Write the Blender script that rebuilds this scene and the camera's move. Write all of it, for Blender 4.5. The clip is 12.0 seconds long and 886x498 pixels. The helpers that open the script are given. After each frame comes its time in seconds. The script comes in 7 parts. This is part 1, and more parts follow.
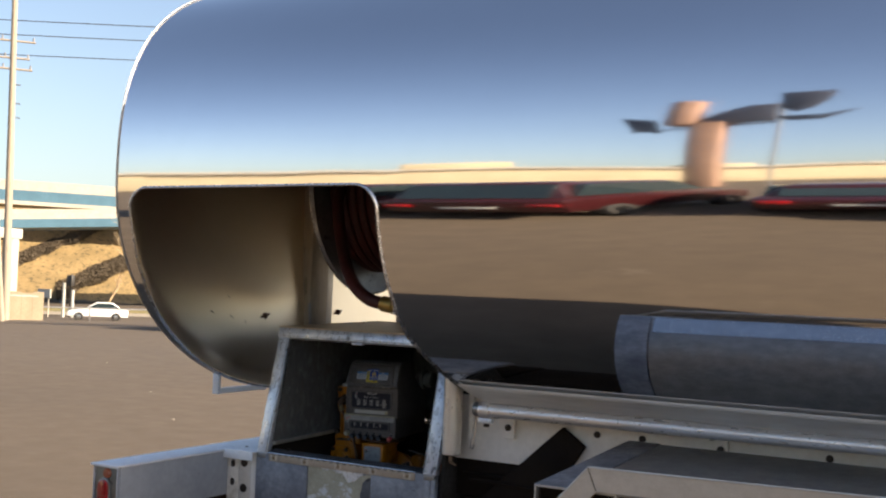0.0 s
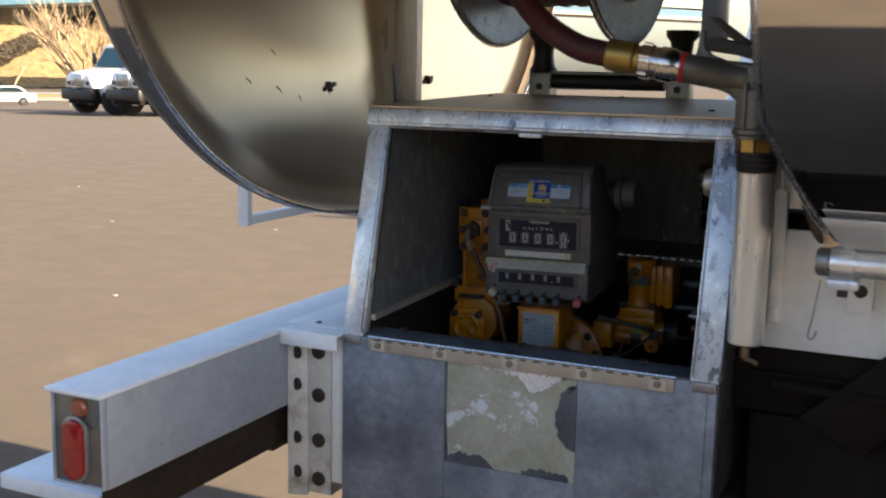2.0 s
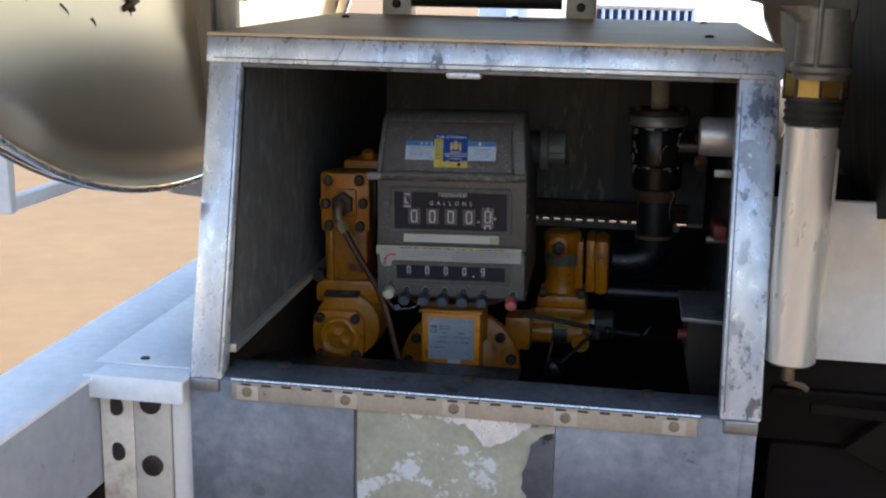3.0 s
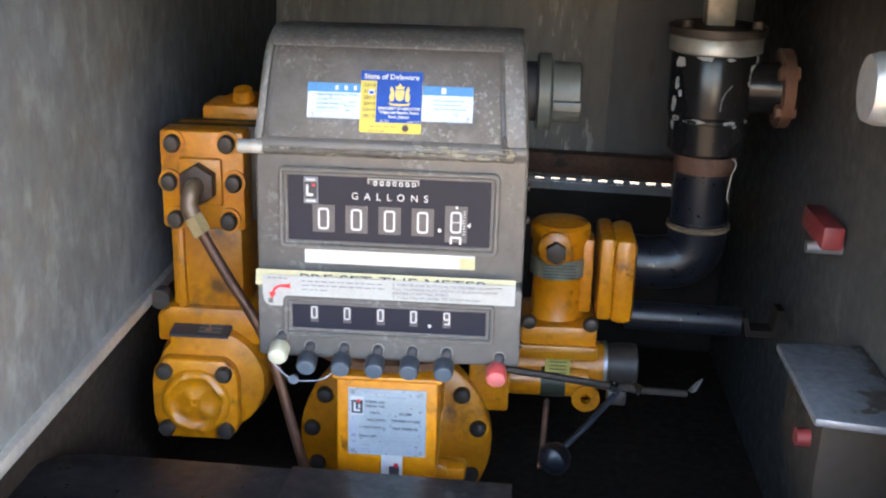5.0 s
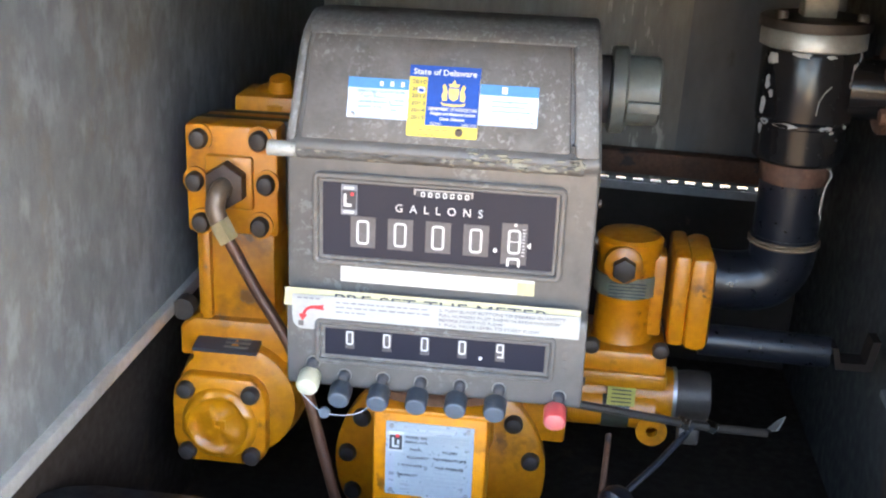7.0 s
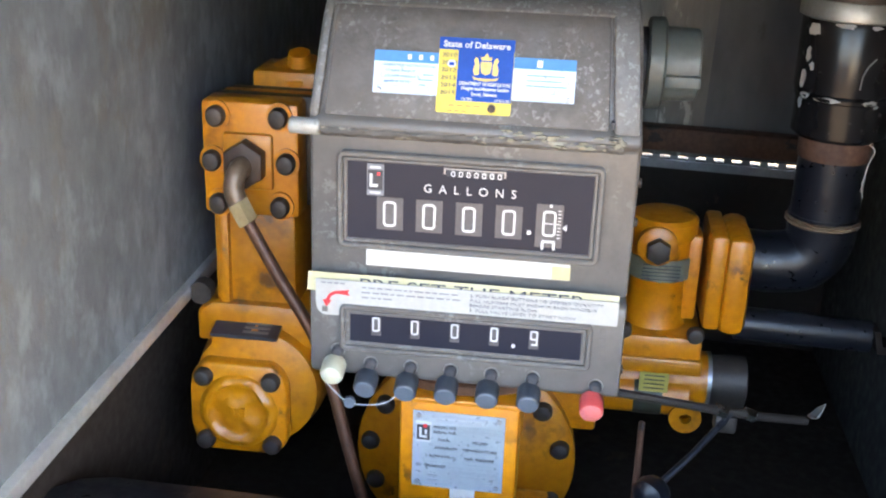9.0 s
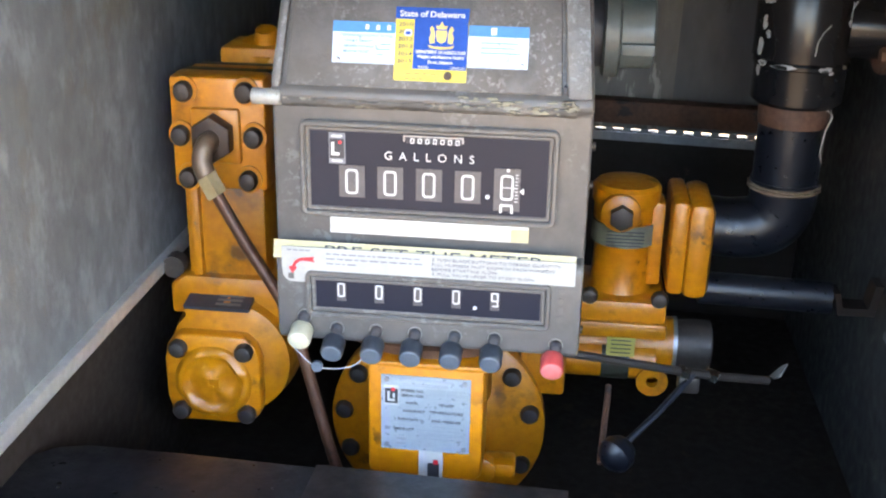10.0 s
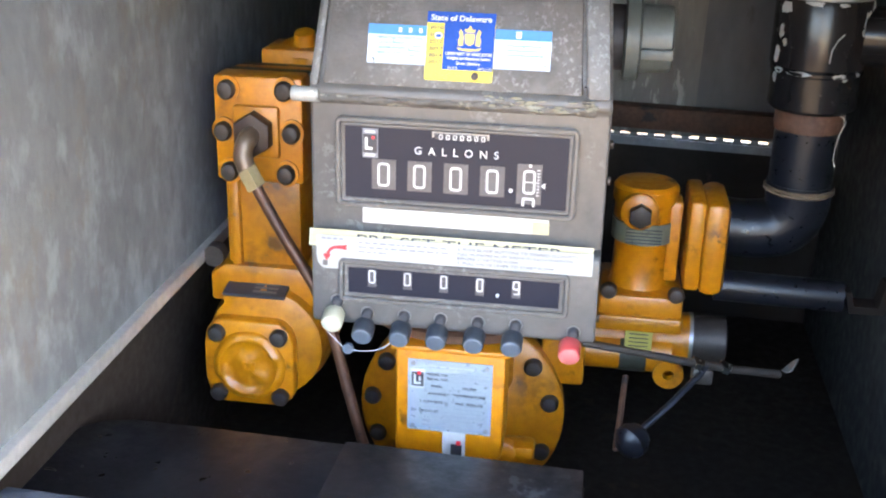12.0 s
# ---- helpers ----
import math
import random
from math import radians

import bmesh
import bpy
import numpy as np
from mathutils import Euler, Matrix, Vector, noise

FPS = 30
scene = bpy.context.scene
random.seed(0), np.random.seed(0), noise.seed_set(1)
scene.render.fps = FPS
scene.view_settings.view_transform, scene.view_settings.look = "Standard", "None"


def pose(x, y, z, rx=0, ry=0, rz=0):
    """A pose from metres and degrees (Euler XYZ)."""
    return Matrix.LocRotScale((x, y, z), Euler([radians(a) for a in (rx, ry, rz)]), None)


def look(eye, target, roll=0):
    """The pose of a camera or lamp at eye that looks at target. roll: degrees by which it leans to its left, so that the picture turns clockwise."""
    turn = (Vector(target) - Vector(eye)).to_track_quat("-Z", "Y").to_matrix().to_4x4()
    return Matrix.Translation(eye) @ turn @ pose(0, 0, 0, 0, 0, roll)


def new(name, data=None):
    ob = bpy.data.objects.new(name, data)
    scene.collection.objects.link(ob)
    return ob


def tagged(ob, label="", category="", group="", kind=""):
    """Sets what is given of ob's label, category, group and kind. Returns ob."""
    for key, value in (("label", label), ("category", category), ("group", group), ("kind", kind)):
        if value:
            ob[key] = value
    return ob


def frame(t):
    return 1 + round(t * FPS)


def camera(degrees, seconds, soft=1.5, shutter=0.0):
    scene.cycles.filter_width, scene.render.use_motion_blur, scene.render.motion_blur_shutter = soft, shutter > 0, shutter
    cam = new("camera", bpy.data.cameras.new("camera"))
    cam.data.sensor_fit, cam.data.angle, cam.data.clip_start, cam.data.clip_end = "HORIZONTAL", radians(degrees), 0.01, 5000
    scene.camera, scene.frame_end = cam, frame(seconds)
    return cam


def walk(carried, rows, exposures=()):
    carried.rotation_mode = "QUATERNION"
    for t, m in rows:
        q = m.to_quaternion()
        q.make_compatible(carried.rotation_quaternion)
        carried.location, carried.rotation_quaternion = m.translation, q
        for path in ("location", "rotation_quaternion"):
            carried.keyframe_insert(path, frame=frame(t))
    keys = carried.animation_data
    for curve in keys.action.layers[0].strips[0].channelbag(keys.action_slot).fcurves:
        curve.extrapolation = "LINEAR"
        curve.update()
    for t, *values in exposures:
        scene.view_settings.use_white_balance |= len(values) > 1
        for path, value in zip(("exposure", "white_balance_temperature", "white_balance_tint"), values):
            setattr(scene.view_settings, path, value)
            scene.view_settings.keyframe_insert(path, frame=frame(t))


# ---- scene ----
cam = camera(43.7, 12.0, soft=2.15, shutter=0.15)
PATH = [
    (0, (0.003, 0.059, 1.604), (-0.980, 1.799, 1.677), 2.2),
    (0.5, (-0.410, 0.422, 1.573), (-1.431, 2.142, 1.600), 1.4),
    (1, (-0.824, 0.750, 1.537), (-1.777, 2.507, 1.465), 3.6),
    (1.5, (-1.230, 1.070, 1.539), (-2.050, 2.887, 1.377), 3.2),
    (2, (-1.562, 1.475, 1.515), (-2.395, 3.265, 1.191), 1.1),
    (2.5, (-1.91, 1.764, 1.499), (-2.454, 3.659, 1.159), 1.9),
    (3, (-2.128, 2.053, 1.496), (-2.446, 3.975, 1.042), 1.2),
    (3.5, (-2.222, 2.341, 1.49), (-2.478, 4.265, 1.006), 2.2),
    (3.7, (-2.254, 2.426, 1.492), (-2.407, 4.357, 0.997), 2.9),
    (5.3, (-2.296, 2.914, 1.427), (-2.418, 4.805, 0.789), 2.8),
    (5.5, (-2.299, 2.953, 1.433), (-2.502, 4.839, 0.799), 1.7),
    (6, (-2.298, 2.962, 1.434), (-2.509, 4.839, 0.774), 1.1),
    (6.5, (-2.305, 2.955, 1.429), (-2.516, 4.829, 0.762), 2.3),
    (7, (-2.306, 2.966, 1.426), (-2.517, 4.838, 0.753), 3.6),
    (9, (-2.326, 3.005, 1.415), (-2.552, 4.86, 0.701), 3.3),
    (9.5, (-2.31, 2.992, 1.407), (-2.534, 4.845, 0.69), 2.8),
    (10, (-2.299, 2.981, 1.407), (-2.508, 4.831, 0.675), 2.4),
    (10.5, (-2.293, 2.973, 1.407), (-2.506, 4.818, 0.667), 2.4),
    (11, (-2.294, 2.955, 1.408), (-2.513, 4.799, 0.665), 2.4),
    (11.5, (-2.29, 2.933, 1.414), (-2.532, 4.778, 0.682), 2.6),
    (12, (-2.288, 2.926, 1.412), (-2.552, 4.774, 0.694), 2.7),
]
EXPOSURES = [(0.0, 1.59, 6800, 14), (1.0, 1.70, 7050, 15), (1.5, 1.97, 6700, 12), (2.0, 2.19, 6650, 12), (2.5, 2.39, 6700, 13), (3.0, 2.95, 6750, 13), (3.5, 3.58, 6850, 14), (3.7, 3.98, 6900, 14),
             (5.3, 5.72, 6950, 13), (6.5, 5.87, 6900, 13), (9.0, 5.72, 6850, 13), (10.5, 5.92, 6900, 13), (12.0, 6.02, 6850, 14)]
walk(cam, [(t, look(eye, target, roll)) for t, eye, target, roll in PATH], EXPOSURES)

# ---- world and sun ----
SUN_AZ, SUN_EL = math.atan2(0.16, 0.987), radians(30)
sun_dir = Vector((math.cos(SUN_AZ) * math.cos(SUN_EL), math.sin(SUN_AZ) * math.cos(SUN_EL), math.sin(SUN_EL)))
world = bpy.data.worlds.new("sky")
scene.world = world
world.use_nodes = True
wn = world.node_tree
sky = wn.nodes.new("ShaderNodeTexSky")
sky.sky_type, sky.sun_disc = "NISHITA", False
sky.sun_elevation, sky.sun_rotation = SUN_EL, math.pi / 2 - SUN_AZ
sky.air_density, sky.dust_density, sky.ozone_density = 1.0, 1.8, 1.0
wn.links.new(sky.outputs[0], wn.nodes["Background"].inputs[0])
wn.nodes["Background"].inputs[1].default_value = 0.072
sun = new("sun", bpy.data.lights.new("sun", "SUN"))
sun.data.energy, sun.data.angle, sun.data.color = 5.0, radians(0.5), (1.0, 0.86, 0.65)
sun.matrix_world = look(sun_dir * 50, (0, 0, 0))


# ---- materials ----
def surf(name, c1, c2=None, scale=8.0, rough=(0.5, 0.6), metal=0.0, bump=0.0, bump_scale=60.0, spots=None, spot_scale=20.0,
         spot_at=0.62, fine=None, stretch=None, coat=0.0, spot_metal=None, spot_rough=None, spec=0.5, patchy=0.0, patch_at=0.5, smudge=None):
    """Base colour mixed from two tones by a broad noise, grain by a fine one, stains or chips of a third colour, and relief.
    A smudge is (colour, scale, threshold, softness) of soft dirt over all of it."""
    m = bpy.data.materials.new(name)
    m.use_nodes = True
    nt = m.node_tree
    b = nt.nodes["Principled BSDF"]
    co = nt.nodes.new("ShaderNodeTexCoord")
    src = co.outputs["Object"]
    if stretch:
        mp = nt.nodes.new("ShaderNodeMapping")
        mp.inputs["Scale"].default_value = stretch
        nt.links.new(src, mp.inputs[0])
        src = mp.outputs[0]

    def noise_node(s, detail=5.0, roughness=0.6):
        n = nt.nodes.new("ShaderNodeTexNoise")
        n.inputs["Scale"].default_value, n.inputs["Detail"].default_value, n.inputs["Roughness"].default_value = s, detail, roughness
        nt.links.new(src, n.inputs["Vector"])
        return n.outputs["Fac"]

    def ramp(fac, lo, hi):
        r = nt.nodes.new("ShaderNodeMapRange")
        r.inputs["From Min"].default_value, r.inputs["From Max"].default_value = lo, hi
        nt.links.new(fac, r.inputs[0])
        return r.outputs[0]

    def mix(fac, a, c):
        x = nt.nodes.new("ShaderNodeMix")
        x.data_type = "RGBA"
        nt.links.new(fac, x.inputs["Factor"])
        for slot, v in (("A", a), ("B", c)):
            sock = [i for i in x.inputs if i.name == slot and i.type == "RGBA"][0]
            if isinstance(v, tuple):
                sock.default_value = (*v, 1)
            else:
                nt.links.new(v, sock)
        return [o for o in x.outputs if o.type == "RGBA"][0]

    def lerp(fac, a, c):
        x = nt.nodes.new("ShaderNodeMix")
        nt.links.new(fac, x.inputs["Factor"])
        for i, v in ((2, a), (3, c)):
            if isinstance(v, (int, float)):
                x.inputs[i].default_value = v
            else:
                nt.links.new(v, x.inputs[i])
        return x.outputs[0]

    c2 = c2 or tuple(v * 0.8 for v in c1)
    broad = ramp(noise_node(scale), 0.35, 0.65)
    grain = ramp(noise_node(scale * 9, 3.0), 0.3, 0.7)
    col = mix(broad, c1, c2)
    fine = fine or tuple(v * 0.82 for v in c2)
    half = nt.nodes.new("ShaderNodeMath")
    half.operation = "MULTIPLY"
    half.inputs[1].default_value = 0.45
    nt.links.new(grain, half.inputs[0])
    col = mix(half.outputs[0], col, fine)
    rgh = lerp(grain, rough[0], rough[1])
    if spots:
        sp = ramp(noise_node(spot_scale, 7.0, 0.68), spot_at, spot_at + 0.035)
        if patchy:
            pm = nt.nodes.new("ShaderNodeMath")
            pm.operation = "MULTIPLY"
            nt.links.new(sp, pm.inputs[0])
            nt.links.new(ramp(noise_node(patchy, 3.0), patch_at, patch_at + 0.12), pm.inputs[1])
            sp = pm.outputs[0]
        col = mix(sp, col, spots)
        if spot_metal is not None:
            nt.links.new(lerp(sp, metal, spot_metal), b.inputs["Metallic"])
        if spot_rough is not None:
            rgh = lerp(sp, rgh, spot_rough)
    if smudge:
        dirt, s, at, soft = smudge
        col = mix(ramp(noise_node(s, 8.0, 0.62), at, at + soft), col, dirt)
    nt.links.new(col, b.inputs["Base Color"])
    nt.links.new(rgh, b.inputs["Roughness"])
    if spot_metal is None or not spots:
        b.inputs["Metallic"].default_value = metal
    b.inputs["Coat Weight"].default_value = coat
    b.inputs["Specular IOR Level"].default_value = spec
    if bump:
        bp = nt.nodes.new("ShaderNodeBump")
        bp.inputs["Strength"].default_value, bp.inputs["Distance"].default_value = bump, 0.002
        nt.links.new(noise_node(bump_scale, 6.0, 0.65), bp.inputs["Height"])
        nt.links.new(bp.outputs[0], b.inputs["Normal"])
    return m


def waves(m, scale, strength, distance=0.01, stretch=(1, 1, 1)):
    """Broad, shallow waviness of hand-polished sheet."""
    nt = m.node_tree
    co, mp = nt.nodes.new("ShaderNodeTexCoord"), nt.nodes.new("ShaderNodeMapping")
    n, bp = nt.nodes.new("ShaderNodeTexNoise"), nt.nodes.new("ShaderNodeBump")
    mp.inputs["Scale"].default_value = stretch
    n.inputs["Scale"].default_value, n.inputs["Detail"].default_value = scale, 1.0
    bp.inputs["Strength"].default_value, bp.inputs["Distance"].default_value = strength, distance
    nt.links.new(co.outputs["Object"], mp.inputs[0])
    nt.links.new(mp.outputs[0], n.inputs["Vector"])
    nt.links.new(n.outputs["Fac"], bp.inputs["Height"])
    nt.links.new(bp.outputs[0], nt.nodes["Principled BSDF"].inputs["Normal"])
    return m


polished = waves(surf("polished_stainless", (0.79, 0.79, 0.80), (0.76, 0.76, 0.775), 1.0, (0.04, 0.05), 1.0, fine=(0.75, 0.75, 0.76)), 2.2, 0.30, 0.01, (0.6, 1, 1))
trim_steel = surf("rolled_trim", (0.13, 0.133, 0.14), (0.10, 0.10, 0.11), 6.0, (0.5, 0.6), 0.6)
bead_steel = surf("bright_rolled_bead", (0.66, 0.66, 0.67), (0.50, 0.50, 0.51), 6.0, (0.2, 0.32), 1.0)
# dark brown with upright streaks: the head's reflections, put into its colour
head_steel = surf("dark_mirrored_steel", (0.030, 0.024, 0.019), (0.014, 0.012, 0.010), 3.0, (0.55, 0.75), 0.0, 0.2, 40.0, (0.075, 0.062, 0.050), 9.0, 0.60, spec=0.2, stretch=(1, 3, 0.3))
brushed = waves(surf("brushed_steel", (0.88, 0.77, 0.62), (0.79, 0.69, 0.54), 1.2, (0.33, 0.36), 1.0, fine=(0.83, 0.72, 0.57)), 1.2, 0.10, 0.02)
zinc = surf("weathered_zinc", (0.93, 0.97, 1.0), (0.46, 0.53, 0.63), 10.0, (0.22, 0.42), 0.5, 0.25, 90.0, (0.15, 0.17, 0.21), 34.0, 0.54, patchy=10.0, patch_at=0.50, stretch=(1.0, 1.0, 0.6), fine=(0.36, 0.41, 0.50))
lid_dark = surf("dark_bare_lid", (0.20, 0.215, 0.24), (0.13, 0.14, 0.155), 14.0, (0.3, 0.5), 0.5, 0.2, 90.0, (0.06, 0.05, 0.04), 12.0, 0.55)
zinc_worn = surf("worn_dark_zinc", (0.36, 0.41, 0.48), (0.26, 0.30, 0.36), 16.0, (0.3, 0.5), 0.5, 0.2, 90.0, (0.62, 0.68, 0.75), 60.0, 0.60)
panel_grey = surf("scuffed_grey_sheet", (0.33, 0.355, 0.40), (0.13, 0.145, 0.18), 6.5, (0.4, 0.62), 0.3, 0.2, 70.0, (0.07, 0.08, 0.10), 16.0, 0.58, patchy=5.0, patch_at=0.54)
patch_paint = surf("peeling_paint", (0.46, 0.44, 0.35), (0.32, 0.31, 0.235), 11.0, (0.6, 0.8), 0.0, 0.5, 60.0, (0.60, 0.64, 0.66), 13.0, 0.60, spot_metal=0.2, spot_rough=0.45, fine=(0.25, 0.235, 0.17))
channel_cream = surf("stained_cream_channel", (0.66, 0.62, 0.56), (0.55, 0.51, 0.45), 9.0, (0.4, 0.6), 0.05, 0.15, 80.0, (0.30, 0.24, 0.17), 24.0, 0.64, smudge=((0.24, 0.18, 0.12), 13.0, 0.56, 0.18))
tan_pale = surf("pale_tan_paint", (0.52, 0.46, 0.38), (0.45, 0.39, 0.32), 30.0, (0.45, 0.6), 0.1, 0.2, 90.0)
screw_tan = surf("tan_painted_screw", (0.26, 0.19, 0.12), (0.20, 0.14, 0.09), 60.0, (0.5, 0.65), 0.1, 0.3, 120.0)
post_tan = surf("tan_grey_channel", (0.42, 0.36, 0.28), (0.33, 0.28, 0.22), 8.0, (0.4, 0.55), 0.3, 0.15, 80.0, (0.20, 0.17, 0.13), 20.0, 0.62, stretch=(1, 1, 0.3))
tan_strip = surf("tan_painted_hinge", (0.44, 0.36, 0.28), (0.34, 0.28, 0.22), 20.0, (0.45, 0.6), 0.1, 0.2, 90.0, (0.20, 0.17, 0.14), 40.0, 0.66)
# grey of the beam's sides, with their shade put into the tone
beam_shade_grey = surf("blue_grey_shaded_steel", (0.40, 0.43, 0.48), (0.31, 0.34, 0.39), 4.0, (0.35, 0.55), 0.15, 0.15, 80.0, (0.20, 0.21, 0.23), 18.0, 0.64)
strip_pale = surf("dull_pale_strip", (0.82, 0.81, 0.79), (0.70, 0.69, 0.67), 3.0, (0.35, 0.5), 0.15, stretch=(0.3, 1, 1), smudge=((0.45, 0.43, 0.40), 7.0, 0.58, 0.2))
rail_alu = surf("bright_rail_aluminium", (0.90, 0.90, 0.92), (0.78, 0.78, 0.80), 9.0, (0.25, 0.38), 0.7, 0.1, 90.0, (0.50, 0.50, 0.52), 30.0, 0.62, stretch=(0.3, 1, 1))
beam_white = surf("white_painted_steel", (0.80, 0.84, 0.88), (0.70, 0.74, 0.79), 7.0, (0.35, 0.55), 0.0, 0.15, 80.0, (0.30, 0.30, 0.31), 26.0, 0.70)
holster_white = surf("rubbed_white_paint", (0.84, 0.80, 0.73), (0.70, 0.67, 0.62), 6.0, (0.25, 0.38), 0.55, 0.1, 80.0, (0.40, 0.37, 0.33), 20.0, 0.64, stretch=(1, 1, 0.3))
panel_white = surf("cream_white_enamel", (0.88, 0.85, 0.80), (0.81, 0.78, 0.73), 5.0, (0.3, 0.5), 0.0, 0.1, 80.0, (0.45, 0.38, 0.30), 18.0, 0.70)
alloy_pin = surf("worn_pale_alloy", (0.34, 0.34, 0.32), (0.24, 0.24, 0.225), 60.0, (0.4, 0.6), 0.3, 0.4, 150.0, (0.14, 0.13, 0.12), 60.0, 0.58)
alloy = surf("bare_aluminium", (0.62, 0.61, 0.58), (0.48, 0.47, 0.45), 12.0, (0.35, 0.5), 0.75, 0.15, 80.0, (0.30, 0.27, 0.23), 22.0, 0.66)
# tan base imitates warm light reflected on the bare roof
roof_metal = surf("tan_lit_aluminium", (0.74, 0.59, 0.40), (0.62, 0.49, 0.32), 3.0, (0.42, 0.56), 0.35, 0.0, 60.0, (0.36, 0.29, 0.21), 14.0, 0.66, stretch=(1, 4, 4), spec=0.3)
# most cabinet-interior colours below are scaled darker to imitate the dim light inside
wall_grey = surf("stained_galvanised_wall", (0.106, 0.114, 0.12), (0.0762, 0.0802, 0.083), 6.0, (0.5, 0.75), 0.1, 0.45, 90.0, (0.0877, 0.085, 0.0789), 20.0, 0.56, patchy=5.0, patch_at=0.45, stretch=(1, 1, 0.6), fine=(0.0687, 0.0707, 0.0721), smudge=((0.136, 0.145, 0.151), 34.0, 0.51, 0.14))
# stained wall whose base is also lowered to imitate the dim interior
stained_dim_wall = surf("stained_dimmed_wall", (0.0438, 0.0414, 0.0383), (0.0282, 0.0258, 0.0243), 7.0, (0.5, 0.75), 0.0, 0.3, 60.0, (0.0821, 0.0762, 0.0645), 10.0, 0.62, smudge=((0.0665, 0.0469, 0.0329), 9.0, 0.60, 0.12))
dull_red = surf("dull_red_paint", (0.22, 0.025, 0.025), (0.14, 0.018, 0.018), 30.0, (0.4, 0.6))
deep_brown = surf("deep_brown_steel", (0.042, 0.028, 0.019), (0.017, 0.012, 0.010), 5.0, (0.6, 0.8), 0.0, 0.4, 40.0, spec=0.2)
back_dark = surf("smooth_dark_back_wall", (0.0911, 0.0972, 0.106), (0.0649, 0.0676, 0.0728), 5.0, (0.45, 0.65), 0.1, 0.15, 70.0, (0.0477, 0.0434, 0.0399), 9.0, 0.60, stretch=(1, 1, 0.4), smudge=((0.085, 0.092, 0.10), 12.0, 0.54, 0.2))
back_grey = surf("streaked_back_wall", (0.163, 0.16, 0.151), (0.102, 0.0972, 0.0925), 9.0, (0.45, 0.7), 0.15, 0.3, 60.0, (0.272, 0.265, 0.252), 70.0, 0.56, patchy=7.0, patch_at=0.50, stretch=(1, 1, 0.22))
# brown-black, lifted to imitate veiling glare over the dark floor
pan_black = surf("brown_black_pan", (0.0192, 0.0144, 0.012), (0.0272, 0.02, 0.0152), 9.0, (0.5, 0.75), 0.0, 0.3, 50.0, (0.044, 0.0304, 0.0208), 12.0, 0.62, spec=0.2)
ledge_black = surf("gloss_black_ledge", (0.00612, 0.00663, 0.00915), (0.0133, 0.0133, 0.0158), 7.0, (0.25, 0.5), 0.0, 0.4, 50.0, (0.051, 0.0561, 0.0638), 150.0, 0.56, patchy=7.0, patch_at=0.46, spec=0.5, smudge=((0.0229, 0.024, 0.027), 9.0, 0.52, 0.2))
scuffed_black = surf("scuffed_black_paint", (0.0153, 0.0163, 0.0189), (0.0255, 0.027, 0.0306), 8.0, (0.35, 0.6), 0.2, 0.4, 60.0, (0.0818, 0.087, 0.0968), 16.0, 0.60)
sill_dark = surf("worn_dark_sill", (0.128, 0.146, 0.173), (0.06, 0.069, 0.0863), 9.0, (0.3, 0.55), 0.3, 0.2, 80.0, (0.0225, 0.0248, 0.03), 14.0, 0.60)
yellow = surf("yellow_enamel", (0.544, 0.196, 0.00204), (0.422, 0.139, 0.0017), 14.0, (0.28, 0.5), 0.0, 0.3, 90.0, (0.0578, 0.0204, 0.00544), 30.0, 0.55, coat=0.12, fine=(0.299, 0.085, 0.00136), patchy=13.0, patch_at=0.52, smudge=((0.15, 0.050, 0.006), 24.0, 0.575, 0.16))
yellow_worn = surf("chipped_yellow_enamel", (0.503, 0.185, 0.00204), (0.381, 0.128, 0.0017), 14.0, (0.3, 0.52), 0.0, 0.3, 90.0, (0.19, 0.163, 0.129), 22.0, 0.635, coat=0.10, fine=(0.272, 0.0802, 0.00136), smudge=((0.13, 0.048, 0.008), 22.0, 0.56, 0.16))
housing = surf("taupe_grey_housing", (0.106, 0.0986, 0.0932), (0.0816, 0.0768, 0.0728), 10.0, (0.38, 0.55), 0.1, 0.25, 140.0, (0.139, 0.138, 0.136), 170.0, 0.535, patchy=16.0, patch_at=0.52, smudge=((0.0578, 0.0544, 0.053), 26.0, 0.60, 0.20))
lid_paint = surf("weathered_grey_lid", (0.0958, 0.0892, 0.0835), (0.0683, 0.0626, 0.0582), 6.0, (0.45, 0.7), 0.15, 0.5, 150.0, (0.142, 0.14, 0.136), 230.0, 0.545, patchy=22.0, patch_at=0.46, smudge=((0.0379, 0.0354, 0.0335), 20.0, 0.52, 0.20))
ledge_worn = surf("corroded_ledge", (0.119, 0.111, 0.101), (0.0544, 0.049, 0.0449), 30.0, (0.5, 0.8), 0.2, 0.9, 140.0, (0.204, 0.19, 0.15), 90.0, 0.60, stretch=(0.5, 1, 1), smudge=((0.0204, 0.0184, 0.017), 34.0, 0.56, 0.10))
flake_cream = surf("flaking_cream_filler", (0.197, 0.184, 0.136), (0.129, 0.119, 0.0884), 90.0, (0.6, 0.8), 0.0, 0.6, 150.0, (0.0476, 0.0408, 0.034), 150.0, 0.58)
cheek_worn = surf("mottled_grey_casting", (0.112, 0.109, 0.105), (0.0782, 0.0748, 0.0721), 18.0, (0.4, 0.6), 0.15, 0.5, 150.0, (0.139, 0.141, 0.141), 240.0, 0.55, smudge=((0.0578, 0.0551, 0.0544), 45.0, 0.57, 0.18))
# blue in the base imitates sky reflected in the counter glass
black_glass = surf("sky_tinted_display", (0.0105, 0.0125, 0.0215), (0.0135, 0.0155, 0.026), 6.0, (0.28, 0.4), 0.0, spec=0.2)
white_print = surf("white_print", (0.459, 0.464, 0.464), (0.432, 0.432, 0.432), 30.0, (0.4, 0.5))
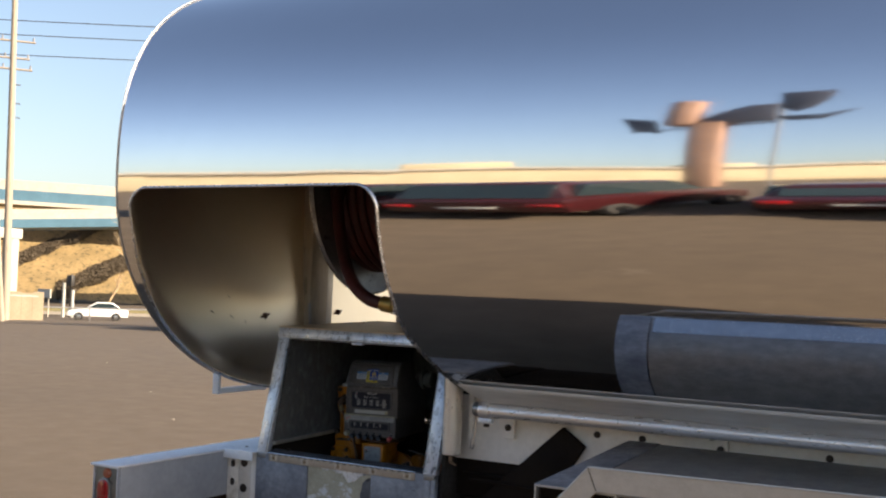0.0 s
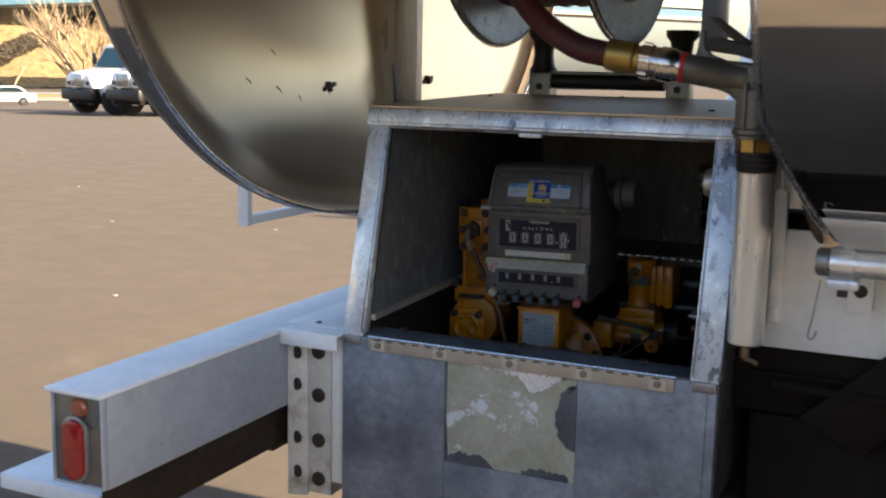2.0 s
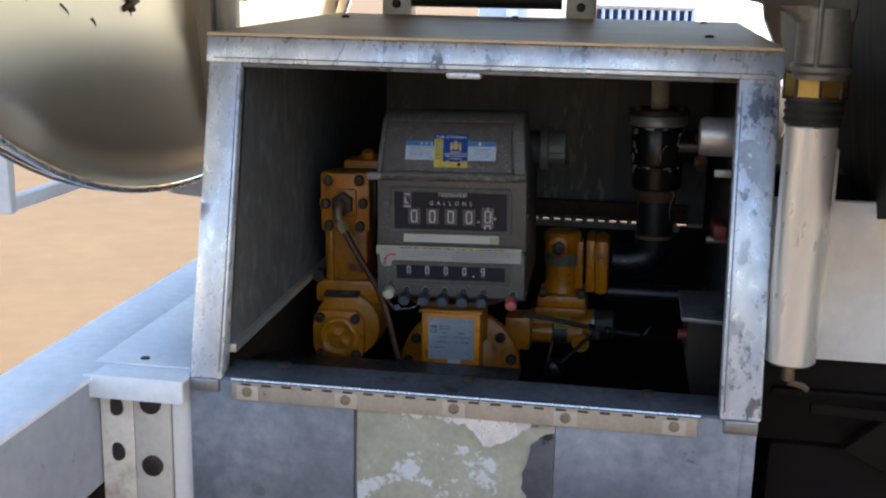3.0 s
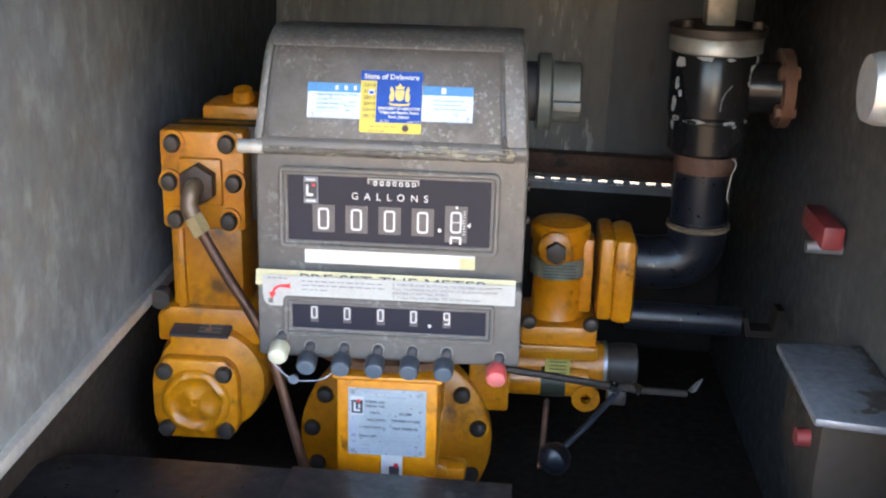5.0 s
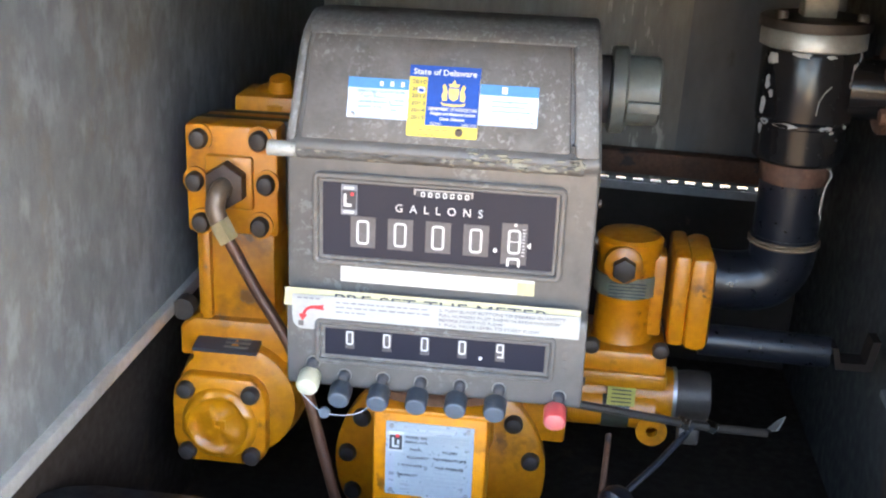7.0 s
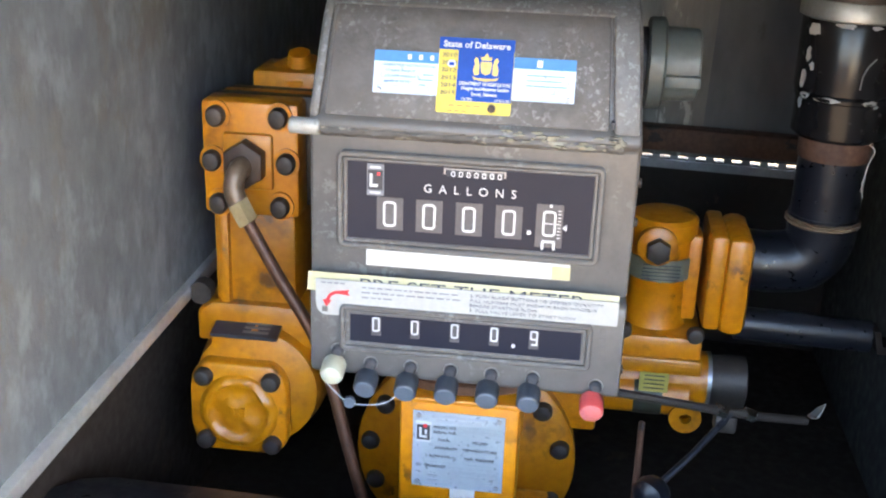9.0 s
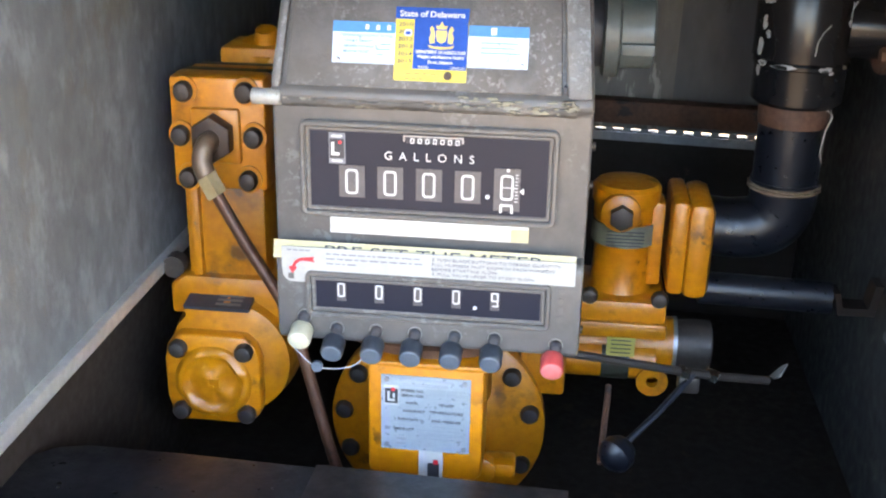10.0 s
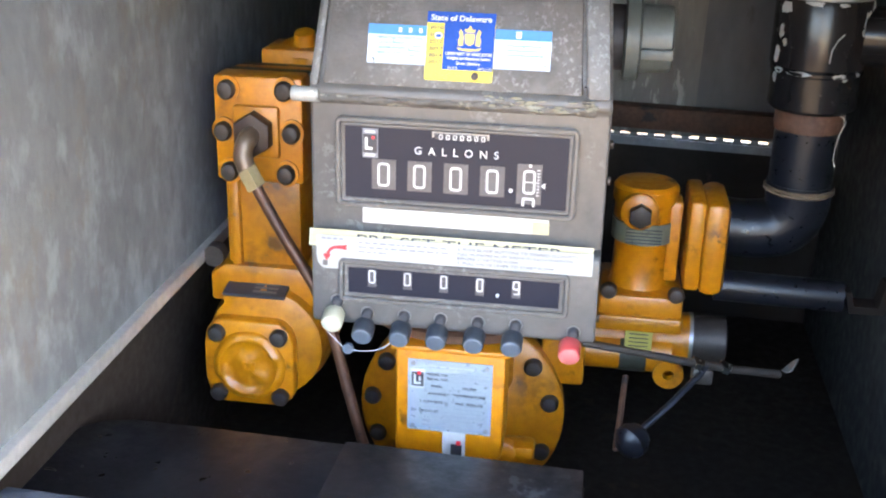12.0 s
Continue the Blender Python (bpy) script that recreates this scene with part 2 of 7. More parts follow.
window_grey = surf("numeral_wheel", (0.0756, 0.072, 0.0742), (0.0518, 0.049, 0.0533), 60.0, (0.35, 0.5))
label_white = surf("white_label", (0.432, 0.432, 0.41), (0.4, 0.394, 0.367), 25.0, (0.4, 0.6), 0.0, 0.1, 80.0, (0.297, 0.281, 0.227), 50.0, 0.70)
label_cream = surf("yellowed_tape", (0.389, 0.356, 0.227), (0.335, 0.292, 0.151), 40.0, (0.35, 0.55), 0.0, 0.1, 80.0)
strip_cream = surf("cream_tape", (0.389, 0.354, 0.218), (0.354, 0.313, 0.166), 30.0, (0.4, 0.6), 0.0, 0.1, 80.0, (0.266, 0.212, 0.0943), 40.0, 0.66)
label_print = surf("printed_label", (0.316, 0.316, 0.306), (0.277, 0.275, 0.261), 25.0, (0.4, 0.6), 0.0, 0.1, 80.0, (0.284, 0.272, 0.229), 50.0, 0.68)
label_faint = surf("faint_print", (0.108, 0.115, 0.137), (0.166, 0.173, 0.187), 90.0, (0.5, 0.6))
label_foil = surf("silver_foil_label", (0.356, 0.389, 0.421), (0.313, 0.346, 0.378), 20.0, (0.25, 0.4), 0.35, 0.1, 80.0, (0.227, 0.238, 0.248), 60.0, 0.68)
label_blue = surf("blue_ink", (0.0144, 0.144, 0.346), (0.0144, 0.122, 0.302), 30.0, (0.35, 0.5))
print_blue = surf("faded_blue_print", (0.0936, 0.166, 0.238), (0.072, 0.137, 0.209), 40.0, (0.4, 0.55))
sticker_blue = surf("royal_blue_sticker", (0.00288, 0.0475, 0.266), (0.00288, 0.0403, 0.23), 30.0, (0.4, 0.55), spec=0.2)
sticker_yellow = surf("yellow_sticker", (0.459, 0.367, 0.0162), (0.432, 0.335, 0.0162), 30.0, (0.35, 0.5))
gold_print = surf("gold_print", (0.518, 0.396, 0.115), (0.396, 0.288, 0.072), 300.0, (0.4, 0.5))
ink = surf("black_ink", (0.02, 0.02, 0.025), (0.03, 0.03, 0.035), 40.0, (0.5, 0.6))
grey_print = surf("faded_print", (0.22, 0.24, 0.27), (0.30, 0.32, 0.35), 40.0, (0.5, 0.6))
tag_grey = surf("worn_tag_print", (0.13, 0.12, 0.105), (0.10, 0.09, 0.08), 60.0, (0.5, 0.6))
red_print = surf("red_print", (0.62, 0.02, 0.03), (0.5, 0.02, 0.03), 40.0, (0.4, 0.5))
bolt_dark = surf("dark_oxide_bolt", (0.055, 0.042, 0.034), (0.035, 0.028, 0.024), 50.0, (0.4, 0.6), 0.4, 0.3, 160.0)
bolt_brown = surf("browned_iron", (0.0578, 0.034, 0.0231), (0.034, 0.0218, 0.0163), 40.0, (0.4, 0.6), 0.4, 0.4, 120.0)
rust = surf("rusty_iron", (0.128, 0.0562, 0.03), (0.075, 0.0375, 0.024), 20.0, (0.6, 0.85), 0.2, 0.6, 90.0, (0.0375, 0.0263, 0.0225), 30.0, 0.6)
rag_tan = surf("frayed_tan_tape", (0.204, 0.136, 0.0748), (0.109, 0.068, 0.0374), 60.0, (0.7, 0.9), 0.0, 0.6, 150.0)
copper = surf("oxidised_copper_tube", (0.118, 0.051, 0.0265), (0.0762, 0.0332, 0.0194), 14.0, (0.35, 0.55), 0.35, 0.2, 90.0, (0.0408, 0.023, 0.0163), 30.0, 0.60)
fitting_tan = surf("tarnished_tan_fitting", (0.20, 0.135, 0.085), (0.13, 0.085, 0.055), 40.0, (0.35, 0.5), 0.4, 0.2, 120.0)
nut_pale = surf("pale_brass_nut", (0.36, 0.27, 0.14), (0.27, 0.20, 0.10), 30.0, (0.35, 0.5), 0.4, 0.2, 120.0)
brass = surf("brass", (0.50, 0.33, 0.10), (0.38, 0.25, 0.075), 20.0, (0.34, 0.48), 0.85)
chrome = surf("bright_metal", (0.72, 0.73, 0.74), (0.6, 0.61, 0.62), 20.0, (0.15, 0.3), 1.0)
steel_dull = surf("dull_steel", (0.36, 0.36, 0.36), (0.26, 0.26, 0.265), 20.0, (0.35, 0.5), 0.8, 0.2, 90.0)
nozzle_grey = surf("cast_grey_metal", (0.20, 0.19, 0.165), (0.145, 0.138, 0.122), 18.0, (0.35, 0.55), 0.5, 0.2, 90.0)
knob_black = surf("blue_black_rubber", (0.019, 0.0245, 0.034), (0.0272, 0.0326, 0.0422), 40.0, (0.4, 0.6))
# three lighter face colours imitate skylight on the button fronts
face_grey = surf("lit_rubber_face", (0.0748, 0.0918, 0.116), (0.0578, 0.0714, 0.0918), 60.0, (0.45, 0.6))
face_red = surf("lit_red_face", (0.475, 0.14, 0.13), (0.432, 0.0972, 0.0922), 60.0, (0.4, 0.55))
face_cream = surf("lit_cream_face", (0.464, 0.454, 0.346), (0.421, 0.405, 0.297), 60.0, (0.4, 0.55))
knob_red = surf("faded_red_plastic", (0.443, 0.0648, 0.0594), (0.41, 0.0486, 0.0486), 40.0, (0.25, 0.4))
knob_cream = surf("cream_plastic", (0.389, 0.367, 0.27), (0.335, 0.313, 0.227), 40.0, (0.3, 0.45))
pipe_black = surf("black_painted_pipe", (0.00544, 0.00612, 0.00884), (0.00816, 0.00884, 0.0129), 16.0, (0.25, 0.45), 0.0, 0.35, 60.0, (0.0476, 0.0306, 0.0238), 20.0, 0.68, spec=0.4)
black_gloss = surf("gloss_black_enamel", (0.007, 0.007, 0.008), (0.012, 0.011, 0.011), 10.0, (0.18, 0.28), 0.0, 0.08, 60.0, spec=0.30)
chip_white = surf("bare_white_primer", (0.36, 0.36, 0.353), (0.288, 0.288, 0.281), 60.0, (0.55, 0.75), 0.0, 0.3, 120.0)
cap_alloy = surf("dull_bright_cap", (0.354, 0.347, 0.32), (0.272, 0.265, 0.245), 25.0, (0.35, 0.5), 0.6, 0.1, 90.0)
knob_grey = surf("grey_painted_knob", (0.102, 0.115, 0.107), (0.0816, 0.0918, 0.087), 20.0, (0.35, 0.55), 0.0, 0.2, 90.0)
plate_green = surf("grey_green_nameplate", (0.184, 0.184, 0.129), (0.143, 0.143, 0.102), 60.0, (0.4, 0.6), 0.3, smudge=((0.068, 0.0578, 0.034), 60.0, 0.56, 0.12))
band_dark = surf("dark_green_nameplate", (0.051, 0.051, 0.034), (0.034, 0.034, 0.0238), 60.0, (0.4, 0.6), 0.3)
tag_yellow = surf("yellow_paper_tag", (0.422, 0.354, 0.0816), (0.354, 0.286, 0.0612), 60.0, (0.5, 0.6))
reel_steel = surf("scratched_pale_steel", (0.50, 0.50, 0.49), (0.36, 0.36, 0.36), 9.0, (0.35, 0.55), 0.6, 0.2, 90.0, (0.16, 0.15, 0.14), 26.0, 0.60, smudge=((0.20, 0.19, 0.18), 6.0, 0.55, 0.2))
flange_dark = surf("dark_painted_flange", (0.075, 0.072, 0.066), (0.045, 0.043, 0.040), 8.0, (0.4, 0.6), 0.3, 0.2, 80.0, (0.16, 0.15, 0.135), 24.0, 0.64)
hose_red = surf("dark_red_rubber_hose", (0.082, 0.0115, 0.0105), (0.045, 0.0085, 0.0085), 10.0, (0.5, 0.65), 0.0, 0.2, 90.0)
black_iron = surf("black_iron", (0.022, 0.021, 0.021), (0.035, 0.032, 0.03), 12.0, (0.4, 0.65), 0.2, 0.3, 70.0)
# black steel with the deep shade under the vehicles put into its colour
shadow_black = surf("shaded_black_steel", (0.011, 0.008, 0.007), (0.017, 0.012, 0.009), 8.0, (0.6, 0.8), 0.0, 0.3, 50.0, spec=0.1)
lens_red = surf("red_lamp_lens", (0.30, 0.008, 0.011), (0.22, 0.007, 0.009), 40.0, (0.12, 0.2), 0.0, coat=0.6)
lens_amber = surf("faded_amber_lens", (0.30, 0.085, 0.04), (0.24, 0.07, 0.04), 40.0, (0.2, 0.35), 0.0, coat=0.3)
asphalt = surf("sunbleached_asphalt", (0.090, 0.066, 0.043), (0.076, 0.056, 0.0365), 0.35, (0.75, 0.95), 0.0, 0.6, 60.0, (0.094, 0.072, 0.051), 1.2, 0.62, fine=(0.050, 0.039, 0.028))
dry_grass = surf("dry_grass", (0.285, 0.195, 0.0863), (0.188, 0.131, 0.0562), 0.25, (0.85, 1.0), 0.0, 1.0, 6.0, (0.09, 0.0713, 0.0338), 1.6, 0.55, fine=(0.128, 0.0938, 0.0413))
green_grass = surf("sparse_winter_grass", (0.15, 0.143, 0.045), (0.225, 0.173, 0.0675), 0.4, (0.85, 1.0), 0.0, 0.8, 8.0)
road_mat = surf("pale_road", (0.315, 0.27, 0.21), (0.27, 0.232, 0.18), 0.5, (0.8, 0.95))
concrete = surf("pale_concrete", (0.465, 0.427, 0.36), (0.39, 0.352, 0.3), 0.4, (0.7, 0.9), 0.0, 0.2, 10.0)
girder_blue = surf("blue_bridge_girder", (0.07, 0.16, 0.23), (0.055, 0.13, 0.19), 0.6, (0.4, 0.6))
bark_pale = surf("weathered_pole_wood", (0.36, 0.31, 0.25), (0.26, 0.22, 0.17), 3.0, (0.7, 0.9), 0.0, 0.4, 30.0, stretch=(4, 4, 0.4))
bark = surf("bare_twigs", (0.48, 0.36, 0.22), (0.38, 0.27, 0.16), 3.0, (0.8, 0.95))
# brown-black that paints the shadow bands across the bank
bank_shade_dark = surf("painted_bank_shade", (0.055, 0.042, 0.027), (0.075, 0.055, 0.033), 1.0, (0.8, 0.95))
hedge_dark = surf("dark_evergreen", (0.035, 0.04, 0.022), (0.05, 0.05, 0.025), 2.0, (0.7, 0.9))
car_white = surf("white_car_paint", (0.80, 0.81, 0.82), (0.77, 0.78, 0.79), 2.0, (0.15, 0.25), 0.0, coat=0.6)
car_red = surf("dark_red_car_paint", (0.036, 0.006, 0.007), (0.028, 0.005, 0.006), 2.0, (0.25, 0.35), 0.0, coat=0.2)
car_glass = surf("tinted_glass", (0.02, 0.035, 0.04), (0.02, 0.03, 0.035), 2.0, (0.05, 0.1))
cab_glass = surf("teal_windscreen", (0.03, 0.09, 0.09), (0.025, 0.075, 0.08), 2.0, (0.05, 0.1))
tyre_mat = surf("tyre_rubber", (0.018, 0.018, 0.018), (0.03, 0.028, 0.026), 8.0, (0.7, 0.9))
truck_blue = surf("blue_truck_paint", (0.02, 0.07, 0.42), (0.015, 0.06, 0.36), 2.0, (0.2, 0.3), coat=0.5)
stucco = surf("cream_stucco", (0.462, 0.396, 0.264), (0.396, 0.33, 0.217), 0.3, (0.8, 0.95))
sign_dark = surf("dark_sign_face", (0.05, 0.06, 0.09), (0.06, 0.065, 0.09), 1.0, (0.4, 0.6))
tag_ochre = surf("ochre_print", (0.259, 0.18, 0.0144), (0.216, 0.151, 0.0144), 60.0, (0.4, 0.5))
# desaturated to imitate haze in the tank's reflection of the pier
brick_orange = surf("orange_brick_pier", (0.32, 0.19, 0.13), (0.26, 0.155, 0.11), 1.0, (0.75, 0.9))
clay = surf("fence_slats_tan", (0.285, 0.232, 0.165), (0.232, 0.188, 0.131), 0.8, (0.8, 0.95))


# ---- building helpers ----
def thing(name, label, category, group="", kind=""):
    return tagged(new(name), label, category, group, kind)


def part(name, bm, material, parent=None, label="", smooth=40, mats=()):
    me = bpy.data.meshes.new(name)
    bmesh.ops.recalc_face_normals(bm, faces=bm.faces)
    bm.to_mesh(me)
    bm.free()
    for m in (material, *mats):
        me.materials.append(m)
    if smooth:
        me.shade_smooth()
        me.set_sharp_from_angle(angle=radians(smooth))
    ob = new(name, me)
    ob.parent = parent
    if label:
        ob["label"] = label
    return ob


def join(bm, other):
    me = bpy.data.meshes.new("tmp")
    other.to_mesh(me)
    other.free()
    bm.from_mesh(me)
    bpy.data.meshes.remove(me)
    return bm


def box(x0, x1, y0, y1, z0, z1, bevel=0.0, bm=None, m=None, seg=2):
    b = bmesh.new()
    bmesh.ops.create_cube(b, size=1.0)
    for v in b.verts:
        v.co = Vector(((x0 + x1) / 2 + v.co.x * (x1 - x0), (y0 + y1) / 2 + v.co.y * (y1 - y0), (z0 + z1) / 2 + v.co.z * (z1 - z0)))
    if bevel:
        bmesh.ops.bevel(b, geom=list(b.edges), offset=bevel, segments=seg, profile=0.5, affect="EDGES")
    if m is not None:
        b.transform(m)
    return join(bm, b) if bm is not None else b


def cyl(p0, p1, r, r2=None, n=24, bm=None, bevel=0.0):
    p0, p1 = Vector(p0), Vector(p1)
    d = p1 - p0
    b = bmesh.new()
    bmesh.ops.create_cone(b, cap_ends=True, segments=n, radius1=r, radius2=r if r2 is None else r2, depth=d.length)
    if bevel:
        rims = [e for e in b.edges if abs(e.verts[0].co.z - e.verts[1].co.z) < 1e-6]
        bmesh.ops.bevel(b, geom=rims, offset=bevel, segments=2, profile=0.5, affect="EDGES")
    b.transform(Matrix.Translation((p0 + p1) / 2) @ d.to_track_quat("Z", "Y").to_matrix().to_4x4())
    return join(bm, b) if bm is not None else b


def hexnut(p0, p1, r, bm=None):
    return cyl(p0, p1, r, n=6, bm=bm, bevel=r * 0.12)


def lathe(profile, origin, axis, n=32, bm=None):
    """Profile of (along, radius) turned round an axis from origin."""
    b = bmesh.new()
    rings = []
    for a, r in profile:
        rings.append([b.verts.new((max(r, 1e-5) * math.cos(2 * math.pi * k / n), max(r, 1e-5) * math.sin(2 * math.pi * k / n), a)) for k in range(n)])
    for q, w in zip(rings, rings[1:]):
        for k in range(n):
            b.faces.new((q[k], q[(k + 1) % n], w[(k + 1) % n], w[k]))
    b.faces.new(rings[0])
    b.faces.new(rings[-1])
    b.transform(Matrix.Translation(origin) @ Vector(axis).to_track_quat("Z", "Y").to_matrix().to_4x4())
    return join(bm, b) if bm is not None else b


def tube(points, r, n=10, bm=None, closed=False, taper=None):
    pts = [Vector(p) for p in points]
    b = bmesh.new()
    rings, up = [], None
    for i, p in enumerate(pts):
        a = pts[i - 1] if i or closed else p
        c = pts[(i + 1) % len(pts)] if i + 1 < len(pts) or closed else p
        d = (c - a).normalized()
        if up is None:
            up = d.orthogonal().normalized()
        up = (up - d * up.dot(d)).normalized()
        side = d.cross(up)
        rr = r if taper is None else r + (taper - r) * i / (len(pts) - 1)
        rings.append([b.verts.new(p + rr * (up * math.cos(2 * math.pi * k / n) + side * math.sin(2 * math.pi * k / n))) for k in range(n)])
    pairs = list(zip(rings, rings[1:])) + ([(rings[-1], rings[0])] if closed else [])
    for q, w in pairs:
        for k in range(n):
            b.faces.new((q[k], q[(k + 1) % n], w[(k + 1) % n], w[k]))
    if not closed:
        b.faces.new(rings[0])
        b.faces.new(rings[-1])
    return join(bm, b) if bm is not None else b


def spline(ctrl, steps=10):
    """A smooth line through the given points."""
    p = [Vector(c) for c in ctrl]
    p = [2 * p[0] - p[1], *p, 2 * p[-1] - p[-2]]
    out = []
    for i in range(1, len(p) - 2):
        for k in range(steps):
            t = k / steps
            out.append(0.5 * ((2 * p[i]) + (p[i + 1] - p[i - 1]) * t + (2 * p[i - 1] - 5 * p[i] + 4 * p[i + 1] - p[i + 2]) * t * t
                              + (3 * p[i] - p[i - 1] - 3 * p[i + 1] + p[i + 2]) * t ** 3))
    out.append(p[-2])
    return out


def prism(outline, x0, x1, bevel=0.0, axis="x", bm=None, taper=None):
    """A closed outline in the two other axes, drawn out along one; taper: width factor at each outline point, about the middle."""
    b = bmesh.new()
    mid = (x0 + x1) / 2
    sides = []
    for x in (x0, x1):
        ring = []
        for i, (p, q) in enumerate(outline):
            xx = mid + (x - mid) * (taper[i] if taper else 1)
            ring.append(b.verts.new({"x": (xx, p, q), "y": (p, xx, q), "z": (p, q, xx)}[axis]))
        sides.append(ring)
    n = len(outline)
    for k in range(n):
        b.faces.new((sides[0][k], sides[0][(k + 1) % n], sides[1][(k + 1) % n], sides[1][k]))
    b.faces.new(sides[0])
    b.faces.new(sides[1])
    if bevel:
        bmesh.ops.recalc_face_normals(b, faces=b.faces)
        sharp = [e for e in b.edges if len(e.link_faces) == 2 and e.calc_face_angle() > 0.5]
        bmesh.ops.bevel(b, geom=sharp, offset=bevel, segments=2, profile=0.5, affect="EDGES")
    return join(bm, b) if bm is not None else b


def framed(x0, x1, z0, z1, wall, y0, y1, bevel=0.0, bm=None, m=None):
    """A rectangular frame round an opening, in the x-z plane."""
    b = bmesh.new()
    box(x0, x0 + wall, y0, y1, z0, z1, bevel, b)
    box(x1 - wall, x1, y0, y1, z0, z1, bevel, b)
    box(x0 + wall * 0.9, x1 - wall * 0.9, y0 + 0.0004, y1, z0, z0 + wall, bevel, b)
    box(x0 + wall * 0.9, x1 - wall * 0.9, y0 + 0.0004, y1, z1 - wall, z1, bevel, b)
    if m is not None:
        b.transform(m)
    return join(bm, b) if bm is not None else b


def rounded_frame(x0, x1, z0, z1, wall, r, y0, y1, bm=None):
    """A raised frame with rounded corners round an opening, in the x-z plane; its front edges are eased."""
    b = bmesh.new()

    def loop(grow, yy):
        rr = max(r + grow, 0.0008)
        pts = []
        for cx, cz, a0 in ((x1 + grow - rr, z1 + grow - rr, 0), (x0 - grow + rr, z1 + grow - rr, 90), (x0 - grow + rr, z0 - grow + rr, 180), (x1 + grow - rr, z0 - grow + rr, 270)):
            pts += [b.verts.new((cx + rr * math.cos(radians(a0 + 22.5 * k)), yy, cz + rr * math.sin(radians(a0 + 22.5 * k)))) for k in range(5)]
        return pts

    e = min(0.0015, wall * 0.3)
    loops = [loop(0, y1), loop(0, y0 + e), loop(-e, y0), loop(-wall + e, y0), loop(-wall, y0 + e), loop(-wall, y1)]
    for p, q in zip(loops, loops[1:]):
        for k in range(20):
            b.faces.new((p[k], p[(k + 1) % 20], q[(k + 1) % 20], q[k]))
    return join(bm, b) if bm is not None else b


def text(name, body, size, m, material, parent, width=None, bold=0.0, depth=0.0003):
    """Lettering as a mesh, upright in the local x-y plane of m and centred there."""
    cu = bpy.data.curves.new("txt", "FONT")
    cu.body, cu.size, cu.align_x, cu.align_y, cu.extrude, cu.offset = body, size, "CENTER", "CENTER", depth, bold
    cu.resolution_u = 3
    tmp = new("txt", cu)
    bpy.context.view_layer.update()
    me = bpy.data.meshes.new_from_object(tmp.evaluated_get(bpy.context.evaluated_depsgraph_get()))
    bpy.data.objects.remove(tmp)
    bpy.data.curves.remove(cu)
    xs = [v.co.x for v in me.vertices]
    ys = [v.co.y for v in me.vertices]
    cx, cy, w = (min(xs) + max(xs)) / 2, (min(ys) + max(ys)) / 2, max(xs) - min(xs)
    k = width / w if width else 1.0
    for v in me.vertices:
        v.co = m @ Vector(((v.co.x - cx) * k, v.co.y - cy, v.co.z + depth))
    me.materials.clear()
    me.materials.append(material)
    me.name = name
    ob = new(name, me)
    ob.parent = parent
    return ob


def zero(name, x, y, z, w, h, t, material, parent, tail=False):
    """A numeral wheel's tall rounded nought in the plane y; with a tail it reads nine."""
    b = bmesh.new()

    def loop(hw, hh, r, yy):
        pts = []
        for cx, cz, a0 in ((hw - r, hh - r, 0), (r - hw, hh - r, 90), (r - hw, r - hh, 180), (hw - r, r - hh, 270)):
            pts += [b.verts.new((x + cx + r * math.cos(radians(a0 + 22.5 * k)), yy, z + cz + r * math.sin(radians(a0 + 22.5 * k)))) for k in range(5)]
        return pts

    if tail:
        z, full, h = z + h * 0.175, h, h * 0.65
    o, i = loop(w / 2, h / 2, w * 0.3, y), loop(w / 2 - t, h / 2 - t, w * 0.14, y)
    o2, i2 = loop(w / 2, h / 2, w * 0.3, y + 0.0006), loop(w / 2 - t, h / 2 - t, w * 0.14, y + 0.0006)
    for p, q in ((o, i), (i, i2), (o2, o)):
        for k in range(20):
            b.faces.new((p[k], p[(k + 1) % 20], q[(k + 1) % 20], q[k]))
    if tail:
        low = z + h / 2 - full
        box(x + w / 2 - t, x + w / 2, y - 0.0003, y + 0.0004, low, z, 0, b)
        box(x - w / 2 + t * 0.9, x + w / 2 - t, y - 0.0003, y + 0.0004, low, low + t * 0.8, 0, b)
    return part(name, b, material, parent, smooth=0)


def flat(x, y, z, rx=90):
    """A plane that faces the near side of the truck; a smaller rx leans it back."""
    return pose(x, y, z, rx, 0, 0)


def decal(name, w, h, m, material, parent, label="", lift=0.0, thick=0.0006, corner=0.0):
    b = box(-w / 2, w / 2, -h / 2, h / 2, lift, lift + thick)
    if corner:
        up = [e for e in b.edges if abs(e.verts[0].co.z - e.verts[1].co.z) > thick / 2]
        bmesh.ops.bevel(b, geom=up, offset=corner, segments=4, profile=0.5, affect="EDGES")
    b.transform(m)
    return part(name, b, material, parent, label, smooth=0)


def bars(name, rows, m, material, parent, lift=0.0006):
    """Lines of writing too small to read: rows of (x, y, width, height)."""
    b = bmesh.new()
    for x, y, w, h in rows:
        box(x - w / 2, x + w / 2, y - h / 2, y + h / 2, lift, lift + 0.0003, 0, b)
    b.transform(m)
    return part(name, b, material, parent, smooth=0)


def bolt_head(p, r, h=0.008, direction=(0, -1, 0), round_head=True, bm=None):
    d = Vector(direction)
    p = Vector(p)
    return lathe([(0, r), (h * 0.6, r), (h * 0.9, r * 0.8), (h, r * 0.45)], p, d, 14, bm) if round_head else hexnut(p, p + d * h, r, bm)


# ---- ground ----
def ground_z(x, y):
    d = (x + 2.9) * -0.72 + (y - 3.9) * 0.69
    return -0.026 * min(max(0.0, d - 16.0), 72.0)


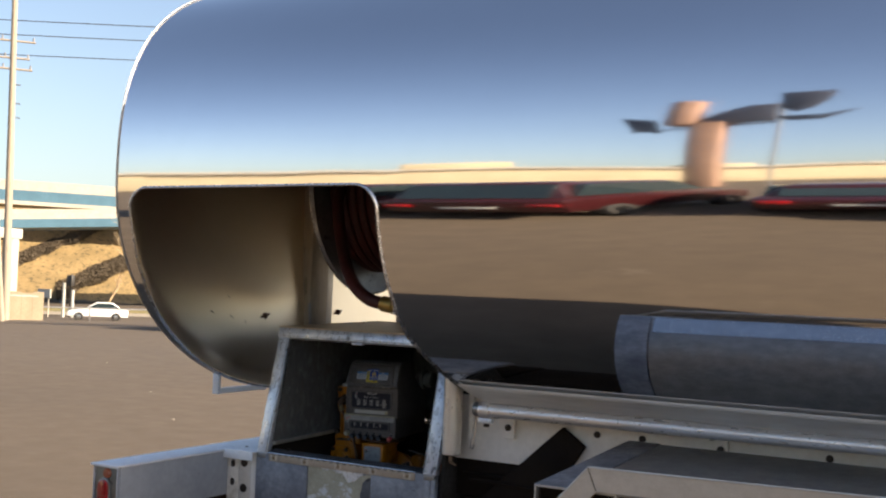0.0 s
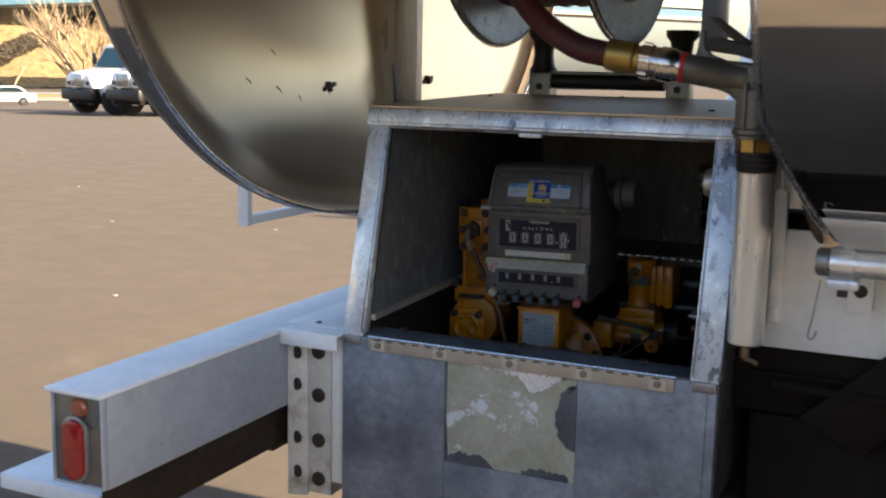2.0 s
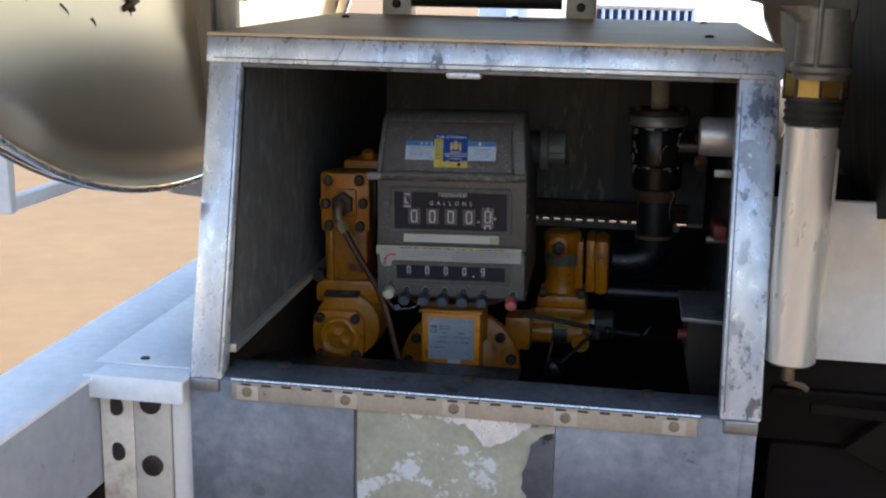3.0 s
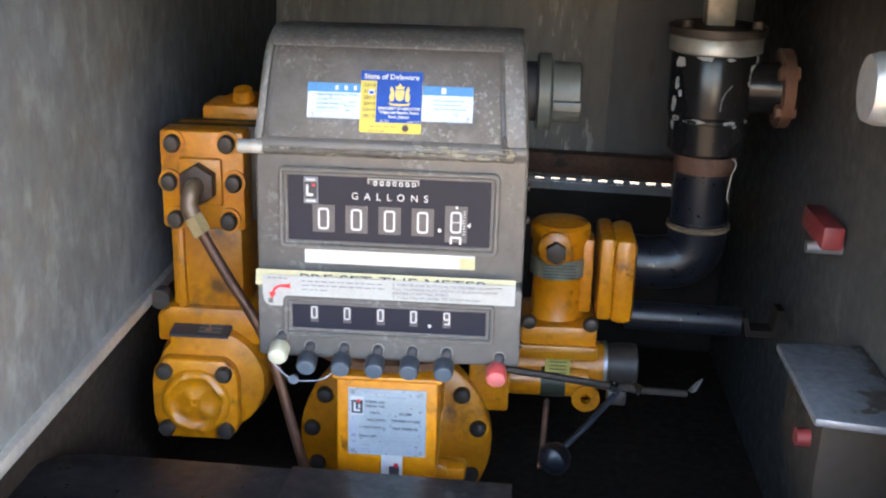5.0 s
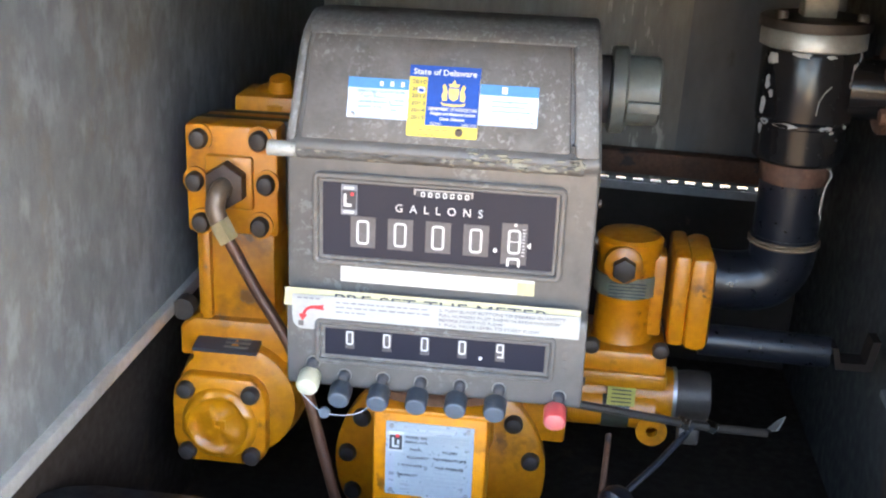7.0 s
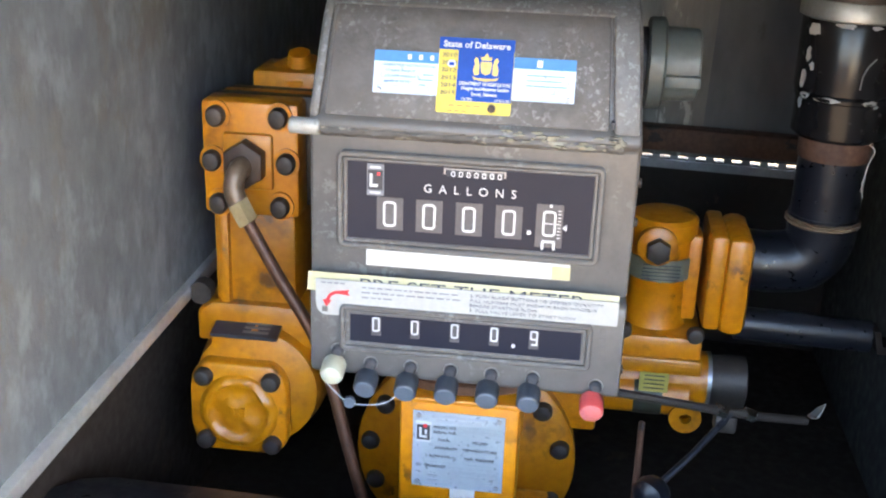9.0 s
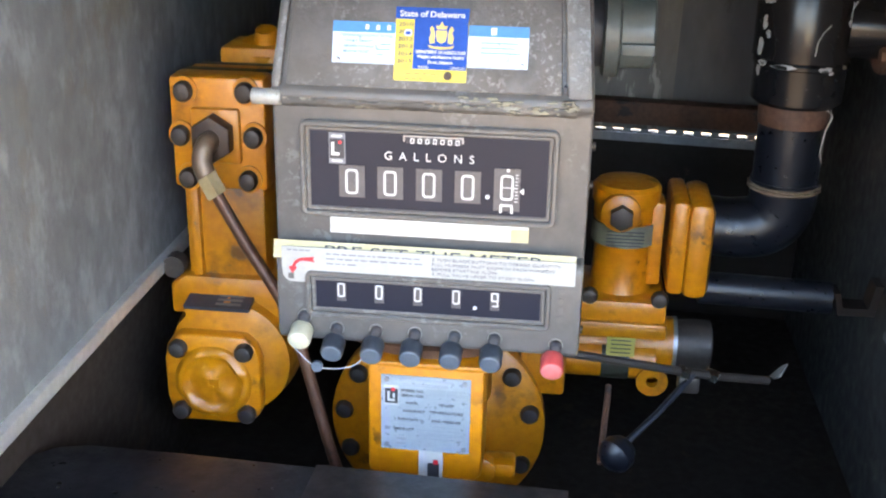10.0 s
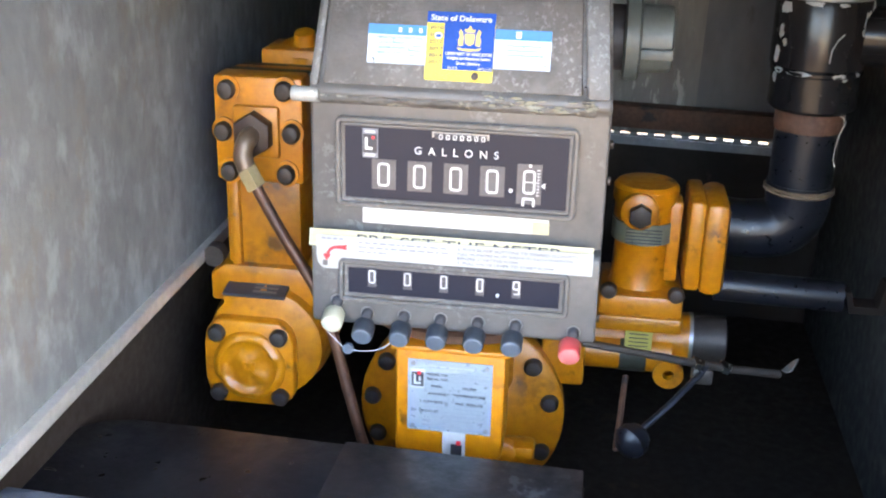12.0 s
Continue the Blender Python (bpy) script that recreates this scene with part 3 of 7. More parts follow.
def build_ground():
    b = bmesh.new()
    ticks = [-900, -500, -300, -200, -150, -120, -100, -85, -70, -60, -50, -40, -32, -25, -19, -14, -10, -7, -4, -2, 0, 2, 4, 7, 10, 14, 19, 25, 32, 40, 50, 60, 80, 120, 200, 400, 900]
    grid = [[b.verts.new((x, y, ground_z(x, y))) for y in ticks] for x in ticks]
    for i in range(len(ticks) - 1):
        for j in range(len(ticks) - 1):
            b.faces.new((grid[i][j], grid[i + 1][j], grid[i + 1][j + 1], grid[i][j + 1]))
    return tagged(part("ground", b, asphalt, smooth=80), "sun-bleached tan asphalt yard with fine grit", "ground", kind="structure")


build_ground()


# ---- tank of the delivery truck ----
CY, CZ, RY, RZ = 3.98, 1.98, 1.125, 0.82
REAR, NOSE = -2.90, 2.0
CUT_TOP, CUT_L, CUT_R, CORNER = 1.915, -2.838, -1.818, 0.08


def section(a, grow=0.0):
    """Point of the tank's cross-section at the angle a (0 near side, up positive): round below, squarer above."""
    n = 2.6 if math.sin(a) > 0 else 2.2
    c, s = math.cos(a), math.sin(a)
    return CY - (RY + grow) * math.copysign(abs(c) ** (2 / n), c), CZ + (RZ + grow) * math.copysign(abs(s) ** (2 / n), s)


def cut_angle(z):
    k = (z - CZ) / RZ
    return math.asin(math.copysign(abs(k) ** ((2.6 if k > 0 else 2.2) / 2), k))


def cut_edges(z):
    if z >= CUT_TOP:
        return CUT_L + CORNER, CUT_R - CORNER
    k = 0.0
    if z > CUT_TOP - CORNER:
        k = CORNER - math.sqrt(max(0.0, CORNER ** 2 - (z - CUT_TOP + CORNER) ** 2))
    lean = max(0.0, 1.45 - z) * 0.35
    return CUT_L + k - max(0.0, 1.75 - z) * 0.075, CUT_R - k + lean


SCRATCHES = [(3.398, 1.48, 0.014, -30), (3.502, 1.54, 0.011, -34), (3.516, 1.461, 0.014, -34), (3.602, 1.441, 0.008, -50)]


def build_tank():
    tank = thing("fuel_tank", "mirror-polished stainless steel tank with an open rear hose compartment", "fuel tank")
    low = cut_angle(CUT_TOP - CORNER)
    top = cut_angle(CUT_TOP)
    side = [-math.pi / 2 + (low + math.pi / 2) * k / 30 for k in range(30)]
    side += [cut_angle(CUT_TOP - CORNER + CORNER * math.sin(math.pi / 2 * k / 10)) for k in range(11)]
    side += [top + (math.pi / 2 - top) * k / 36 for k in range(1, 36)]
    angles = side + [math.pi / 2] + [math.pi - a for a in reversed(side[1:])]

    def jacket(name, grow, material, label):
        shell = bmesh.new()
        rows = []
        for a in angles:
            y, z = section(a, grow)
            zz = section(a)[1]
            xl, xr = cut_edges(zz)
            xs_l = [REAR, (REAR + xl) / 2, xl]
            xs_r = [xr + (NOSE - xr) * k / 20 for k in range(21)]
            xs_t = [xl + (xr - xl) * k / 10 for k in range(11)]
            rows.append(([shell.verts.new((x, y, z)) for x in xs_l], [shell.verts.new((x, y, z)) for x in xs_r],
                         [shell.verts.new((x, y, z)) for x in xs_t] if zz >= CUT_TOP - 1e-5 else None))
        for q, w in zip(rows, rows[1:] + rows[:1]):
            for i in (0, 1, 2):
                if q[i] and w[i]:
                    for k in range(len(q[i]) - 1):
                        shell.faces.new((q[i][k], q[i][k + 1], w[i][k + 1], w[i][k]))
        bmesh.ops.remove_doubles(shell, verts=shell.verts, dist=0.0003)
        return part(name, shell, material, tank, label, 60)

    jacket("shell", 0.0, polished, "mirror-polished stainless jacket")
    jacket("liner", -0.005, brushed, "brushed inner face of the jacket")

    def head(name, x_rim, dish, material, label, inset=0.004):
        b = bmesh.new()
        rings = []
        for k in range(13):
            f = k / 12
            ring = []
            for j in range(96):
                y, z = section(2 * math.pi * j / 96, -inset)
                ring.append(b.verts.new((x_rim - dish * (1 - f ** 2.2), CY + (y - CY) * max(f, 0.002), CZ + (z - CZ) * max(f, 0.002))))
            rings.append(ring)
        for q, w in zip(rings, rings[1:]):
            for j in range(96):
                b.faces.new((q[j], q[(j + 1) % 96], w[(j + 1) % 96], w[j]))
        b.faces.new(rings[0])
        o = part(name, b, material, tank, label, 60)
        s = o.modifiers.new("sheet", "SOLIDIFY")
        s.thickness = 0.004
        return o

    head("rear_panel", REAR + 0.012, 0.055, brushed, "brushed steel end panel with smeared highlights")
    head("tank_head", CUT_R + 0.035, 0.06, head_steel, "dished tank head, coloured as if mirroring the dark interior", 0.012)

    # rolled edges of the opening and of the rear rim
    for flip in (1, -1):
        path = []
        for a in side:
            y, z = section(a, 0.002)
            if z > CUT_TOP:
                continue
            path.append((cut_edges(z)[0], CY + flip * (y - CY), z))
        yt = section(top, 0.002)[0]
        path += [(CUT_L + CORNER + (CUT_R - CUT_L - 2 * CORNER) * k / 12, CY + flip * (yt - CY), CUT_TOP) for k in range(13)]
        back = []
        for a in side:
            y, z = section(a, 0.002)
            if z < 1.25 or z > CUT_TOP:
                continue
            back.append((cut_edges(z)[1], CY + flip * (y - CY), z))
        part("edge_bead", tube(path + back[::-1], 0.0045, 8), bead_steel, tank, "rolled bright edge of the opening")
    rim = [(REAR, *section(2 * math.pi * k / 120, 0.003)) for k in range(120)]
    part("rim", tube(rim, 0.0024, 8, closed=True), steel_dull, tank, "rolled rear rim")
    seam_path = [(0.02, *section(-math.pi / 2 + 2 * math.pi * k / 120, 0.0008)) for k in range(120)]
    part("sheet_seam", tube(seam_path, 0.0035, 6, closed=True), trim_steel, tank)

    # middle post of the rear panel, two latches and a hanging strap
    post = box(-2.945, -2.885, 4.007, 4.135, 1.2, 2.7, 0.006)
    part("post", post, post_tan, tank, "grey channel post on the end panel")
    lip = box(-2.93, -2.90, 4.14, 4.195, 1.2, 2.7, 0.003)
    part("post_flange", lip, alloy, tank)
    for y, z in ((3.735, 1.466), (4.264, 1.481)):
        latch = cyl((-2.96, y, z), (-2.922 if y < 4 else -2.905, y, z), 0.009, n=8)
        for tilt, ly, lz in ((14, 0.030, 0.005), (-38, 0.016, 0.004), (80, 0.012, 0.006)):
            box(-2.925, -2.912, y - ly, y + ly, z - lz, z + lz, 0.003, latch, Matrix.Translation((0, y, z)) @ Matrix.Rotation(radians(tilt), 4, "X") @ Matrix.Translation((0, -y, -z)))
        part("latch", latch, copper, tank, "small tarnished turn latch")
        part("drip_stain", box(-2.917, -2.9155, y - 0.002, y + 0.002, z - 0.11, z - 0.012), rust, tank) if y < 4 else None
    part("strap", tube(spline([(-2.89, 4.005, 1.52), (-2.88, 4.0, 1.46), (-2.885, 4.012, 1.41), (-2.89, 4.02, 1.36)]), 0.006, 6), steel_dull, tank)
    # scratches in the end panel
    for y, z, length, lean in SCRATCHES:
        f = ((abs(y - CY) / RY) ** 2.2 + (abs(z - CZ) / RZ) ** 2.2) ** (1 / 2.2)
        x = REAR + 0.012 - 0.055 * (1 - f ** 2.2) + 0.0045
        a = radians(lean)
        part("scratch", tube([(x, y - length * math.cos(a), z - length * math.sin(a)), (x + 0.001, y, z + 0.001), (x, y + length * math.cos(a), z + length * math.sin(a))], 0.0013, 5, taper=0.0005), rust, tank)
    # pale strip under the tank, shaped to fit the camera's view, and saddle web
    fair = bmesh.new()
    strip = [a for a in side if 1.165 < section(a)[1] < 1.315]
    strip = [strip[0] + (strip[-1] - strip[0]) * k / 12 for k in range(13)]
    cols = []
    for a in strip:
        y, z = section(a, 0.006)
        x0 = cut_edges(z)[1] + 0.012
        cols.append([fair.verts.new((x0 + (NOSE - x0) * k / 8, y, z)) for k in range(9)])
    for q, w in zip(cols, cols[1:]):
        for k in range(8):
            fair.faces.new((q[k], q[k + 1], w[k + 1], w[k]))
    o = part("lower_fairing", fair, strip_pale, tank, "dull grey strip along the tank's underside", 60)
    o.modifiers.new("sheet", "SOLIDIFY").thickness = 0.003
    part("saddle_web", box(-1.70, NOSE, 3.645, 3.66, 1.10, 1.24, 0.004), panel_white, tank)
    return tank


build_tank()


# ---- hose reel ----
def build_reel():
    reel = thing("hose_reel", "large steel hose reel wound with dark red rubber hose", "hose reel")
    cy, cz, R = 4.09, 2.028, 0.458
    for x, out, paint in ((-2.31, 1, flange_dark), (-2.635, -1, reel_steel)):
        prof = [(-0.004, 0.05), (-0.004, R - 0.012), (-0.010, R - 0.004), (0.0, R), (0.010, R - 0.004), (0.006, R - 0.015), (0.004, 0.352), (0.004, 0.05)]
        fl = part("flange", lathe(prof, (x, cy, cz), (out, 0, 0), 72), paint, reel, "steel reel flange with a rolled rim")
        part("dish", lathe([(0.0045, 0.352), (0.016, 0.346), (0.018, 0.338), (0.012, 0.325), (-0.012, 0.20), (-0.014, 0.05)], (x, cy, cz), (out, 0, 0), 64), reel_steel, fl, "pale scratched dished face")
        part("rim_bead", tube([(x + 0.004 * out, cy + R * math.cos(2 * math.pi * k / 72), cz + R * math.sin(2 * math.pi * k / 72)) for k in range(72)], 0.0035, 6, closed=True), bead_steel, fl, "worn bright edge")
    part("drum", cyl((-2.625, cy, cz), (-2.315, cy, cz), 0.16, n=40), black_iron, reel)
    part("spindle", cyl((-2.945, cy, cz), (-1.80, cy, cz), 0.03, n=16), black_iron, reel)
    for layer, r in enumerate((0.19, 0.228, 0.266, 0.304, 0.342)):
        for k in range(7 if layer % 2 == 0 else 6):
            x = -2.598 + 0.043 * k + (0.021 if layer % 2 else 0)
            ring = [(x, cy + r * math.cos(2 * math.pi * j / 48), cz + r * math.sin(2 * math.pi * j / 48)) for j in range(48)]
            part("hose_turn", tube(ring, 0.0205, 8, closed=True), hose_red, reel, "turn of dark red rubber hose")
    return reel


build_reel()


# ---- hose end, nozzle and its holster ----
def build_nozzle():
    noz = thing("fuel_nozzle", "grey cast fuel nozzle resting in its holster tube", "fuel nozzle")
    hose = spline([(-2.55, 3.78, 2.05), (-2.544, 3.70, 1.943), (-2.448, 3.60, 1.762), (-2.327, 3.495, 1.628), (-2.225, 3.45, 1.562), (-2.15, 3.45, 1.543)], 10)
    part("hose_end", tube(hose, 0.0235, 14), hose_red, noz, "dark red hose leading from the reel")
    d = Vector((0.125, 0.004, -0.020)).normalized()
    p = Vector((-2.158, 3.49, 1.545))
    part("ferrule", lathe([(0, 0.026), (0.004, 0.029), (0.05, 0.029), (0.054, 0.025), (0.062, 0.025)], p, d, 24), brass, noz, "brass hose ferrule")
    q = p + d * 0.062
    sw = lathe([(0, 0.028), (0.003, 0.031), (0.022, 0.031), (0.024, 0.0285), (0.034, 0.0285), (0.036, 0.031), (0.06, 0.031), (0.064, 0.028), (0.075, 0.027)], q, d, 24)
    swivel = part("swivel", sw, chrome, noz, "bright knurled swivel coupling")
    for k in range(6):
        a = k * math.pi / 3
        side = d.orthogonal().normalized()
        other = d.cross(side)
        c = q + d * 0.011 + (side * math.cos(a) + other * math.sin(a)) * 0.031
        part("grip_lug", cyl(c - d * 0.008, c + d * 0.008, 0.004, n=6), chrome, swivel)
    s = q + d * 0.075
    part("seal_ring", cyl(s, s + d * 0.008, 0.0275, n=24), red_print, noz)
    # barrel, square-shouldered elbow casting and the leg that drops into the holster
    body = tube([s + d * 0.004, s + d * 0.03, (-1.955, 3.520, 1.511), (-1.915, 3.525, 1.506)], 0.0262, 20)
    prism([(-1.968, 1.5385), (-1.930, 1.5360), (-1.905, 1.5330), (-1.880, 1.5400), (-1.866, 1.5330), (-1.863, 1.512), (-1.864, 1.466), (-1.932, 1.466), (-1.940, 1.480), (-1.968, 1.486)], 3.506, 3.552, 0.011, "y", body)
    cyl((-1.8975, 3.530, 1.400), (-1.8975, 3.530, 1.485), 0.0335, n=24, bm=body)
    part("body", body, nozzle_grey, noz, "cast grey nozzle body")
    part("casting_rib", box(-1.912, -1.906, 3.4945, 3.51, 1.415, 1.50, 0.002), nozzle_grey, noz)
    part("boss", lathe([(0, 0.013), (0.006, 0.013), (0.006, 0.007), (0.002, 0.006), (0.002, 0)], (-1.879, 3.507, 1.509), (0, -1, 0), 18), bolt_dark, noz, "dark plugged boss")
    part("spout_collar", lathe([(0, 0.034), (0.004, 0.0375), (0.010, 0.0375), (0.014, 0.034)], (-1.8975, 3.530, 1.406), (0, 0, 1), 24), nozzle_grey, noz)
    part("prong", prism([(-2.008, 1.530), (-2.0005, 1.560), (-1.9985, 1.589), (-1.990, 1.591), (-1.987, 1.560), (-1.976, 1.547), (-1.950, 1.538), (-1.950, 1.528)], 3.514, 3.532, 0.003, "y"), nozzle_grey, noz, "upright prong of the trigger guard")
    lever = prism([(-1.984, 1.575), (-1.960, 1.577), (-1.915, 1.566), (-1.885, 1.552), (-1.874, 1.538), (-1.884, 1.533), (-1.930, 1.546), (-1.984, 1.553)], 3.508, 3.526, 0.003, "y")
    part("lever", lever, black_iron, noz, "black squeeze lever")
    part("hold_open_arm", prism([(-1.985, 1.612), (-1.968, 1.612), (-1.903, 1.566), (-1.906, 1.557), (-1.925, 1.560)], 3.516, 3.530, 0.002, "y"), bolt_dark, noz, "dark hold-open arm")

    hol = thing("nozzle_holster", "white-painted pipe holster with a brass union collar", "nozzle holder")
    c = (-1.895, 3.575)
    part("tube", lathe([(0.0, 0.028), (0.004, 0.0335), (0.32, 0.0335), (0.323, 0.030)], (*c, 1.017), (0, 0, 1), 28), holster_white, hol, "white painted drip tube, rubbed to metal")
    part("threads", lathe([(0, 0.035), (0.006, 0.0375), (0.010, 0.035), (0.016, 0.0375), (0.02, 0.035), (0.026, 0.0375), (0.034, 0.034)], (*c, 1.339), (0, 0, 1), 28), black_iron, hol)
    un = bmesh.new()
    lathe([(0, 0.034), (0.002, 0.039), (0.031, 0.039), (0.033, 0.034)], (*c, 1.372), (0, 0, 1), 8, un)
    part("union", un, brass, hol, "brass eight-sided union")
    for z in (1.3705, 1.4035):
        part("union_ring", lathe([(0, 0.036), (0.001, 0.0405), (0.0045, 0.0405), (0.0055, 0.036)], (*c, z), (0, 0, 1), 28), bolt_dark, hol)
    for k in range(8):
        a = radians(45 * k)
        part("union_rib", cyl((c[0] + 0.0388 * math.cos(a), c[1] + 0.0388 * math.sin(a), 1.3745), (c[0] + 0.0388 * math.cos(a), c[1] + 0.0388 * math.sin(a), 1.4035), 0.0022, n=6), bolt_brown, hol)
    cock = cyl((*c, 0.992), (*c, 1.018), 0.009, n=10)
    tube([(c[0], c[1] - 0.005, 0.99), (c[0] + 0.018, c[1] - 0.010, 0.988), (c[0] + 0.026, c[1] - 0.012, 0.983)], 0.0045, 6, cock)
    part("drain_cock", cock, fitting_tan, hol, "small tarnished drain cock")
    fl = box(-1.868, -1.845, 3.60, 3.626, 1.05, 1.30, 0.003)
    for z in (1.075, 1.14):
        bolt_head((-1.855, 3.60, z), 0.008, 0.005, bm=fl)
    part("mounting_strip", fl, panel_white, hol)
    part("vent_pipe", cyl((-1.8955, 3.500, 1.566), (-1.8955, 3.500, 2.02), 0.0195, n=20), cap_alloy, hol, "bare steel pipe rising past the nozzle")
    part("air_line", tube(spline([(-1.865, 3.66, 1.42), (-1.862, 3.655, 1.32), (-1.864, 3.66, 1.22), (-1.86, 3.67, 1.10)]), 0.006, 8), panel_white, hol)
    for ob in (noz, hol):
        for o in ob.children_recursive:
            if o.name.split(".")[0] not in ("mounting_strip", "air_line", "hose_end", "vent_pipe"):
                o.data.transform(Matrix.Translation((0, -0.040, 0)))
    return noz


build_nozzle()


# ---- roller guide behind the cabinet's roof ----
def build_roller():
    rg = thing("hose_roller", "black steel roller guide with a spool post", "hose guide")
    y = 4.36
    part("roller", cyl((-2.585, y, 1.485), (-2.275, y, 1.485), 0.0205, n=20), black_iron, rg, "smooth black roller")
    part("roller_cover", prism([(y - 0.028, 1.506), (y - 0.024, 1.512), (y + 0.02, 1.512), (y + 0.02, 1.506)], -2.585, -2.275, 0.0), steel_dull, rg, "thin steel strip over the roller")
    for x in (-2.612, -2.235):
        part("end_block", box(x - 0.030, x + 0.030, y - 0.03, y + 0.03, 1.402, 1.506, 0.003), cap_alloy, rg)
        part("block_bolt", bolt_head((x, y - 0.03, 1.470), 0.009, 0.006), bolt_dark, rg)
    part("spool", lathe([(0, 0.038), (0.01, 0.038), (0.02, 0.03), (0.05, 0.026), (0.085, 0.03), (0.10, 0.042), (0.115, 0.042)], (-2.612, y, 1.506), (0, 0, 1), 24), black_iron, rg)
    part("spool", lathe([(0, 0.038), (0.01, 0.038), (0.02, 0.03), (0.05, 0.026), (0.085, 0.03), (0.10, 0.042), (0.115, 0.042)], (-2.235, y, 1.506), (0, 0, 1), 24), black_iron, rg)
    part("bed_plate", box(-2.72, -2.16, y - 0.03, y + 0.20, 1.3850, 1.4025, 0.003), steel_dull, rg)


build_roller()


# ---- meter cabinet ----
XL, XR = -2.735, -1.93
FB, FT = Vector((0, 3.49, 0.955)), Vector((0, 3.60, 1.392))
BACK, SLIT = 4.58, 0.987


def build_cabinet():
    cab = thing("meter_cabinet", "open weathered zinc-steel meter cabinet with a sloping front", "cabinet")
    for x0, x1, tag in ((XL, XL + 0.05, "scuffed zinc corner column"), (XR - 0.055, XR, "scuffed zinc corner column")):
        b = prism([(FB.y, FB.z - 0.012), (FB.y + 0.03, FB.z - 0.012), (FT.y + 0.028, FT.z), (FT.y, FT.z)], x0, x1, 0.004)
        part("column", b, zinc, cab, tag)
        foot = box(x0 + 0.006, x1 - 0.004, FB.y - 0.004, FB.y + 0.02, FB.z - 0.03, FB.z - 0.010, 0.003)
        part("weld_seam", foot, steel_dull, cab)
    hd = prism([(FT.y - 0.008, 1.390), (FT.y + 0.0015, 1.4275), (FT.y + 0.03, 1.4275), (FT.y + 0.03, 1.390)], XL - 0.002, XR + 0.003, 0.003)
    part("header", hd, zinc, cab, "scratched zinc header rail")
    part("header_lip", box(XL + 0.05, XR - 0.055, FT.y + 0.001, FT.y + 0.02, 1.3835, 1.3895, 0.001), lid_dark, cab, "dark underside lip of the header")
    part("header_seam", prism([(FT.y - 0.0082, 1.3960), (FT.y - 0.0078, 1.3976), (FT.y - 0.004, 1.3976), (FT.y - 0.004, 1.3960)], XL + 0.012, XR - 0.010, 0.0), lid_dark, cab, smooth=0)
    for x in (XL + 0.0445, XR - 0.0505):
        part("column_fold", prism([(FB.y - 0.0006, FB.z), (FB.y + 0.004, FB.z), (FT.y + 0.004, FT.z - 0.003), (FT.y - 0.0006, FT.z - 0.003)], x, x + 0.0016, 0.0), lid_dark, cab, smooth=0)
    part("catch_tab", box(-2.385, -2.335, FT.y - 0.002, FT.y + 0.018, 1.377, 1.386, 0.003), zinc, cab)
    roof = prism([(FT.y - 0.004, 1.4280), (FT.y - 0.004, 1.4320), (4.32, 1.449), (4.32, 1.444)], XL, XR, 0.0)
    part("roof", roof, roof_metal, cab, "dull aluminium roof sheet, tinted tan for reflected light")
    for x, y in ((-2.66, 4.1), (-2.36, 4.26), (-2.0, 4.22), (-2.02, 3.72)):
        part("roof_screw", bolt_head((x, y, 1.4365 + (y - 3.6) * 0.0175), 0.007, 0.004, (0, 0, 1)), bolt_dark, cab)
    # hidden roof part and step, added to keep light out behind the sheet
    part("rear_roof", box(XL, XR, 4.308, BACK + 0.02, 1.376, 1.3845, 0.002), roof_metal, cab, "unseen lower rear roof, added to close the cabinet")
    part("roof_step", box(XL, XR, 4.300, 4.3075, 1.376, 1.4435, 0.0), stained_dim_wall, cab)
    # unseen dark sheet added to cut light bouncing off the roof's underside
    part("roof_lining", prism([(FT.y + 0.03, 1.4230), (FT.y + 0.03, 1.4275), (4.30, 1.4435), (4.30, 1.4390)], XL + 0.05, XR - 0.018, 0.0), stained_dim_wall, cab, "unseen dark sheet added under the roof to dim the interior")
    part("left_wall", prism([(FB.y + 0.03, 0.985), (BACK, 1.009), (BACK, 1.376), (4.30, 1.376), (4.30, 1.4440), (FT.y + 0.02, 1.4265)], XL + 0.012, XL + 0.05, 0.002), wall_grey, cab, "stained grey side wall, tone dimmed for the interior")
    part("left_lip", prism([(FB.y + 0.04, 0.972), (BACK, 0.997), (BACK, 1.011), (FB.y + 0.04, 0.986)], XL + 0.01, XL + 0.058, 0.002), alloy, cab)
    part("right_wall", prism([(FB.y + 0.03, 0.69), (BACK, 0.69), (BACK, 1.376), (4.30, 1.376), (4.30, 1.4440), (FT.y + 0.02, 1.4265)], XR - 0.018, XR - 0.003, 0.002), stained_dim_wall, cab, "dark stained side wall, tone dimmed for the interior")
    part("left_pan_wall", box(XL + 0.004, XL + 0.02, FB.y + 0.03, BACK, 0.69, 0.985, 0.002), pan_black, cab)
    part("floor_pan", box(XL + 0.004, XR - 0.004, FB.y + 0.02, BACK, 0.690, 0.706, 0.003), pan_black, cab, "brown-black drip pan")
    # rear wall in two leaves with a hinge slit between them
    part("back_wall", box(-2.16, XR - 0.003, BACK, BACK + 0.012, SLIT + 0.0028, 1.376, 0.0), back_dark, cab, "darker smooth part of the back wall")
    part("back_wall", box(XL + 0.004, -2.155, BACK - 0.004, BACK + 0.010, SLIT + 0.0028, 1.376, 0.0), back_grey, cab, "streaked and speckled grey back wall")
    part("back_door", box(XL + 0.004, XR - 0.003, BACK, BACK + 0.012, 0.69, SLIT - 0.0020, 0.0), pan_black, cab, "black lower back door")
    for k in range(28):
        x = XL + 0.03 + k * 0.0255
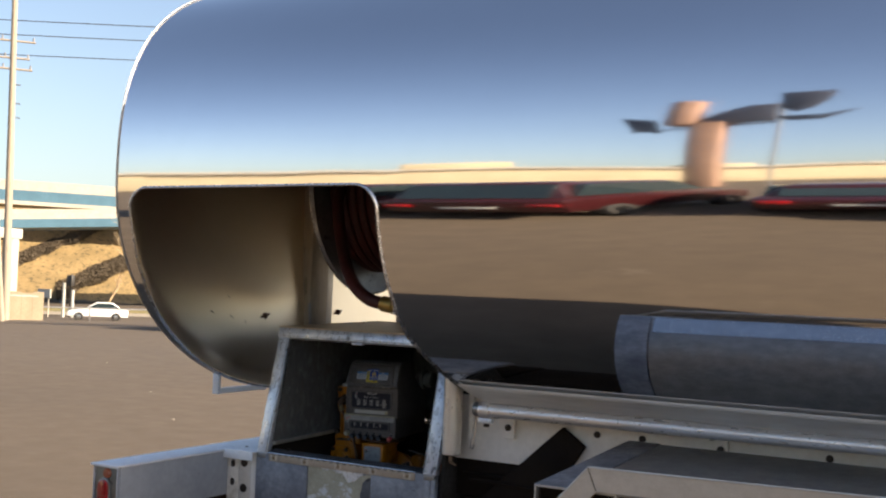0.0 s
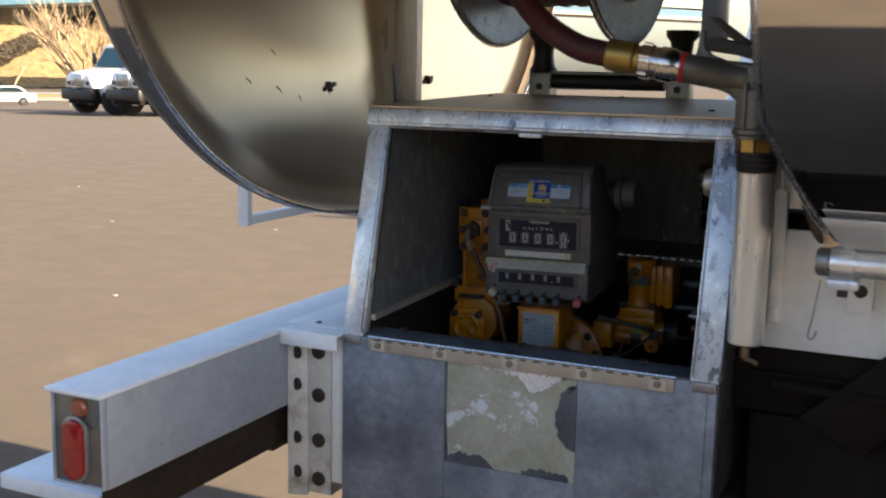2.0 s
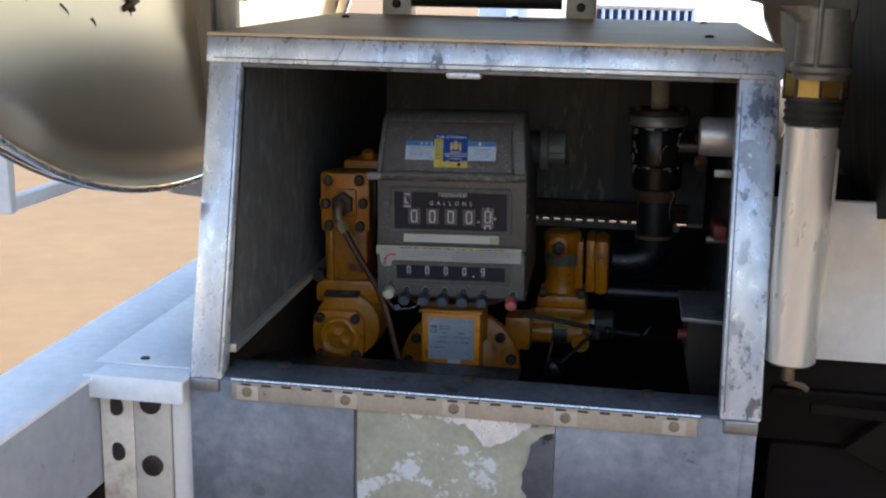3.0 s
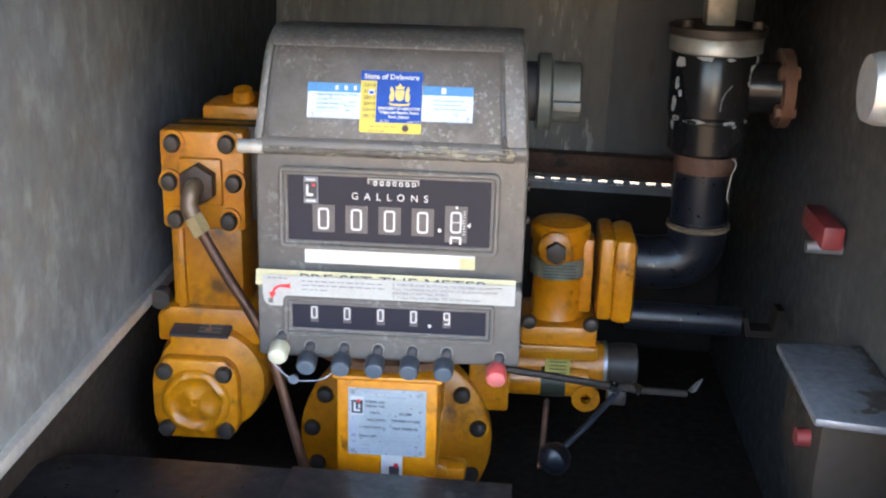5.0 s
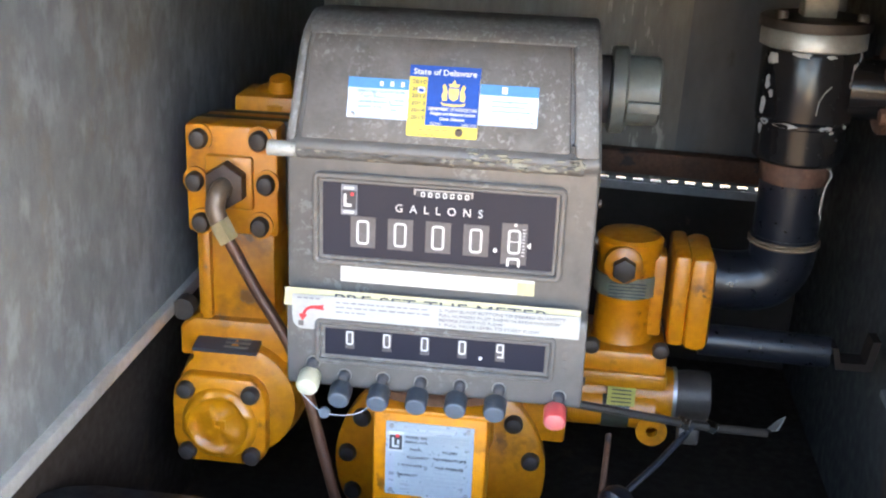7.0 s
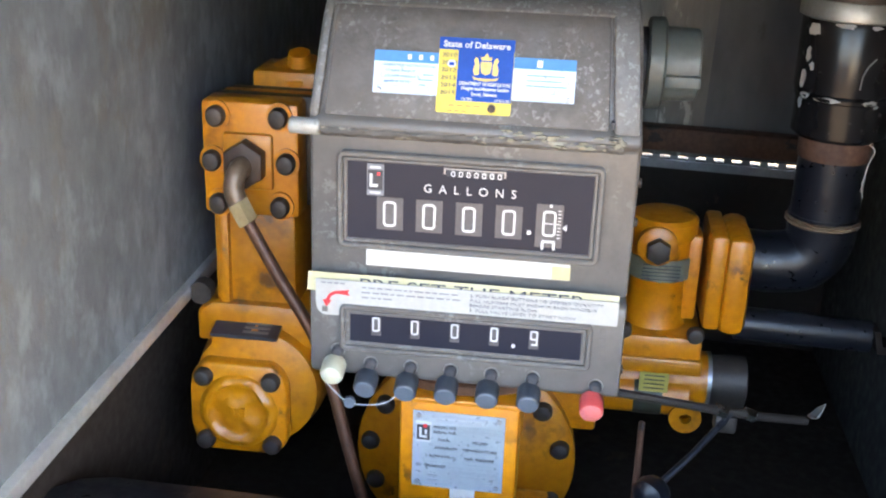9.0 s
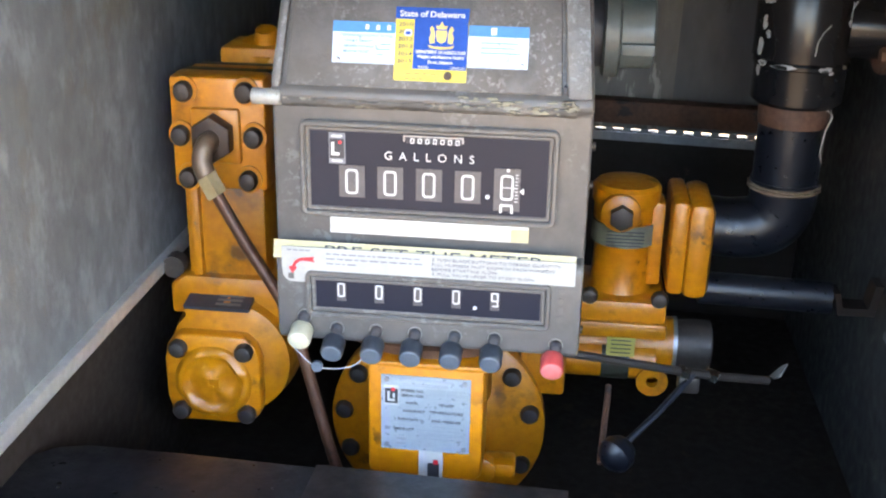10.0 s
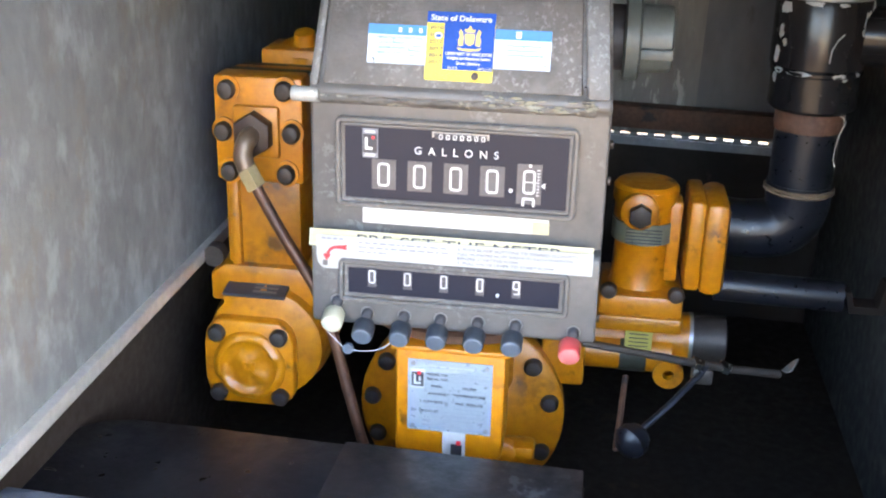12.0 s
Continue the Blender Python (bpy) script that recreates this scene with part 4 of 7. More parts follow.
        part("knuckle", box(x, x + 0.0105, BACK - 0.002, BACK + 0.010, SLIT - 0.0035, SLIT + 0.0040), steel_dull, cab, smooth=0)
    part("hinge_leaf", box(-2.66, -2.0, BACK - 0.006, BACK - 0.0005, SLIT - 0.016, SLIT - 0.0036), steel_dull, cab, "worn lower leaf of the rear hinge")
    part("hinge_end", box(-1.985, XR - 0.003, BACK - 0.002, BACK + 0.010, SLIT - 0.0035, SLIT + 0.0040), steel_dull, cab)
    part("rust_angle", box(-2.66, -1.985, BACK - 0.034, BACK - 0.005, SLIT + 0.016, SLIT + 0.050, 0.003), rust, cab, "rusty angle iron")

    # sill, hinge and lower front
    part("sill", prism([(FB.y, 0.940), (FB.y + 0.004, 0.948), (FB.y + 0.052, 0.957), (FB.y + 0.060, 0.955), (FB.y + 0.060, 0.895), (FB.y + 0.054, 0.895), (FB.y + 0.052, 0.949), (FB.y + 0.012, 0.940)], XL + 0.05, XR - 0.055, 0.0015), sill_dark, cab, "worn blue-grey folded sill")
    part("ledge", prism([(-2.722, 3.552), (-2.722, 3.690), (-2.716, 3.715), (-2.700, 3.732), (-2.675, 3.740), (-2.60, 3.742), (-2.478, 3.742), (-2.478, 3.552)], 0.896, 0.9055, 0.003, "z"), ledge_black, cab, "smooth black ledge behind the sill")
    part("ledge", prism([(-2.487, 3.552), (-2.482, 3.744), (-2.276, 3.744), (-2.274, 3.552)], 0.899, 0.9065, 0.0006, "z"), scuffed_black, cab, "scuffed black ledge behind the sill")
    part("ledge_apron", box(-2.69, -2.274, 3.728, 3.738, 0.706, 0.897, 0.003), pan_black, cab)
    for x in (-2.60, -2.33, -2.08):
        part("sill_screw", bolt_head((x, FB.y + 0.028, 0.962), 0.009, 0.005, (0, -0.3, 1)), bolt_dark, cab)
    part("front_panel", box(XL, XL + 0.246, FB.y, FB.y + 0.012, 0.50, 0.944, 0.002), panel_grey, cab, "scuffed blue-grey lower panel")
    part("front_panel", box(-2.203, XR - 0.022, FB.y, FB.y + 0.012, 0.50, 0.944, 0.002), panel_grey, cab, "scuffed blue-grey lower panel")
    part("front_panel", box(-2.4885, -2.2035, FB.y + 0.001, FB.y + 0.012, 0.50, 0.700, 0.001), panel_grey, cab, "scuffed blue-grey lower panel")
    part("front_patch", box(-2.4885, -2.2035, FB.y + 0.002, FB.y + 0.012, 0.7005, 0.944), patch_paint, cab, "panel of flaking greenish paint", smooth=0)
    rnd = random.Random(5)

    def ragged(x0, x1, z0, depth, step=0.005):
        """An uneven line from x0 to x1 round the height z0 + depth(x)."""
        n, wob, out = max(2, int((x1 - x0) / step)), 0.0, []
        for k in range(n + 1):
            wob = 0.6 * wob + rnd.uniform(-0.0045, 0.0045)
            x = x0 + (x1 - x0) * k / n
            out.append((x, z0 + depth(x) + wob))
        return out

    edge = ragged(-2.484, -2.208, 0.921, lambda x: -0.010 * math.sin((x + 2.484) * 9) - 0.040 * math.exp(-((x + 2.292) / 0.030) ** 2))
    part("bare_metal", prism([(-2.484, 0.943), *edge, (-2.208, 0.943)], FB.y + 0.0005, FB.y + 0.0022, 0.0, "y"), zinc, cab, "bare metal where the paint has flaked off", smooth=0)
    side = [(-2.204 - (0.043 + rnd.uniform(-0.004, 0.004)) * math.cos(radians(a)), 0.835 + 0.068 * math.sin(radians(a))) for a in range(-85, 90, 10)]
    part("worn_spot", prism([(-2.204, 0.767), *side, (-2.204, 0.903)], FB.y + 0.0004, FB.y + 0.0024, 0.0, "y"), sill_dark, cab, "dark rubbed spot", smooth=0)
    for x0, x1, h in ((-2.4880, -2.375, 0.018), (-2.315, -2.215, 0.012)):
        top = ragged(x0, x1, 0.7012, lambda x: h * max(0.0, 1 - ((2 * x - x0 - x1) / (x1 - x0)) ** 4) + 0.004)
        part("torn_spot", prism([(x0, 0.7008), (x1, 0.7008), *top[::-1]], FB.y + 0.0006, FB.y + 0.0024, 0.0, "y"), sill_dark, cab, smooth=0)
    part("torn_spot", prism([(-2.4882, 0.702), (-2.4800, 0.702), (-2.4835, 0.76), (-2.4855, 0.82), (-2.4850, 0.93), (-2.4882, 0.93)], FB.y + 0.0007, FB.y + 0.0024, 0.0, "y"), sill_dark, cab, smooth=0)
    part("corner_return", box(XR - 0.024, XR - 0.004, FB.y + 0.004, FB.y + 0.03, 0.50, 0.945, 0.002), panel_grey, cab)
    worn = [(-1.982, 1.304), (-1.972, 1.310), (-1.960, 1.311), (-1.948, 1.316), (-1.944, 1.300), (-1.942, 1.262), (-1.943, 1.240), (-1.950, 1.247), (-1.957, 1.256), (-1.966, 1.261), (-1.970, 1.273), (-1.979, 1.281)]
    b = prism(worn, -0.0004, 0.0006, 0.0, "y")
    for v in b.verts:
        v.co.y += FB.y + (v.co.z - FB.z) * (FT.y - FB.y) / (FT.z - FB.z) - 0.0006
    part("worn_patch", b, zinc_worn, cab, "darker patch where the zinc is worn", smooth=0)
    hinge = part("hinge", box(-2.669, -2.013, FB.y - 0.006, FB.y - 0.001, 0.917, 0.947, 0.002), tan_strip, cab, "tan-painted piano hinge")
    for k in range(44):
        x = -2.669 + k * 0.015
        part("knuckle", cyl((x, FB.y - 0.004, 0.9475), (x + 0.0143, FB.y - 0.004, 0.9475), 0.0032, n=8), chrome, hinge)
        if k % 2 and k < 43:
            part("notch", box(x, x + 0.0145, FB.y - 0.0072, FB.y - 0.0055, 0.9405, 0.9435), bolt_dark, hinge, smooth=0)
    for x in (-2.645, -2.50, -2.345, -2.19, -2.044):
        part("rubbed_patch", box(x - 0.016, x + 0.016, FB.y - 0.0064, FB.y - 0.0055, 0.9185, 0.9400, 0.0003), tan_pale, hinge, "paler rubbed paint round the screw")
        part("screw", bolt_head((x, FB.y - 0.006, 0.931), 0.0075, 0.004), screw_tan, hinge)
    return cab


build_cabinet()


# ---- flow meter with its counter ----
def build_meter():
    fm = thing("flow_meter", "yellow fuel flow meter with a grey mechanical counter reading zero gallons", "flow meter")
    F = 3.785
    prof = [(F, 1.100), (F, 1.212), (F - 0.006, 1.216), (F - 0.006, 1.222), (F + 0.001, 1.228), (F + 0.022, 1.294), (F + 0.036, 1.309), (F + 0.058, 1.315), (F + 0.108, 1.311), (F + 0.150, 1.24), (F + 0.22, 1.20), (F + 0.22, 1.03), (F + 0.03, 1.03), (F + 0.03, 1.100)]
    tap = [1, 1, 1, 1, 0.995, 0.955, 0.935, 0.93, 0.93, 0.96, 1, 1, 1, 1]
    reg = part("counter_housing", prism(prof, -2.527, -2.289, 0.003, taper=tap), housing, fm, "taupe-grey cast counter housing")
    # lid with its rounded top, inset between the cheeks
    lid_prof = [(F - 0.004, 1.226), (F + 0.0180, 1.291), (F + 0.027, 1.302), (F + 0.042, 1.309), (F + 0.042, 1.295), (F + 0.03, 1.285), (F + 0.006, 1.226)]
    part("lid", prism(lid_prof, -2.5155, -2.3125, 0.002, taper=[1, 0.965, 0.95, 0.95, 0.95, 0.965, 1]), lid_paint, reg, "pitted grey hinged lid")
    cheek = [(F - 0.006, 1.224), (F + 0.0165, 1.292), (F + 0.0265, 1.3045), (F + 0.045, 1.3125), (F + 0.062, 1.3155), (F + 0.062, 1.300), (F + 0.03, 1.285), (F + 0.008, 1.224)]
    for x0, x1, lean in ((-2.3090, -2.2905, -0.0075), (-2.5265, -2.5190, 0.0075)):
        b = prism(cheek, x0, x1, 0.003)
        for v in b.verts:
            v.co.x += lean * max(0.0, v.co.z - 1.224) / 0.09
        part("cheek", b, cheek_worn, reg, "worn mottled cheek beside the lid")
    part("top_rim", prism([(F + 0.0260, 1.3000), (F + 0.0245, 1.3020), (F + 0.0310, 1.3075), (F + 0.0450, 1.3130), (F + 0.0620, 1.3155), (F + 0.0620, 1.3080), (F + 0.0450, 1.3060)], -2.5165, -2.3000, 0.0025, taper=[1, 1, 0.995, 0.985, 0.97, 0.97, 0.985]), cheek_worn, reg, "rounded rim above the lid")
    # corroded ledge the lid closes on, its filler breaking off in flakes
    lg = bmesh.new()
    NX, NZ = 60, 7
    grid = []
    for i in range(NX + 1):
        x = -2.5270 + 0.2255 * i / NX
        col = []
        for j in range(NZ + 1):
            s = j / NZ
            bulge = math.sin(math.pi * min(1.0, s * 1.15)) ** 0.6 if s < 0.87 else 0.25
            q = Vector((x * 120, s * 4, 3.1))
            col.append(lg.verts.new((x, F + 0.003 - 0.0115 * bulge - 0.0022 * noise.noise(q) - 0.0012 * noise.noise(q * 2.7) + s * 0.004, 1.2085 + 0.0165 * s + 0.0012 * noise.noise(q * 1.7) * s)))
        grid.append(col)
    for i in range(NX):
        for j in range(NZ):
            lg.faces.new((grid[i][j], grid[i + 1][j], grid[i + 1][j + 1], grid[i][j + 1]))
    part("ledge", lg, ledge_worn, reg, "corroded flaking lid ledge", smooth=60)
    rnd = random.Random(21)
    flakes = bmesh.new()
    for k in range(34):
        x, z = -2.303 - 0.085 * rnd.random() ** 1.5, 1.2185 + rnd.uniform(-0.0055, 0.0055)
        w, h = rnd.uniform(0.0012, 0.0060), rnd.uniform(0.0005, 0.0014)
        y = F - 0.0092 + rnd.uniform(-0.0012, 0.0008) + abs(z - 1.2175) * 0.35
        pts = [(x + w * rnd.uniform(0.6, 1.1) * math.cos(a * 0.785), z + h * rnd.uniform(0.6, 1.2) * math.sin(a * 0.785)) for a in range(8)]
        prism(pts, y, y + 0.0022, 0, "y", flakes)
    tagged(part("flaked_filler", flakes, flake_cream, reg, "flaking cream filler on the ledge", smooth=0), kind="stuff")
    part("lid_groove", box(-2.3115, -2.3092, F - 0.0052, F + 0.006, 1.228, 1.2330), ink, reg, smooth=0)
    part("lid_pin", cyl((-2.541, F - 0.003, 1.2165), (-2.518, F - 0.003, 1.2165), 0.0062, n=14, bevel=0.0012), alloy_pin, reg, "worn pale hinge pin")
    part("seal_button", cyl((-2.529, F + 0.03, 1.207), (-2.523, F + 0.03, 1.207), 0.008, n=10), chrome, reg)
    # big numeral display
    part("bezel", rounded_frame(-2.506, -2.312, 1.125, 1.200, 0.0045, 0.006, F - 0.0050, F + 0.004), housing, reg, "raised rounded bezel")
    part("bezel_step", rounded_frame(-2.5015, -2.3165, 1.1295, 1.1955, 0.0032, 0.003, F - 0.0030, F + 0.004), housing, reg)
    part("display", box(-2.4985, -2.3195, F - 0.0015, F + 0.002, 1.1325, 1.1925), black_glass, reg, "glossy black counter face", smooth=0)
    for i, x in enumerate((-2.4665, -2.4373, -2.4080, -2.3788, -2.3495)):
        decal("numeral_window", 0.0195, 0.0250 if i < 4 else 0.0330, flat(x, F - 0.0017, 1.1535 if i < 4 else 1.1530), window_grey, reg)
        zero("numeral", x, F - 0.0030, 1.1535 if i < 4 else 1.1550, 0.0098, 0.0196, 0.0016, white_print, reg)
    half = box(-2.3546, -2.3527, F - 0.0030, F - 0.0024, 1.1350, 1.1405)
    box(-2.3463, -2.3444, F - 0.0030, F - 0.0024, 1.1350, 1.1405, bm=half)
    box(-2.3541, -2.3449, F - 0.0030, F - 0.0024, 1.1403, 1.1420, bm=half)
    part("numeral", half, white_print, reg, "next nought rolling up", smooth=0)
    part("wheel_mark", box(-2.3530, -2.3425, F - 0.0029, F - 0.0024, 1.1547, 1.1553), white_print, reg, smooth=0)
    for k in range(9):
        part("scale_tick", box(-2.3435, -2.3412, F - 0.0029, F - 0.0024, 1.1440 + 0.0026 * k, 1.1446 + 0.0026 * k), white_print, reg, smooth=0)
    decal("tick", 0.0022, 0.0022, flat(-2.3490, F - 0.0024, 1.1685), white_print, reg)
    part("pointer", prism([(-2.3400, 1.1525), (-2.3368, 1.1549), (-2.3368, 1.1501)], F - 0.003, F - 0.0018, 0, "y"), white_print, reg, smooth=0)
    part("decimal_point", cyl((-2.3638, F - 0.003, 1.1470), (-2.3638, F - 0.0012, 1.1470), 0.0016, n=14), white_print, reg)
    text("unit_word", "G  A  L  L  O  N  S", 0.0090, flat(-2.408, F - 0.0022, 1.1752), white_print, reg, width=0.067)
    part("totaliser", box(-2.4255, -2.3845, F - 0.0030, F - 0.001, 1.1855, 1.1905, 0.0006), ink, reg, "small dark totaliser window")
    for k in range(7):
        zero("totaliser_digit", -2.4205 + 0.0056 * k, F - 0.0042, 1.1879, 0.0030, 0.0040, 0.0007, white_print, reg)
    part("totaliser_rim", box(-2.4275, -2.3825, F - 0.0036, F - 0.001, 1.1906, 1.1917), steel_dull, reg, smooth=0)
    part("totaliser_rim", box(-2.4275, -2.4262, F - 0.0036, F - 0.001, 1.1870, 1.1906), steel_dull, reg, smooth=0)
    part("totaliser_rim", box(-2.3838, -2.3825, F - 0.0036, F - 0.001, 1.1870, 1.1906), steel_dull, reg, smooth=0)
    decal("logo", 0.0125, 0.0240, flat(-2.4775, F - 0.0018, 1.179), label_faint, reg)
    decal("logo_field", 0.0110, 0.0150, flat(-2.4775, F - 0.0026, 1.179), ink, reg)
    bars("logo_print", [(0, 0.0096, 0.008, 0.0016), (0, -0.0096, 0.008, 0.0016)], flat(-2.4775, F - 0.0022, 1.179), white_print, reg)["kind"] = "stuff"
    part("logo_mark", box(-2.4815, -2.4795, F - 0.0042, F - 0.0030, 1.174, 1.184, bm=box(-2.4795, -2.4755, F - 0.0042, F - 0.0030, 1.174, 1.1762)), white_print, reg, smooth=0)
    decal("logo_dot", 0.0022, 0.0022, flat(-2.475, F - 0.0032, 1.184), red_print, reg)
    decal("blank_label", 0.152, 0.0132, flat(-2.408, F - 0.0005, 1.1178), label_white, reg, "blank white label strip")
    decal("label_corner", 0.0135, 0.0100, flat(-2.3385, F - 0.0014, 1.1168), label_cream, reg)

    # preset unit below, standing proud of the counter
    P = 3.770
    pp = [(P, 1.026), (P, 1.095), (P + 0.004, 1.1000), (F + 0.002, 1.1010), (F + 0.16, 1.1010), (F + 0.16, 1.030), (P + 0.02, 1.018)]
    pre = part("preset_unit", prism(pp, -2.5245, -2.289, 0.003), housing, fm, "taupe-grey preset counter with push buttons")
    tape = box(-0.1155, 0.1155, -0.0070, 0.0070, 0, 0.0006, 0.0)
    tape.transform(pose(-2.4105, P + 0.0020, 1.1000, 72, 0, 0))
    part("yellowed_strip", tape, strip_cream, pre, "yellowed cream tape strip", smooth=0)
    text("strip_lettering", "PRE SET THE METER", 0.0125, pose(-2.4025, P + 0.0011, 1.1006, 72, 0, 0), ink, pre, width=0.167)
    decal("instruction_label", 0.2245, 0.0190, flat(-2.4072, P - 0.0008, 1.0940), label_print, pre, "white instruction label with a red arrow", corner=0.001)
    decal("label_tab", 0.024, 0.020, flat(-2.5073, P + 0.0002, 1.0840), label_print, pre, corner=0.008)
    rows = []
    rnd = random.Random(3)
    for k, x_end in enumerate((-0.008, -0.004, -0.060)):
        x = -0.077
        while x < x_end:
            w = rnd.uniform(0.0022, 0.0075)
            rows.append((x + w / 2, 0.0062 - 0.0040 * k, w, 0.0010))
            x += w + 0.0016
    rows += [(-0.106 + 0.0048 * k, 0.0080, 0.0036, 0.0011) for k in range(4)]
    tagged(bars("fine_print", rows, flat(-2.4072, P - 0.0013, 1.0930), label_faint, pre), kind="stuff")
    for k, (words, w) in enumerate((("2. PUSH BLACK BUTTONS TO DESIRED QUANTITY", 0.097), ("FULL NUMBERS MUST SHOW IN EACH WINDOW", 0.093), ("BEFORE STARTING FLOW", 0.050), ("3. PULL VALVE LEVER TO START FLOW", 0.078))):
        text("label_line", words, 0.0033, flat(-2.4072 + 0.004 + w / 2, P - 0.0016, 1.0995 - 0.0039 * k), label_faint, pre, width=w)
    turns = [k * 1.30 / 8 for k in range(9)]
    AX, AZ = -2.5020, 1.0850
    outer = [(AX - 0.0095 * math.sin(a), AZ + 0.0098 * math.cos(a)) for a in turns]
    inner = [(AX - 0.0072 * math.sin(a), AZ + 0.0074 * math.cos(a)) for a in turns]
    outline = [(AX + 0.0085, AZ + 0.0108), (AX + 0.0070, AZ + 0.0088), (AX + 0.0085, AZ + 0.0066)] + inner + [(AX - 0.0052, AZ + 0.0016), (AX - 0.0092, AZ - 0.0036), (AX - 0.0118, AZ + 0.0018)] + outer[::-1]
    arrow = prism(outline, P - 0.0020, P - 0.0010, 0, "y")
    part("arrow", arrow, red_print, pre, smooth=0)
    part("bezel", rounded_frame(-2.5010, -2.3120, 1.0465, 1.0845, 0.0040, 0.005, P - 0.0035, P + 0.003), housing, pre, "raised rounded bezel")
    part("bezel_step", rounded_frame(-2.4970, -2.3160, 1.0505, 1.0805, 0.0040, 0.002, P - 0.0020, P + 0.003), housing, pre)
    part("display", box(-2.4930, -2.3200, P - 0.0012, P + 0.001, 1.0545, 1.0770), black_glass, pre, "glossy black preset face", smooth=0)
    for x, ch in zip((-2.4730, -2.4435, -2.4135, -2.3840, -2.3545), "00009"):
        decal("numeral_window", 0.0072, 0.0150, flat(x, P - 0.0014, 1.0683), window_grey, pre)
        zero("numeral", x, P - 0.0026, 1.0700, 0.0056, 0.0116, 0.0011, white_print, pre, ch == "9")
    part("decimal_point", cyl((-2.3695, P - 0.0025, 1.0620), (-2.3695, P - 0.001, 1.0620), 0.0014, n=14), white_print, pre)
    # side lettering cast in relief, unreadable
    for x in (-2.5125, -2.3045):
        bars("cast_letters", [(0, 0.013 - 0.0075 * k, 0.0042, 0.0045) for k in range(4)], flat(x, P - 0.0002, 1.066), housing, pre)

    def button(x, z, material, face, label, r=0.0090):
        d = Vector((0, -1, -0.30)).normalized()
        k = part("button", lathe([(0, r * 0.8), (0.003, r), (0.0155, r * 0.98), (0.0172, r * 0.90)], (x, P, z + 0.003), d, 20), material, pre, label)
        # paler disc paints the sky-lit front of the button
        part("button_face", lathe([(0, r * 0.90), (0.0008, r * 0.80), (0.001, 0.0)], Vector((x, P, z + 0.003)) + d * 0.0172, d, 20), face, k)
        part("button_collar", lathe([(0, 0.0048), (0.004, 0.0048), (0.006, 0.003)], (x + 0.002, P + 0.0005, z + 0.0125), (0, -1, 0), 12), ink, k)
        part("collar_ring", lathe([(0, 0.0056), (0.0012, 0.0056), (0.0012, 0.0049), (0, 0.0049)], (x + 0.002, P + 0.0003, z + 0.0130), (0, -1, 0), 16), steel_dull, k)
        return k

    button(-2.5045, 1.0325, knob_cream, face_cream, "cream plastic push button", 0.0092)
    for x in (-2.4790, -2.4480, -2.4175, -2.3865, -2.3555):
        button(x, 1.0235, knob_black, face_grey, "blue-black rubber push button")
    button(-2.3085, 1.0215, knob_red, face_red, "bright red stop button", 0.0092)
    seal = cyl((-2.490, P - 0.019, 1.0105), (-2.490, P - 0.015, 1.0105), 0.0045, n=9)
    part("seal_tag", seal, face_grey, pre, "lead seal on a wire")
    part("seal_wire", tube(spline([(-2.509, P - 0.012, 1.022), (-2.490, P - 0.018, 1.0105), (-2.465, P - 0.016, 1.011), (-2.452, P - 0.012, 1.020)]), 0.0004, 5), steel_dull, pre)

    # labels on the sloping lid
    tilt = 90 - math.degrees(math.atan2(0.0235, 0.071))

    def on_lid(x, z, lift=0.0):
        return flat(x, F - 0.004 + (z - 1.226) * 0.331 - lift, z, tilt)

    decal("data_label", 0.1425, 0.0300, on_lid(-2.4098, 1.2572), label_foil, reg, "silver instruction label with a blue band")
    decal("label_band", 0.1425, 0.0078, on_lid(-2.4098, 1.2680, 0.0007), label_blue, reg)
    bars("band_marks", [(-0.046, 0, 0.0026, 0.0035), (-0.038, 0, 0.0026, 0.0035), (-0.030, 0, 0.0026, 0.0035), (-0.022, 0, 0.0026, 0.0035), (0.046, 0, 0.004, 0.005)], on_lid(-2.4098, 1.2680, 0.0008), white_print, reg)["kind"] = "stuff"
    rows = []
    for k, w in enumerate((0.027, 0.025, 0.029)):
        rows.append((0.037 + w / 2, 0.0030 - 0.0036 * k, w, 0.0009))
    rows += [(-0.036 + 0.004, -0.0008, 0.008, 0.0009), (-0.0335, -0.0044, 0.010, 0.0009), (-0.036, -0.0080, 0.005, 0.0009)]
    bars("fine_print", rows, on_lid(-2.4098, 1.2572, 0.0006), print_blue, reg)["kind"] = "stuff"
    for s, x, z, w in (("OPERATING INSTRUCTIONS", -2.4560, 1.2622, 0.036), ("START PRINT", -2.4620, 1.2584, 0.022), ("DELIVER PRODUCT", -2.4605, 1.2548, 0.025), ("REMOVE TICKET", -2.4630, 1.2512, 0.020)):
        text("label_line", s, 0.0029, on_lid(x, z, 0.0008), print_blue, reg, width=w)
    for x0, x1 in ((-0.068, -0.031), (-0.0285, 0.012), (0.031, 0.067)):
        field = framed(x0, x1, -0.0142, -0.0092, 0.0003, 0, 0.0003)
        for v in field.verts:
            v.co = on_lid(-2.4098, 1.2572, 0.0008) @ Vector((v.co.x, v.co.z, v.co.y))
        part("label_field", field, print_blue, reg, smooth=0)
    for x in (-2.4765, -2.3425):
        part("rivet", cyl((x, F + 0.003, 1.2455), (x, F - 0.001, 1.2455), 0.0016, n=10), steel_dull, reg)
    st = decal("inspection_sticker", 0.0530, 0.0515, on_lid(-2.4085, 1.2570, 0.0012), sticker_yellow, reg, "blue and yellow state inspection sticker", corner=0.0015)
